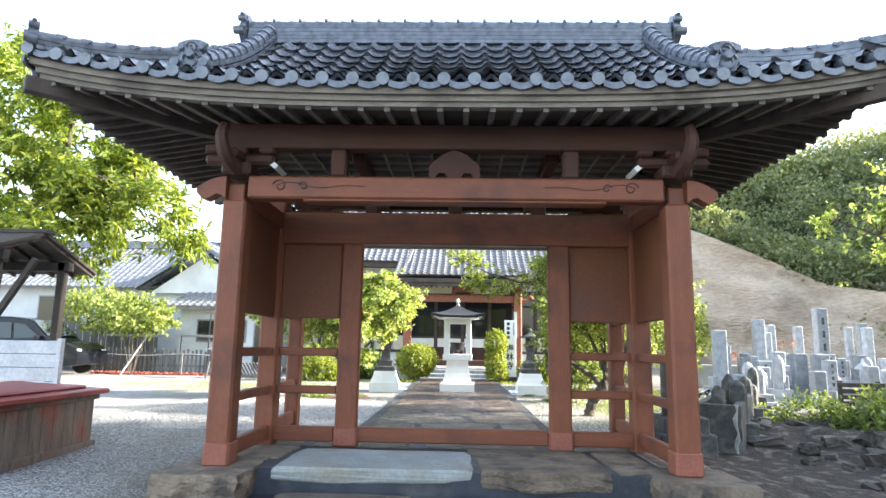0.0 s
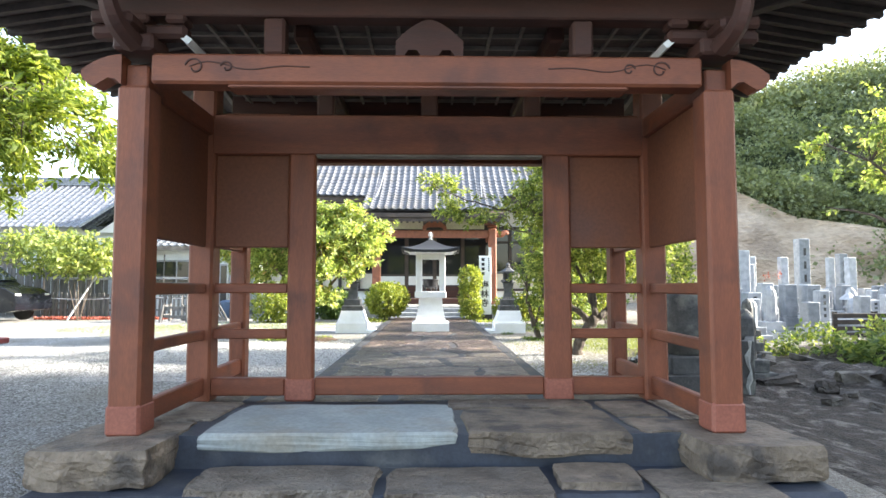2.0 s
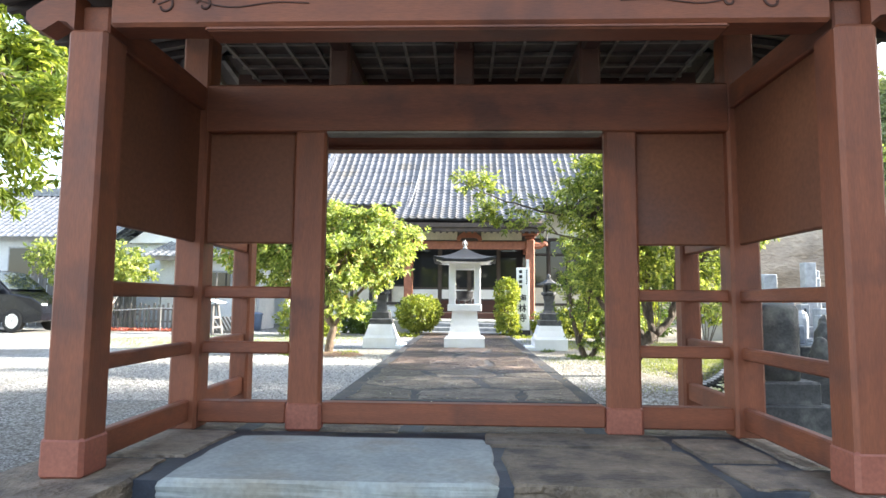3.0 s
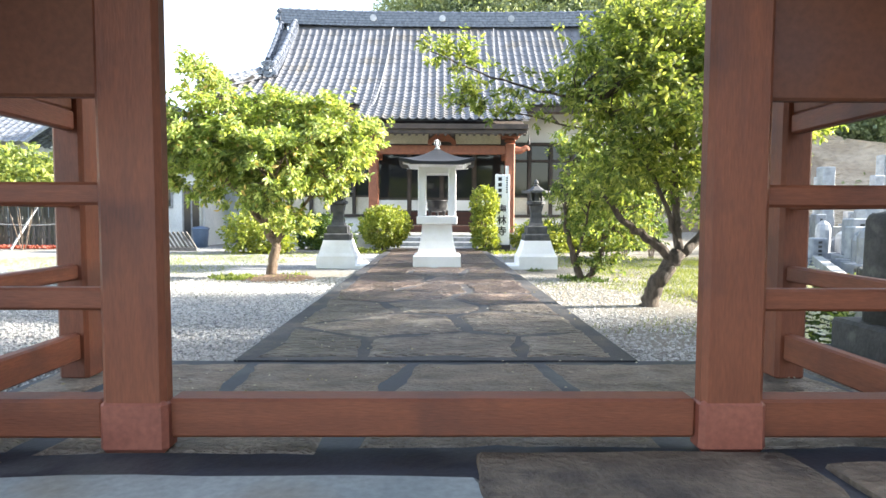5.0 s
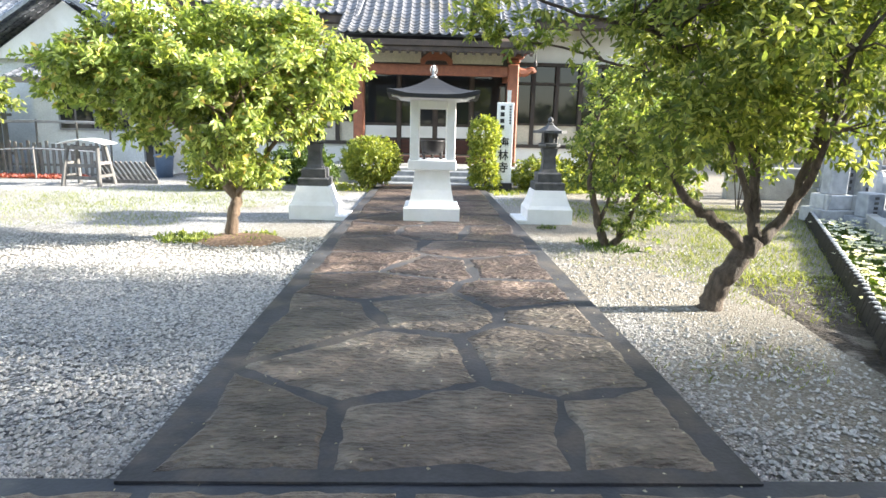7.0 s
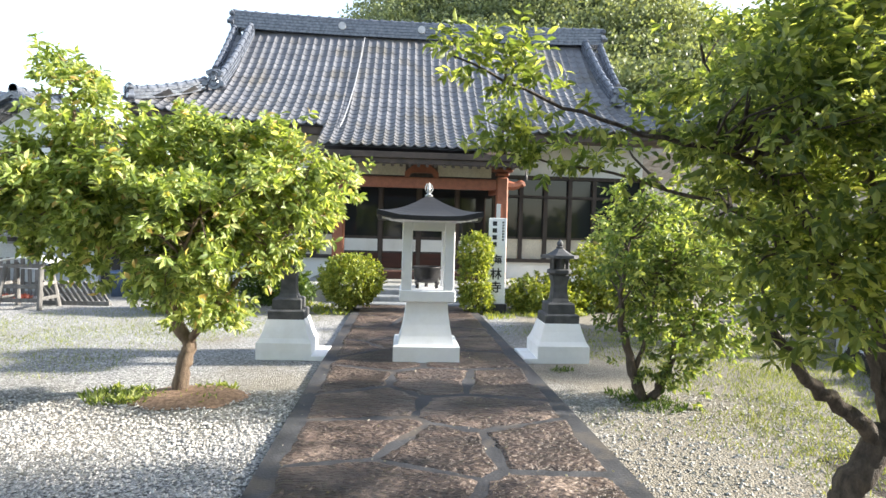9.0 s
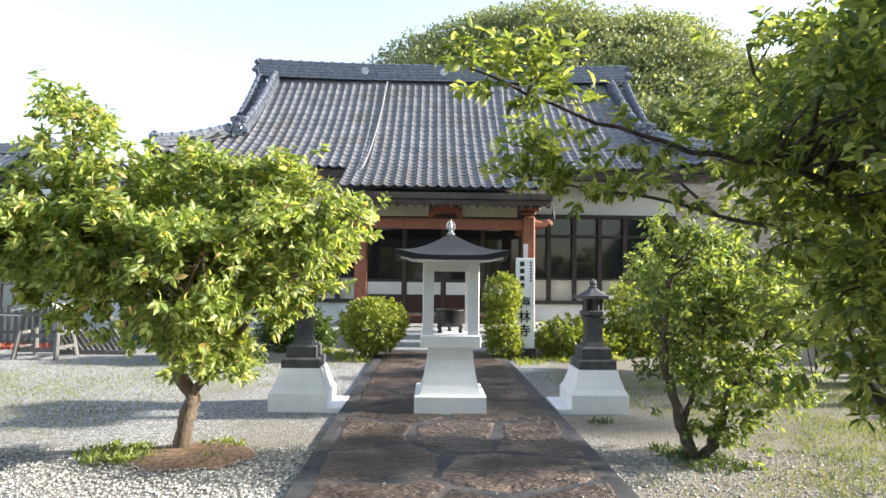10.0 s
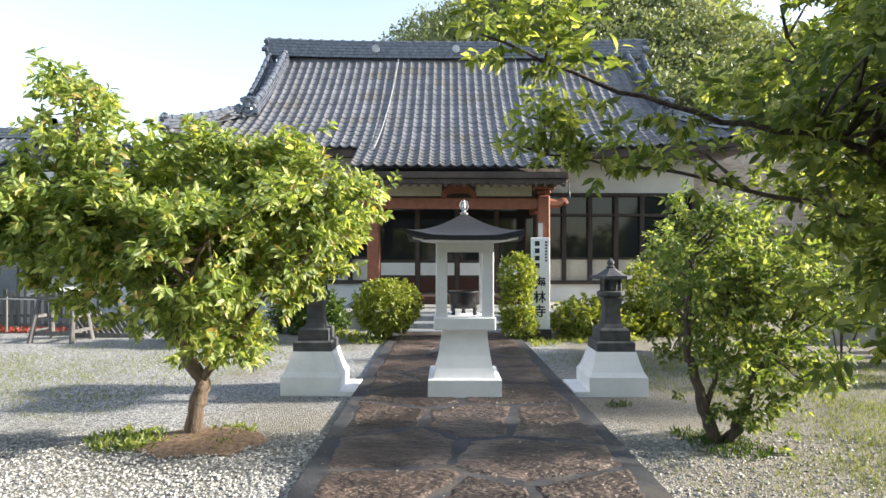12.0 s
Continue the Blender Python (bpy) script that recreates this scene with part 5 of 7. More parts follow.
def lantern(x, inner):
    at = (x, 15.61, LZ)
    th_ = empty("stone_lantern", at, "dark stone lantern on a tall white-painted concrete base", "lantern", "lanterns beside the path")
    q = B()
    lathe(q, at, [(0.37, -0.03), (0.37, 0.27)], square=True)
    part("base_block", q, white_paint, th_)
    q = B()
    lathe(q, at, [(0.365, 0.27), (0.33, 0.33), (0.285, 0.46), (0.255, 0.575)], square=True)
    part("base_flare", q, white_paint, th_)
    q = B()
    box(q, (x + inner * 0.46, 15.61, LZ + 0.04), (0.20, 0.74, 0.12), bev=0.01)
    part("plinth_edge", q, white_paint, th_)
    for hw, z0, z1 in ((0.245, 0.575, 0.705), (0.195, 0.707, 0.86)):
        q = B()
        lathe(q, at, [(hw, z0), (hw, z1 - 0.02), (hw - 0.02, z1)], square=True)
        part("stone_base", q, lantern_st, th_)
    q = B()
    lathe(q, at, [(0.135, 0.86), (0.112, 0.92), (0.10, 1.03), (0.098, 1.12), (0.12, 1.22), (0.125, 1.25)], square=True)
    part("shaft", q, lantern_st, th_)
    q = B()
    lathe(q, at, [(0.125, 1.25), (0.185, 1.285), (0.185, 1.33), (0.15, 1.345)], n=6)
    part("platform", q, lantern_st, th_)
    for k in range(6):
        a = math.pi / 3 * k + math.pi / 6
        q = B()
        box(q, (x + 0.115 * math.cos(a), 15.61 + 0.115 * math.sin(a), LZ + 1.425), (0.045, 0.045, 0.16), Euler((0, 0, a)).to_matrix())
        part("corner_post", q, lantern_st, th_)
    q = B()
    lathe(q, (x, 15.61, LZ + 1.345), [(0.085, 0), (0.085, 0.16)], n=6)
    part("fire_box", q, lantern_st, th_)
    q = B()
    rings = []
    for t in np.linspace(0, 1, 6):
        r = 0.285 * (1 - t) + 0.05 * t
        rings.append([q.verts.new((x + r * math.cos(math.pi / 3 * i), 15.61 + r * math.sin(math.pi / 3 * i), LZ + 1.515 + 0.13 * t ** 1.4 + 0.03 * (1 - t) ** 4)) for i in range(6)])
    low_ = [q.verts.new(v.co - Vector((0, 0, 0.045))) for v in rings[0]]
    for lo, hi in zip([low_] + rings, rings):
        for i in range(6):
            q.faces.new((lo[i], lo[(i + 1) % 6], hi[(i + 1) % 6], hi[i]))
    q.faces.new(rings[-1])
    q.faces.new(low_[::-1])
    part("roof", q, lantern_st, th_)
    q = B()
    lathe(q, (x, 15.61, LZ + 1.64), [(0.05, 0), (0.06, 0.02), (0.035, 0.035), (0.05, 0.06), (0.045, 0.09), (0.004, 0.13)], 10)
    part("jewel", q, lantern_st, th_)


lantern(-1.616, 1)
lantern(2.262, -1)

# ---- trees and shrubs ----


def tree(name, label, trunk, limbs, blobs, count, per, size, lm, bm_, seed, reach=0.28, wide=0.5, shell=0.35, twigs=160, cat="tree", droop=0.35, trunk_wob=0.012, clump=26, sprigs=(), sprig_count=0, star=False):
    """trunk and limbs: (points, first radius, last radius); blobs: where the foliage hangs."""
    rng = np.random.default_rng(seed)
    rr = random.Random(seed)
    t = empty(name, trunk[0][0], label, cat)
    q = B()
    pts = bend(trunk[0], 5, trunk_wob, rr)
    rad = np.linspace(trunk[1], trunk[2], len(pts))
    rad[0] *= 1.35
    rad *= np.array([1 + rr.uniform(-0.1, 0.1) for _ in rad])
    tube(q, pts, list(rad), 10)
    tk = part("trunk", q, bm_, t, smooth=True)
    ends = []
    for lp, r0, r1 in limbs:
        q = B()
        pts = bend(lp, 5, 0.018, rr)
        tube(q, pts, list(np.linspace(r0, r1, len(pts))), 7)
        part("limb", q, bm_, t, smooth=True)
        ends += pts[2:]
    P, D, base_, tw = rosettes(blobs, count, per, reach, rng, shell, droop, clump) if star else sprays(blobs, count, per, reach, rng, shell, droop, clump)
    if sprigs:
        P2, D2, *_ = rosettes(sprigs, sprig_count, per, reach * 0.6, rng, 0.0, droop)
        P, D = np.concatenate([P, P2]), np.concatenate([D, D2])
    q = B()
    ea = np.array([tuple(e) for e in ends]) if ends else np.array([tuple(trunk[0][-1])])
    for i in rng.choice(count, min(twigs, count), replace=False):
        a = base_[i]
        k = int(np.argmin(np.linalg.norm(ea - a, axis=1) + rng.uniform(0, 0.15, len(ea))))
        s = Vector(ea[k])
        e = Vector(a + tw[i] * reach * 0.7)
        m = s.lerp(e, 0.5) + Vector((rr.uniform(-0.08, 0.08), rr.uniform(-0.08, 0.08), rr.uniform(-0.02, 0.10)))
        tube(q, [s, m, e], [0.013, 0.008, 0.003], 4)
    tagged(part("twig_mass", q, bm_, t), kind="stuff")
    tagged(leaves("crown", P, D, size, lm, t, rng, wide, near=True), kind="stuff")
    return t


# plum tree in the yard beside the path
zL = gz(-2.36, 13.6)
tree("plum_tree", "small leafy plum tree with a bent brown trunk", ([(-2.36, 13.6, zL - 0.03), (-2.33, 13.6, zL + 0.28), (-2.28, 13.62, zL + 0.52), (-2.42, 13.6, zL + 0.78), (-2.50, 13.6, zL + 1.0)], 0.085, 0.06),
     [([(-2.46, 13.6, zL + 0.85), (-2.85, 13.5, zL + 1.4), (-3.4, 13.4, zL + 1.9), (-3.3, 13.3, zL + 2.7), (-3.35, 13.3, zL + 3.3)], 0.045, 0.012),
      ([(-2.46, 13.6, zL + 0.95), (-2.4, 13.8, zL + 1.6), (-2.2, 13.9, zL + 2.3)], 0.05, 0.012),
      ([(-2.28, 13.62, zL + 0.52), (-1.95, 13.5, zL + 1.0), (-1.5, 13.4, zL + 1.5), (-1.1, 13.4, zL + 1.9)], 0.045, 0.01),
      ([(-2.42, 13.6, zL + 0.8), (-2.2, 13.1, zL + 1.4), (-1.9, 12.8, zL + 1.9)], 0.04, 0.01),
      ([(-2.46, 13.6, zL + 0.9), (-3.0, 14.1, zL + 1.5), (-3.3, 14.4, zL + 2.0)], 0.04, 0.01)],
     [((-2.40, 13.55, zL + 2.05), (0.9, 0.95, 0.50)), ((-2.38, 13.55, zL + 1.50), (0.45, 0.5, 0.26)), ((-3.05, 13.4, zL + 2.12), (0.70, 0.8, 0.36)), ((-1.40, 13.45, zL + 1.98), (0.62, 0.7, 0.56)),
      ((-1.02, 13.4, zL + 2.18), (0.34, 0.45, 0.36)), ((-3.30, 13.3, zL + 2.98), (0.22, 0.26, 0.52)), ((-3.0, 13.5, zL + 2.55), (0.40, 0.5, 0.30)), ((-2.30, 13.7, zL + 2.58), (0.34, 0.5, 0.30)),
      ((-1.45, 13.5, zL + 2.52), (0.34, 0.4, 0.26)), ((-2.05, 13.5, zL + 0.98), (0.22, 0.25, 0.16)), ((-3.75, 13.3, zL + 2.2), (0.36, 0.5, 0.28)), ((-3.62, 13.6, zL + 1.75), (0.50, 0.6, 0.40)), ((-4.05, 13.5, zL + 2.05), (0.34, 0.5, 0.36)), ((-2.85, 13.4, zL + 1.40), (0.40, 0.5, 0.26)), ((-2.15, 12.95, zL + 1.65), (0.55, 0.45, 0.40))],
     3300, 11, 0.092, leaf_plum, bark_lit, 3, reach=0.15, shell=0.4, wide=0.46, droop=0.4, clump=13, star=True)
# cherry tree nearest the gate, leaning to the grave side, one long branch over the path
zR = gz(2.66, 10.66)
cherry = tree("cherry_tree", "dark-barked leaning cherry tree with spreading branches", ([(2.62, 10.66, zR - 0.03), (2.68, 10.66, zR + 0.22), (2.80, 10.66, zR + 0.42), (2.95, 10.67, zR + 0.62)], 0.10, 0.085),
     [([(2.90, 10.66, zR + 0.55), (2.55, 10.6, zR + 0.80), (2.25, 10.5, zR + 1.0), (2.0, 10.45, zR + 1.28)], 0.06, 0.025),
      ([(2.95, 10.67, zR + 0.60), (2.85, 10.7, zR + 1.0), (2.55, 10.75, zR + 1.7), (2.05, 10.8, zR + 2.3), (1.35, 10.85, zR + 2.46), (0.70, 10.85, zR + 2.66), (0.12, 10.85, zR + 2.90)], 0.034, 0.006),
      ([(2.7, 10.72, zR + 1.45), (2.2, 11.0, zR + 1.95), (1.5, 11.25, zR + 2.2), (0.55, 11.4, zR + 2.38)], 0.022, 0.006),
      ([(2.98, 10.67, zR + 0.62), (3.25, 10.75, zR + 0.85), (3.45, 10.8, zR + 1.4), (3.6, 10.9, zR + 2.2), (3.7, 10.9, zR + 2.7)], 0.06, 0.015),
      ([(2.95, 10.67, zR + 0.66), (2.95, 10.8, zR + 1.3), (3.0, 10.95, zR + 2.2), (2.9, 11.0, zR + 2.9)], 0.055, 0.012),
      ([(3.25, 10.75, zR + 0.85), (3.2, 10.3, zR + 1.4), (3.05, 9.9, zR + 2.1)], 0.04, 0.012),
      ([(2.95, 10.8, zR + 1.3), (2.80, 11.2, zR + 2.0), (2.40, 11.5, zR + 2.7), (2.10, 11.55, zR + 3.15)], 0.03, 0.008),
      ([(3.45, 10.8, zR + 1.4), (3.95, 10.9, zR + 1.9), (4.4, 11.0, zR + 2.3)], 0.035, 0.01)],
     [((2.80, 10.75, zR + 2.25), (0.95, 1.0, 0.72)), ((3.35, 10.7, zR + 1.95), (0.95, 0.95, 0.75)), ((2.35, 10.6, zR + 1.45), (0.62, 0.7, 0.50)), ((3.05, 10.85, zR + 2.95), (0.85, 0.8, 0.50)), ((3.0, 10.5, zR + 3.25), (0.9, 0.6, 0.36)), ((2.05, 10.6, zR + 2.85), (0.42, 0.45, 0.32)), ((2.15, 10.5, zR + 2.55), (0.38, 0.4, 0.3)),
      ((1.95, 10.85, zR + 2.35), (0.30, 0.3, 0.18)), ((4.05, 10.9, zR + 2.3), (0.6, 0.7, 0.6)), ((0.66, 10.85, zR + 2.68), (0.36, 0.18, 0.13)), ((0.62, 10.85, zR + 2.70), (0.36, 0.18, 0.13)), ((0.20, 10.85, zR + 2.86), (0.16, 0.13, 0.11)), ((0.22, 10.85, zR + 2.86), (0.16, 0.13, 0.11)), ((0.40, 10.85, zR + 2.77), (0.2, 0.13, 0.1)), ((0.45, 10.85, zR + 2.75), (0.2, 0.13, 0.1)),
      ((0.62, 11.38, zR + 2.44), (0.22, 0.18, 0.12)), ((0.75, 11.38, zR + 2.42), (0.3, 0.18, 0.12)), ((3.05, 10.0, zR + 2.1), (0.7, 0.6, 0.6)), ((2.60, 10.45, zR + 2.85), (0.70, 0.55, 0.42)), ((3.2, 10.4, zR + 2.5), (0.6, 0.5, 0.5)), ((2.05, 10.5, zR + 2.2), (0.42, 0.45, 0.34)), ((2.12, 10.6, zR + 1.5), (0.40, 0.4, 0.30)), ((2.2, 10.3, zR + 2.05), (0.5, 0.5, 0.4)), ((2.1, 11.1, zR + 2.0), (0.4, 0.3, 0.2)),
      ((2.25, 11.55, zR + 2.75), (0.48, 0.45, 0.42)), ((2.75, 11.6, zR + 2.40), (0.50, 0.45, 0.50)), ((2.70, 11.6, zR + 3.10), (0.58, 0.5, 0.40)), ((2.15, 11.5, zR + 3.22), (0.40, 0.4, 0.28)), ((3.2, 11.6, zR + 2.0), (0.45, 0.45, 0.45))],
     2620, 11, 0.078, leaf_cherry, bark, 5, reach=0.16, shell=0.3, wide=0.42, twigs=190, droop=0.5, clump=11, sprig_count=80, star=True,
     sprigs=[((1.15, 10.85, zR + 2.54), (0.26, 0.16, 0.09)), ((0.75, 10.85, zR + 2.66), (0.26, 0.18, 0.11)), ((0.42, 10.85, zR + 2.78), (0.22, 0.16, 0.10)),
             ((0.16, 10.85, zR + 2.90), (0.15, 0.14, 0.09)), ((1.30, 11.28, zR + 2.30), (0.32, 0.2, 0.13)), ((0.85, 11.36, zR + 2.36), (0.28, 0.2, 0.11)), ((0.58, 11.4, zR + 2.40), (0.16, 0.14, 0.08))])
cherry.location += Vector((0.16, 0.06, 0))
# small leafy tree with several ivy-covered stems
zS = gz(2.76, 13.5)
tree("small_tree", "small many-stemmed tree thick with leaves down to the ground", ([(2.66, 13.5, zS - 0.03), (2.56, 13.5, zS + 0.30), (2.42, 13.5, zS + 0.8)], 0.07, 0.04),
     [([(2.75, 13.48, zS), (2.92, 13.45, zS + 0.30), (3.0, 13.4, zS + 0.62), (3.25, 13.4, zS + 1.0)], 0.055, 0.02),
      ([(2.42, 13.5, zS + 0.75), (2.4, 13.5, zS + 1.3), (2.5, 13.5, zS + 1.9)], 0.035, 0.01),
      ([(2.56, 13.5, zS + 0.35), (2.75, 13.5, zS + 0.9), (2.8, 13.5, zS + 1.5)], 0.03, 0.01)],
     [((2.62, 13.5, zS + 1.25), (0.46, 0.45, 0.52)), ((3.15, 13.4, zS + 1.05), (0.55, 0.5, 0.45)), ((2.47, 13.5, zS + 0.55), (0.13, 0.14, 0.45)), ((2.65, 13.5, zS + 1.8), (0.36, 0.4, 0.32)), ((3.35, 13.4, zS + 0.75), (0.36, 0.4, 0.28)), ((3.0, 13.5, zS + 1.55), (0.5, 0.5, 0.36)), ((2.95, 13.45, zS + 0.35), (0.12, 0.12, 0.28)), ((2.72, 13.5, zS + 2.10), (0.40, 0.4, 0.26)), ((3.35, 13.4, zS + 1.62), (0.42, 0.45, 0.34))],
     930, 11, 0.068, leaf_small, bark, 9, reach=0.15, shell=0.2, twigs=80, droop=0.4, clump=9, star=True)
lay(-0.217)
# large dark tree behind the shelter, outside the gate
tree("large_tree", "large dense broad-leaved tree beside the wooden shelter", ([(-8.7, 10.6, gz(-8.7, 10)), (-8.65, 10.6, 2.2), (-8.4, 10.5, 3.9)], 0.22, 0.15),
     [([(-8.5, 10.5, 3.5), (-6.9, 9.9, 4.3), (-5.2, 9.4, 4.5)], 0.09, 0.02), ([(-8.4, 10.5, 3.8), (-7.2, 10.1, 5.0), (-6.7, 9.9, 6.4)], 0.11, 0.02),
      ([(-8.5, 10.5, 3.6), (-8.4, 10.1, 4.3), (-8.6, 9.7, 5.1)], 0.09, 0.02)],
     [((-6.7, 9.9, 5.4), (1.5, 1.4, 1.2)), ((-5.7, 9.5, 4.35), (1.05, 1.0, 0.75)), ((-7.9, 9.8, 4.9), (1.3, 1.2, 1.1)), ((-4.7, 9.2, 3.85), (0.7, 0.6, 0.50)), ((-6.5, 9.3, 3.75), (0.9, 0.8, 0.45)), ((-7.6, 9.8, 6.6), (1.2, 1.1, 0.8)), ((-6.9, 9.9, 3.9), (1.3, 1, 0.6)), ((-7.3, 8.8, 5.6), (0.9, 0.8, 0.9))],
     2600, 10, 0.15, leaf_big, bark, 11, reach=0.32, wide=0.34, shell=0.45, droop=0.5, clump=22, star=True)
lay(-0.564)
# pale green tree among the graves
maple = tree("maple_tree", "pale green airy tree standing beside the graves", ([(14.8, 17.5, 1.1), (14.6, 17.4, 3.5), (14.4, 17.3, 5.5)], 0.2, 0.1),
     [([(14.6, 17.4, 3.4), (13.2, 17.2, 4.5), (11.6, 17.1, 4.8)], 0.07, 0.015), ([(14.5, 17.4, 4.4), (13.2, 17.2, 5.9), (11.6, 17.0, 6.5)], 0.07, 0.015), ([(14.5, 17.3, 5), (15.2, 17.2, 7), (15.4, 17.2, 8.5)], 0.07, 0.015)],
     [((12.4, 17.2, 6.5), (1.2, 1.1, 0.28)), ((12.2, 17.1, 4.7), (0.9, 0.8, 0.22)), ((13.8, 17.2, 5.7), (1.2, 1.2, 0.3)), ((13.6, 17.2, 7.7), (1.4, 1.2, 0.35)), ((12.1, 17.1, 5.6), (0.8, 0.8, 0.2)), ((15.0, 17, 7), (1.4, 1.3, 1.2))],
     340, 10, 0.16, leaf_plum, bark, 13, reach=0.45, shell=0.3)
maple.location += Vector((-0.5, -0.6, -0.5))
lay()


def shrub(name, label, at, blobs, count, size, lm, seed, per=8, reach=0.10, shell=0.75, wide=0.55, stems=5):
    rng = np.random.default_rng(seed)
    rr = random.Random(seed)
    t = empty(name, at, label, "shrub")
    q = B()
    for k in range(stems):
        a = 2 * math.pi * k / stems
        c = blobs[0][0]
        tube(q, [Vector(at) + Vector((0.04 * math.cos(a), 0.04 * math.sin(a), -0.02)), Vector((c[0] + 0.5 * blobs[0][1][0] * math.cos(a), c[1] + 0.5 * blobs[0][1][1] * math.sin(a), c[2]))], [0.014, 0.006], 5)
    part("stem", q, bark, t)
    P, D, *_ = sprays([((b[0][0], b[0][1], b[0][2]), b[1]) for b in blobs], count, per, reach, rng, shell, 0.1)
    tagged(leaves("foliage", P, D, size, lm, t, rng, wide), kind="stuff")
    return t


yb = 20.1
shrub("round_shrub", "round clipped yellow-green shrub beside the steps", (-1.15, yb, gz(0, yb)), [((-1.15, yb, gz(0, yb) + 0.72), (0.68, 0.66, 0.50)), ((-1.15, yb, gz(0, yb) + 0.60), (0.60, 0.58, 0.45))], 1300, 0.075, leaf_shrub, 21)
shrub("column_shrub", "tall narrow yellow-green shrub beside the signboard", (1.60, yb, gz(0, yb)),
      [((1.58, yb, gz(0, yb) + 1.35), (0.34, 0.32, 0.42)), ((1.56, yb, gz(0, yb) + 0.75), (0.30, 0.30, 0.55)), ((1.62, yb, gz(0, yb) + 0.35), (0.34, 0.32, 0.30))], 900, 0.075, leaf_shrub, 22)
for i, (x, y, rx, rz, mtl, lb) in enumerate(((-3.1, 21.3, 0.75, 0.55, leaf_dark, "low dark green shrub below the hall"), (3.2, 20.6, 0.85, 0.45, leaf_shrub, "loose low shrub beside the signboard"),
                                            (4.5, 20.9, 0.6, 0.9, leaf_shrub, "bushy yellow-green shrub below the hall windows"), (-4.5, 19.6, 0.8, 0.62, leaf_shrub, "broad yellow-green bush in the yard"), (6.0, 21.4, 0.9, 0.9, leaf_dark, "dark green shrub below the hall windows"))):
    z = gz(x, y)
    shrub("shrub", lb, (x, y, z), [((x, y, z + rz * 0.75), (rx, rx * 0.8, rz)), ((x + 0.3, y - 0.1, z + rz * 0.5), (rx * 0.8, rx * 0.7, rz * 0.6))], 700, 0.10, mtl, 30 + i, shell=0.5, reach=0.2)
for i, (x, y, rx, zc, rz) in enumerate(((-11.5, 20.8, 1.15, 2.15, 0.55), (-13.6, 22.3, 1.5, 2.4, 0.7))):
    z = gz(x, y)
    shrub("garden_shrub", "light green garden shrub behind the fence", (x, y, z), [((x, y, z + zc), (rx, rx * 0.8, rz)), ((x + 0.5, y, z + zc - 0.2), (rx * 0.7, rx * 0.6, rz * 0.6)), ((x - 0.6, y, z + zc + 0.2), (rx * 0.6, rx * 0.6, rz * 0.5))], 360, 0.17, leaf_cherry, 40 + i, shell=0.3, reach=0.35)
for i, (x, y, zc, r) in enumerate(((4.25, 18.1, 2.15, 0.62), (4.95, 18.5, 1.75, 0.66), (5.5, 18.2, 2.5, 0.60))):
    shrub("garden_tree", "thin-stemmed yellow-green bushy tree below the hall windows", (x, y, YARD_Z), [((x, y, zc), (r, r * 0.8, r * 0.8)), ((x + 0.25, y, zc - 0.5), (r * 0.7, r * 0.6, r * 0.5)), ((x - 0.3, y - 0.1, zc + 0.4), (r * 0.5, r * 0.5, r * 0.4))], 330, 0.10, (leaf_plum, leaf_shrub, leaf_small)[i], 90 + i, shell=0.2, reach=0.22)
shrub("background_tree", "green tree between the hall and the graves", (6.6, 17.5, gz(6.6, 17.5)), [((6.8, 17.5, 2.05), (0.9, 0.8, 0.9)), ((7.0, 17.6, 2.85), (0.6, 0.6, 0.6))], 420, 0.13, leaf_cherry, 55, shell=0.3, reach=0.3)

# ---- hill with its woods and the bare cliff ----


def clumps(name, P, D, size, m, par, rng):
    """Far foliage: small bent tufts, two faces each."""
    n = len(P)
    D = D / np.linalg.norm(D, axis=1, keepdims=True)
    S = np.cross(D, rng.normal(size=(n, 3)))
    S /= np.linalg.norm(S, axis=1, keepdims=True) + 1e-9
    s = (size * rng.uniform(0.5, 1.4, n))[:, None]
    v = np.stack([P - D * s * 0.5, P + S * s * 0.45, P + D * s * 0.6, P - S * s * 0.45], 1).reshape(-1, 3)
    o = (np.arange(n) * 4)[:, None, None]
    f = (np.array([[0, 1, 2], [0, 2, 3]])[None] + o).reshape(-1, 3)
    me = bpy.data.meshes.new(name)
    me.from_pydata(v.tolist(), [], f.tolist())
    return link_mesh(name, me, m, par)


def hill_z(x, y):
    """Wooded hill round the hall and the graves, and an unseen ridge added at the side to shade the gate."""
    r, az = math.hypot(x, y - 4), math.degrees(math.atan2(x, y - 4))
    top = np.interp(az, (-11, -5.5, -1, 7, 13, 22, 28, 33, 60, 75), (0, 24, 28, 30, 30, 28, 22, 22, 24, 0))
    t = min(1, max(0, (r - 38) / 26))
    side = t * t * (3 - 2 * t) * (1 if r < 66 else math.exp(-((r - 66) / 25) ** 2))
    shade_spur = 34 * math.exp(-((min(x, 40) - 40) / 15) ** 2 - (max(0, y - 9) / 3.6) ** 2 - (min(0, y + 26) / 14) ** 2)
    return max(top * side, shade_spur if x > 8 else 0) - 1.2 + 1.2 * noise.noise(Vector((x * 0.07, y * 0.07, 0)))


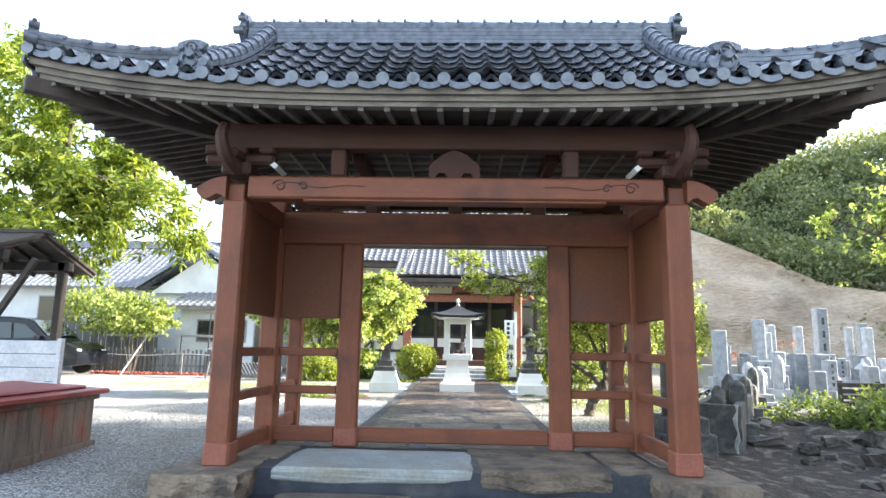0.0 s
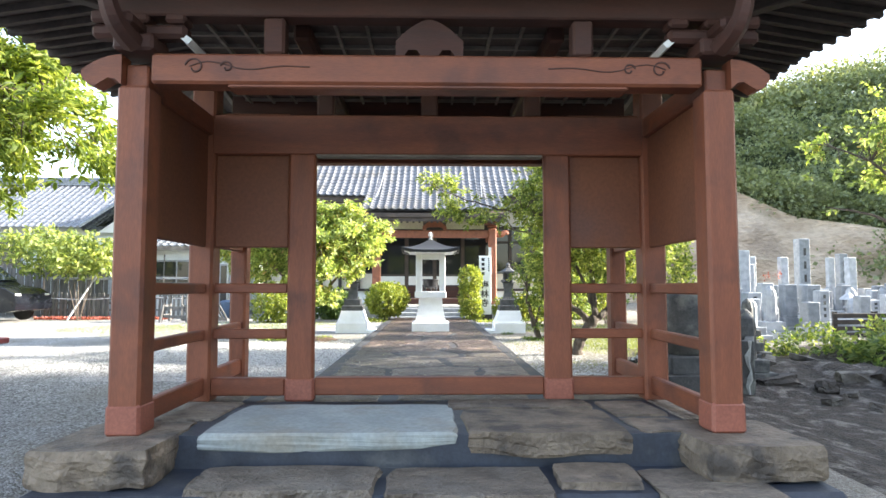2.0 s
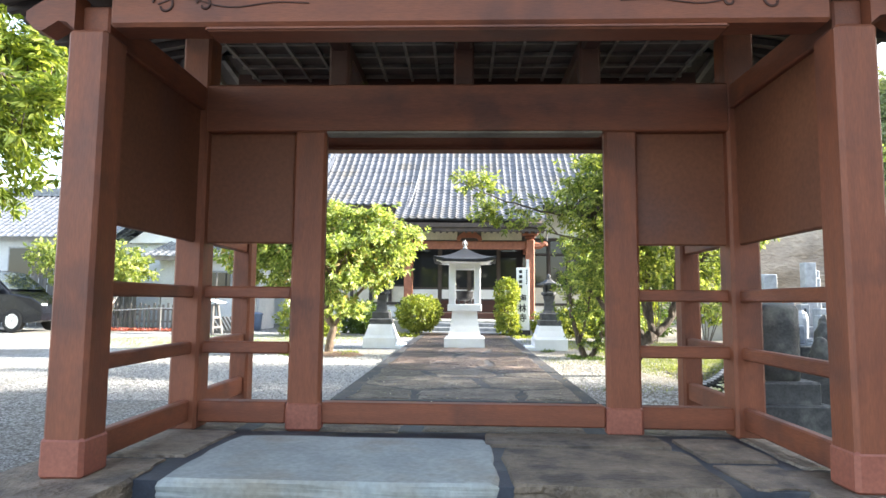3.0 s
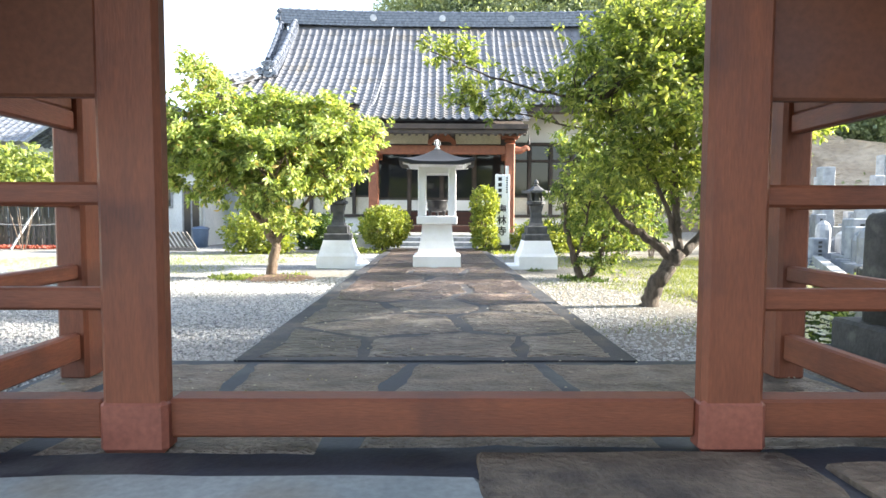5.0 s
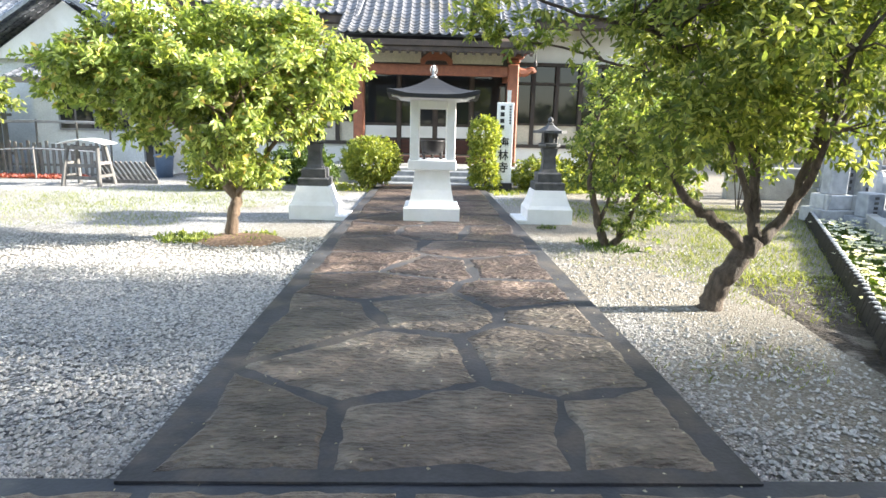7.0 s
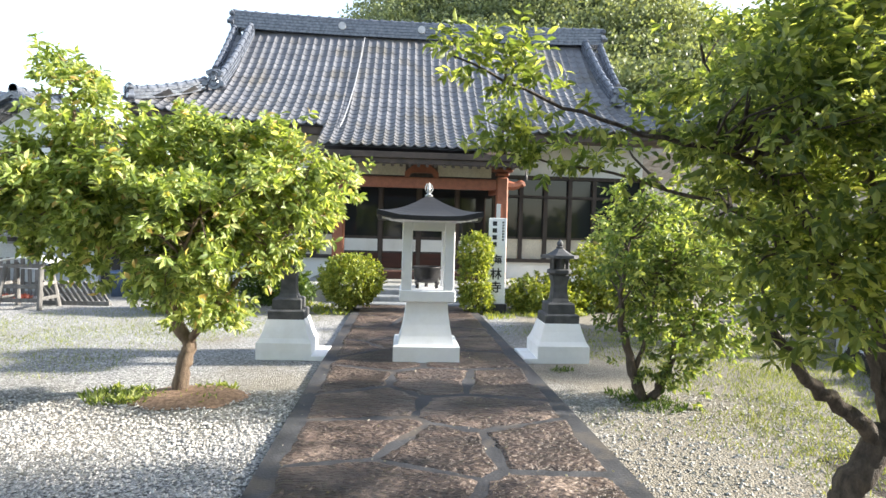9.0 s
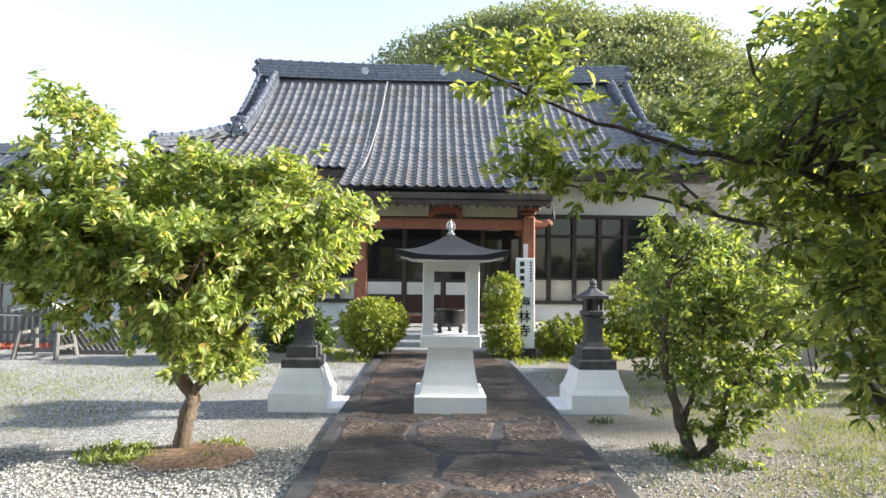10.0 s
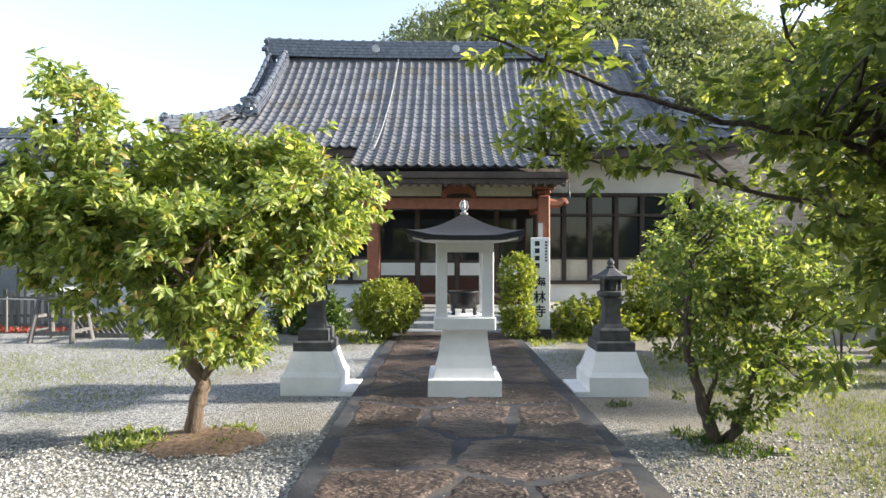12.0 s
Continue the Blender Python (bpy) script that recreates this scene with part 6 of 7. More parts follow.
lay(-2.0)
hx, hy = np.linspace(-40, 120, 81), np.linspace(-60, 120, 90)
HXX, HYY = np.meshgrid(hx, hy)
HZZ = np.array([[hill_z(a, b) for a in hx] for b in hy])
hill = empty("hill", (30, 60, 1.0), "steep wooded hill behind the hall and graves", "hill", kind="structure")
grid_mesh("hillside", HXX, HYY, HZZ, hill_m, hill)
rng = np.random.default_rng(77)
PP, SZ = [], []
for _ in range(2600):
    x, y = rng.uniform(-14, 70), rng.uniform(30, 76)
    z = hill_z(x, y)
    if z < 2.0:
        continue
    R = rng.uniform(1.6, 3.4)
    n = 210
    u = rng.normal(size=(n, 3))
    u /= np.linalg.norm(u, axis=1, keepdims=True)
    u[:, 2] = np.abs(u[:, 2]) * 0.8 - 0.1
    PP.append(np.array([x, y, z + R * 0.5]) + u * R * rng.uniform(0.75, 1.05, (n, 1)) * np.array([1, 1, 0.9]))
    SZ.append(u + rng.normal(size=(n, 3)) * 0.6)
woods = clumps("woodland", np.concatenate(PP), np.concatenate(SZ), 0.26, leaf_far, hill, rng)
tagged(woods, "dense green woodland crowns", kind="stuff")
lay(-1.5)
# cliff: a curved wall of bare earth in front of the hill
CLIFF_U, CLIFF_H = (0, 0.14, 0.24, 0.4, 0.7, 1), (9.5, 11.6, 9.8, 6.9, 4.6, 3.5)
CU = np.linspace(0, 1, 60)
CV = np.linspace(0, 1, 22)
cx_, cy_, cz_ = [], [], []
for v in CV:
    rx_, ry_, rz_ = [], [], []
    for u in CU:
        x = 11.5 + 34 * u
        y = 41 - 13 * u ** 1.3
        top = float(np.interp(u, CLIFF_U, CLIFF_H))
        k = 0.9 * noise.noise(Vector((x * 0.22, v * 4, 3))) + 0.35 * noise.noise(Vector((x * 0.9, v * 11, 9)))
        rx_.append(x + 0.4 * k)
        ry_.append(y + v * 2.8 + k)
        rz_.append(0.9 + v * top)
    cx_.append(rx_), cy_.append(ry_), cz_.append(rz_)
cliff = grid_mesh("cliff", np.array(cx_), np.array(cy_), np.array(cz_), cliff_m)
tagged(cliff, "bare brown earth cliff face above the graves", "cliff", kind="structure")
PP, DD = [], []
for u in np.linspace(0, 1, 260):
    x = 11.5 + 34 * u
    y = 41 - 13 * u ** 1.3 + 3.4
    top = 0.9 + float(np.interp(u, CLIFF_U, CLIFF_H))
    n = 260
    c = np.array([x, y + rng.uniform(0, 5), top + rng.uniform(-0.2, 2.6)])
    w = rng.normal(size=(n, 3))
    w /= np.linalg.norm(w, axis=1, keepdims=True)
    PP.append(c + w * rng.uniform(0.5, 1.5))
    DD.append(w + rng.normal(size=(n, 3)) * 0.5)
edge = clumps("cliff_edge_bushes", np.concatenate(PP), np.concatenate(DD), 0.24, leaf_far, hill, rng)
tagged(edge, "bushes along the cliff top", kind="stuff")

lay()

# ---- signboard beside the steps ----
SX, SY = 2.08, 20.25
SZ0 = gz(SX, SY)
sign = empty("signboard", (SX, SY, SZ0), "tall white signboard with black brush lettering", "sign")
b = B()
box(b, (SX, SY, SZ0 + 1.17), (0.40, 0.05, 1.95), bev=0.008)
part("board", b, sign_white, sign)
b = B()
box(b, (SX, SY + 0.04, SZ0 + 0.10), (0.44, 0.30, 0.22), bev=0.01)
part("foot", b, iron, sign)


def lettering(text, x, y, z, size, par):
    cu = bpy.data.curves.new("lettering", "FONT")
    cu.body, cu.size, cu.extrude, cu.align_x, cu.align_y = text, size, 0.002, "CENTER", "CENTER"
    cu.offset = 0.006
    tmp = bpy.data.objects.new("lettering", cu)
    scene.collection.objects.link(tmp)
    bpy.context.view_layer.update()
    me = bpy.data.meshes.new_from_object(tmp.evaluated_get(bpy.context.evaluated_depsgraph_get()))
    bpy.data.objects.remove(tmp)
    me.materials.clear()
    ob = link_mesh("lettering", me, ink, par, "black character", True)
    ob.matrix_basis = Matrix.Translation(view_fit[0] @ Vector((x, y, z)) - world_of(par)) @ Matrix.Rotation(math.pi / 2, 4, "X")


for k, ch in enumerate(("梅", "林", "寺")):
    lettering(ch, SX - 0.02, SY - 0.03, SZ0 + 1.17 - 0.30 * k, 0.29, sign)
for k in range(4):
    b = B()
    box(b, (SX - 0.07, SY - 0.027, SZ0 + 2.02 - 0.155 * k), (0.10, 0.004, 0.10))
    part("text_bar", b, ink, sign)
for k in range(7):
    b = B()
    box(b, (SX + 0.12, SY - 0.027, SZ0 + 2.05 - 0.065 * k), (0.045, 0.004, 0.04))
    part("text_bar", b, ink, sign)

# ---- soil ring and weeds ----
QX0, QX1 = -1.06, 1.71
zL = gz(-2.36, 13.6)
b = B()
rs2 = random.Random(8)
for k, (r, h) in enumerate(((1.0, -0.012), (0.7, 0.03), (0.3, 0.05))):
    for i in range(20):
        a = 2 * math.pi * i / 20
        q = r * (1 + 0.16 * noise.noise(Vector((math.cos(a) * 2, math.sin(a) * 2, k))))
        b.verts.new((-2.22 + q * 0.62 * math.cos(a), 13.5 + q * 0.45 * math.sin(a), gz(0, 13.5 + q * 0.45 * math.sin(a)) + h + 0.012))
b.verts.ensure_lookup_table()
for k in range(2):
    for i in range(20):
        b.faces.new((b.verts[k * 20 + i], b.verts[k * 20 + (i + 1) % 20], b.verts[k * 20 + 20 + (i + 1) % 20], b.verts[k * 20 + 20 + i]))
b.faces.new([b.verts[40 + i] for i in range(20)])
tagged(part("soil_mound", b, soil_m, smooth=True), "reddish-brown leaf litter mound round the plum tree", "soil")


def tufts(name, label, spots, n, size, m, seed, spread=1.0, up=1.0, wide=0.10, cat="grass"):
    """Blades round the spots (x, y, radius)."""
    rng = np.random.default_rng(seed)
    w = np.array([s[2] ** 2 for s in spots])
    k = rng.choice(len(spots), n, p=w / w.sum())
    c = np.array(spots)[k]
    a, r = rng.uniform(0, 2 * math.pi, n), c[:, 2] * np.sqrt(rng.uniform(0, 1, n))
    X, Y = c[:, 0] + r * np.cos(a), c[:, 1] + r * np.sin(a)
    ok = ~((X > QX0 - 0.02) & (X < QX1 + 0.02) & (Y < 20.9))
    X, Y = X[ok], Y[ok]
    P = np.stack([X, Y, np.array([gz(x, y) for x, y in zip(X, Y)]) - 0.005], 1)
    D = rng.normal(size=P.shape) * spread * 0.5
    D[:, 2] = up
    return tagged(leaves(name, P, D, size, m, None, rng, wide), label, cat, kind="stuff")


tufts("grass", "thin yellow-green grass on the gravel", [(4.0, 11.2, 1.0), (4.6, 12.4, 1.3), (5.2, 13.6, 1.3), (3.6, 12.3, 0.9), (4.2, 14.4, 1.2), (5.8, 15.2, 1.4), (3.6, 16.0, 1.0), (4.8, 17.0, 1.3), (6.4, 16.8, 1.2), (3.0, 17.5, 0.8)], 15000, 0.065, grass_m, 61)
tufts("yard_grass", "sparse dry grass in the gravel yard", [(-4.5, 16.5, 1.6), (-6.2, 15.5, 1.5), (-3.4, 17.6, 1.2), (-5.8, 18.0, 1.8), (-2.6, 18.8, 1.0), (-7.8, 16.8, 1.6), (-4.2, 14.8, 0.7), (2.3, 12.6, 0.5), (2.2, 17.8, 0.6), (-1.9, 16.9, 0.4), (1.9, 9.3, 0.25), (2.6, 9.5, 0.4)], 9000, 0.055, grass_m, 62)
tufts("weeds", "green weeds at the foot of the plum tree", [(-2.95, 13.5, 0.34), (-2.70, 13.40, 0.22), (-2.05, 13.7, 0.24), (-2.35, 13.45, 0.15), (-2.0, 13.35, 0.12)], 700, 0.085, leaf_cherry, 63, 1.2, 0.9, 0.3, "weeds")
tufts("weeds", "green weeds beside the white lantern base", [(2.05, 14.78, 0.12), (2.2, 14.8, 0.1), (2.7, 13.3, 0.35), (2.55, 13.6, 0.25)], 520, 0.07, leaf_dark, 64, 1.0, 0.9, 0.25, "weeds")
tufts("weeds", "green weeds along the steps and shrubs", [(-1.4, 20.0, 0.6), (1.9, 19.6, 0.5), (2.9, 20.0, 0.5), (-2.2, 20.6, 0.6), (3.8, 20.3, 0.5)], 1200, 0.11, leaf_shrub, 65, 1.0, 0.9, 0.25, "weeds")

# fallen leaves and grit on the path and the steps
rng = np.random.default_rng(41)
n = 520
lay(None)
P = np.stack([rng.uniform(PX0 + 0.05, PX1 - 0.05, n), rng.uniform(PY0, 17.5, n), np.full(n, PATH_Z + 0.014)], 1)
P[:120, 0], P[:120, 1] = rng.uniform(-2.2, 2.6, 120), rng.uniform(7.4, 8.5, 120)
D = rng.normal(size=(n, 3))
D[:, 2] = 0.12
tagged(leaves("fallen_leaves", P, D, 0.022, pale_leaf, None, rng, 0.6), "tiny pale fallen leaves scattered on the flagstones", "leaves", kind="stuff")
lay()
# loose pebbles near the path
rng = np.random.default_rng(99)
N = 26000
X = np.concatenate([rng.uniform(-5.2, QX0 - 0.01, N * 3 // 4), rng.uniform(QX1 + 0.01, 4.6, N - N * 3 // 4)])
Y = 8.14 + 5.6 * rng.uniform(0, 1, N) ** 1.5
S = rng.uniform(0.007, 0.019, N)
Z = np.array([gz(x, y) for x, y in zip(X, Y)])
V0 = np.array([[1, 0, 0], [0, 1, 0], [-1, 0, 0], [0, -1, 0], [0, 0, 0.7], [0, 0, -0.5]], float)
ang = rng.uniform(0, 6.28, N)
ca, sa = np.cos(ang), np.sin(ang)
sx_ = rng.uniform(0.7, 1.4, N)
vx = V0[None, :, 0] * sx_[:, None] + rng.normal(0, 0.18, (N, 6))
vy = V0[None, :, 1] + rng.normal(0, 0.18, (N, 6))
vz = V0[None, :, 2] + rng.normal(0, 0.12, (N, 6))
V = np.stack([X[:, None] + S[:, None] * (vx * ca[:, None] - vy * sa[:, None]), Y[:, None] + S[:, None] * (vx * sa[:, None] + vy * ca[:, None]), Z[:, None] + S[:, None] * (0.35 + vz)], 2).reshape(-1, 3)
F = (np.array([[0, 1, 4], [1, 2, 4], [2, 3, 4], [3, 0, 4], [1, 0, 5], [2, 1, 5], [3, 2, 5], [0, 3, 5]])[None] + (np.arange(N) * 6)[:, None, None]).reshape(-1, 3)
me = bpy.data.meshes.new("pebbles")
me.from_pydata(V.tolist(), [], F.tolist())
tagged(link_mesh("pebbles", me, pebble_m), "loose pale grey pebbles on the yard", "gravel", kind="stuff")

# ---- planted strip with log edging towards the graves ----
A, C = Vector((3.0, 8.58, 0)), Vector((7.5, 16.7, 0))
dirv = (C - A).normalized()
nrm = Vector((dirv.y, -dirv.x, 0))
strip = empty("log_edging", (A.x, A.y, gz(A.x, A.y)), "row of short dark log edging pieces with pale tops", "edging")
n = 100
for i in range(n):
    p = A + dirv * (i * 0.094)
    z = gz(p.x, p.y)
    b = B()
    hgt = 0.19 + 0.02 * math.sin(i * 2.1)
    tiltv = nrm * 0.05
    cyl(b, p + Vector((0, 0, z - 0.05)) - tiltv, p + Vector((0, 0, z + hgt)), 0.042, 0.040, 8)
    lg = part("log", b, iron, strip)
    b = B()
    cyl(b, p + Vector((0, 0, z + hgt)), p + Vector((0, 0, z + hgt + 0.014)), 0.030, 0.026, 8)
    part("log_top", b, granite, lg, "pale log top")
b = B()
box(b, (A + C) / 2 + nrm * 0.82 + Vector((0, 0, gz(5.5, 13) + 0.10)), (0.16, (C - A).length, 0.36), Matrix(((nrm.x, dirv.x, 0), (nrm.y, dirv.y, 0), (0, 0, 1))), bev=0.01)
tagged(part("kerb", b, concrete), "grey concrete kerb behind the flower strip", "kerb", kind="structure")
spots = [tuple((A + dirv * t + nrm * 0.38).to_2d()) + (0.34,) for t in np.arange(0.2, 10, 0.3)]
tufts("strip_plants", "low green leafy plants in the flower strip", spots, 4200, 0.10, leaf_dark, 66, 1.3, 0.8, 0.4, "plants")
rng = np.random.default_rng(5)
P, D = [], []
for x, y, r in spots:
    m_ = 16
    c = np.stack([x + rng.uniform(-r, r, m_), y + rng.uniform(-r, r, m_)], 1)
    for q in c:
        for k in range(5):
            a = k * 1.2566
            P.append((q[0], q[1], gz(q[0], q[1]) + 0.12 + 0.03 * math.sin(q[0] * 31)))
            D.append((math.cos(a), math.sin(a), 0.4))
tagged(leaves("white_flowers", np.array(P), np.array(D), 0.045, petal_w, None, rng, 0.7), "small white flowers along the strip", "flowers", kind="stuff")

# ---- stone trough, stele and rocks beside the gate ----
tr = empty("stone_trough", (4.1, 8.4, gz(4.0, 8.3)), "dark stone planter trough with pale drip stains", "trough")
z0 = gz(3.8, 8.2) - 0.12
FRONT = Vector((4.22, 7.90, 0))
turn = Matrix(((nrm.x, dirv.x, 0), (nrm.y, dirv.y, 0), (0, 0, 1)))
for a0, a1, b0, b1 in ((-0.60, 0, 0, 0.11), (-0.60, 0, 2.49, 2.6), (-0.60, -0.49, 0.115, 2.485), (-0.11, 0, 0.115, 1.28), (-0.11, 0, 1.29, 2.485)):
    b = B()
    box(b, FRONT + nrm * (a0 + a1) / 2 + dirv * (b0 + b1) / 2 + Vector((0, 0, z0 + 0.36)), (a1 - a0, b1 - b0, 0.74), turn, bev=0.012)
    part("side_slab", b, granite_k, tr)
b = B()
box(b, FRONT - nrm * 0.30 + dirv * 1.3 + Vector((0, 0, z0 + 0.30)), (0.37, 2.34, 0.5), turn)
part("fill", b, bank_m, tr, "dark soil fill")
b = B()
pts = [FRONT - nrm * (0.06 + 0.02 * math.sin(k * 1.7)) - dirv * 0.004 + Vector((0, 0, z0 + 0.10 + 0.09 * k)) for k in range(8)]
tube(b, pts, [0.012 + 0.012 * (k % 3) for k in range(8)], 5)
part("stain", b, concrete, tr, "pale drip stain")
rk = random.Random(3)
for x, y, w, h in ((4.10, 8.28, 0.20, 0.50), (4.22, 8.55, 0.17, 0.34), (4.32, 8.78, 0.18, 0.32), (4.60, 9.10, 0.22, 0.62)):
    b = B()
    lathe(b, (x, y, z0 + 0.48), [(w * 0.50, 0), (w * 0.55, h * 0.3), (w * 0.45, h * 0.6), (w * 0.42, h * 0.8), (w * 0.2, h * 0.97), (0.02, h)], 12)
    for v in b.verts:
        v.co += noise.noise_vector(v.co * 5) * 0.035
    tagged(part("standing_stone", b, granite_k, smooth=True), "small worn standing stone set in the trough", "stone")
st = empty("memorial_stele", (3.38, 7.84, gz(3.38, 7.84)), "dark rounded memorial stone on a square base", "stele")
z1 = gz(3.38, 7.84) - 0.1
b = B()
box(b, (3.38, 7.84, z1 + 0.16), (0.72, 0.66, 0.34), bev=0.02)
part("base", b, granite_k, st)
b = B()
box(b, (3.38, 7.84, z1 + 0.42), (0.58, 0.54, 0.22), bev=0.02)
part("base", b, granite_k, st)
b = B()
lathe(b, (3.38, 7.84, z1 + 0.53), [(0.215, 0), (0.225, 0.3), (0.22, 0.66), (0.20, 0.70), (0.08, 0.73)], 22)
part("shaft", b, granite_k, st, smooth=True)


def bank(u, v):
    x = 3.3 + 9.8 * u
    y = 1.5 + 10.5 * v
    h = 0.03 + 0.95 * min(1, max(0, (u - 0.30) * 2.0)) * (0.75 + 0.5 * v) + (0.24 * noise.noise(Vector((x * 0.9, y * 0.9, 2))) + 0.10 * noise.noise(Vector((x * 3.1, y * 3.1, 5)))) * min(1, u * 3)
    return x, y, gz(x, y) - 0.03 * (u <= 0) + max(0.02, h) * min(1, (1 - v) * 5)


U, W = np.meshgrid(np.linspace(0, 1, 80), np.linspace(0, 1, 80))
bp = np.array([[bank(u, v) for u, v in zip(r, s)] for r, s in zip(U, W)])
bk = grid_mesh("earth_bank", bp[..., 0], bp[..., 1], bp[..., 2], bank_m)
tagged(bk, "dark earth bank with stones beside the gate", "bank", kind="structure")
for i in range(34):
    u, v = rk.uniform(0.10, 0.36), rk.uniform(0.30, 0.80)
    s = rk.choice((0.12, 0.16, 0.2, 0.26, 0.34)) * (1.3 if u > 0.22 else 0.8)
    x, y, z = bank(u, v)
    b = B()
    rough_stone(b, (x, y, z + s * 0.06), (s * rk.uniform(1.0, 1.6), s, s * rk.uniform(0.5, 0.8)), rk, 4, s * 0.42)
    bmesh.ops.rotate(b, verts=b.verts[:], cent=(x, y, z), matrix=Euler((rk.uniform(-0.3, 0.3), rk.uniform(-0.3, 0.3), rk.uniform(0, 6))).to_matrix())
    tagged(part("rock", b, rock_m), "dark angular rock lying on the earth bank", "rock", "rocks on the bank")


def on_bank(name, label, lst, count, size, m, seed, zc=0.25, reach=0.22):
    rng = np.random.default_rng(seed)
    bl = []
    for u, v, r in lst:
        x, y, z = bank(u, v)
        bl.append(((x, y, z + zc * r * 0.4), (r * 0.85, r * 0.7, r * 0.38)))
    P, D, *_ = sprays(bl, count, 8, reach, rng, 0.3, 0.0)
    return tagged(leaves(name, P, D, size, m, None, rng, 0.5), label, "plants", kind="stuff")


on_bank("bank_plants", "leafy green weeds growing on the bank", [(0.24, 0.90, 0.45), (0.34, 0.86, 0.6), (0.46, 0.82, 0.6), (0.40, 0.66, 0.55), (0.55, 0.72, 0.6), (0.20, 0.93, 0.3), (0.62, 0.9, 0.7), (0.5, 0.5, 0.5), (0.44, 0.36, 0.45)], 900, 0.09, leaf_small, 71)
on_bank("bank_plants", "dark green weeds growing on the bank", [(0.38, 0.76, 0.5), (0.50, 0.62, 0.5), (0.34, 0.50, 0.35), (0.58, 0.58, 0.6), (0.07, 0.72, 0.22)], 800, 0.11, leaf_small, 72)

# ---- graves ----


def grave(x, y, z, h, w, m, style=0, rot=0.0):
    g = empty("gravestone", (x, y, z), ("light granite family gravestone on stepped bases", "polished grey granite gravestone on stepped bases", "small worn stone grave marker with a rounded top")[style], "gravestone", "graves below the cliff")
    bh = min(0.5, h * 0.35)
    for k, (ww, hh) in enumerate(((w * 2.3, bh * 0.5), (w * 1.65, bh * 0.5))):
        q = B()
        box(q, (x, y, z + bh * 0.5 * k + hh / 2), (ww, ww * 0.9, hh), bev=0.012)
        part("base", q, m, g)
    q = B()
    if style == 2:
        lathe(q, (x, y, z + bh), [(w * 0.48, 0), (w * 0.5, (h - bh) * 0.7), (w * 0.4, (h - bh) * 0.88), (w * 0.12, h - bh)], 10)
    else:
        box(q, (x, y, z + bh + (h - bh) / 2), (w, w * 0.9, h - bh), bev=0.02)
    part("shaft", q, m, g)
    if style == 0:
        for s in (-1, 1):
            q = B()
            cyl(q, (x + s * w * 0.8, y - w * 0.75, z + bh * 0.5), (x + s * w * 0.8, y - w * 0.75, z + bh * 0.5 + 0.26), 0.055, 0.06, 10)
            part("flower_vase", q, m, g)
    if style == 1:
        for k in range(4):
            q = B()
            box(q, (x, y - w * 0.46, z + bh + (h - bh) * (0.8 - 0.2 * k)), (w * 0.22, 0.006, (h - bh) * 0.11))
            part("engraved_mark", q, granite_k, g, "dark engraved mark")
    return g


gr = random.Random(12)
GZ = 0.76
for x, y, top, w, s in ((9.3, 17.6, 3.30, 0.40, 0), (10.1, 18.7, 2.95, 0.30, 0), (10.35, 17.4, 3.1, 0.30, 0), (12.7, 20.2, 3.85, 0.50, 1), (13.3, 19.7, 3.2, 0.28, 0), (13.1, 18.5, 3.15, 0.34, 0),
                       (15.3, 18.1, 3.3, 0.46, 1), (16.2, 19.2, 3.3, 0.4, 1), (7.4, 15.9, 2.9, 0.42, 0), (8.2, 17.4, 2.5, 0.34, 1), (11.4, 21.0, 3.3, 0.36, 0), (14.6, 21.0, 3.4, 0.4, 1)):
    grave(x, y, GZ - 0.2, top - 0.59 - GZ + 0.2, w * 0.74, granite if s == 0 else granite_d, s)
for i in range(170):
    x, y = 7.6 + 9.5 * gr.random(), 13.2 + 8.0 * gr.random()
    if (y - 13) < (x - 7) * 0.15 or x < 4.9 + (y - 12) * 0.62:
        continue
    s = gr.choice((0, 0, 1, 1, 2))
    grave(x, y, gz(x, y) - 0.02, gr.uniform(0.5, 1.25), gr.uniform(0.2, 0.34), gr.choice((granite, granite_d, granite_d)), s)
for i in range(9):
    p = A + dirv * (0.9 + i * 1.0) + nrm * (1.25 + 0.12 * gr.random())
    grave(p.x, p.y, gz(p.x, p.y) - 0.02, gr.uniform(0.55, 0.95), gr.uniform(0.2, 0.28), gr.choice((granite_d, granite_k, granite)), 2)


def small_lantern(x, y, z, k=1.0):
    g = empty("grave_lantern", (x, y, z), "small pale granite lantern among the graves", "lantern", "lanterns among the graves")
    for nm, prof, nn in (("base", [(0.17, 0), (0.17, 0.12), (0.12, 0.16)], 6), ("shaft", [(0.07, 0.16), (0.065, 0.5), (0.08, 0.55)], 10), ("fire_box", [(0.14, 0.55), (0.14, 0.6), (0.10, 0.62), (0.10, 0.78)], 6), ("roof", [(0.24, 0.78), (0.22, 0.82), (0.06, 0.95), (0.03, 1.08)], 6)):
        q = B()
        lathe(q, (x, y, z), [(r * k, h * k) for r, h in prof], nn)
        part(nm, q, granite, g)


for x, y in ((11.5, 16.4), (12.3, 15.6), (14.4, 17.0), (13.6, 15.9)):
    small_lantern(x, y, gz(x, y))
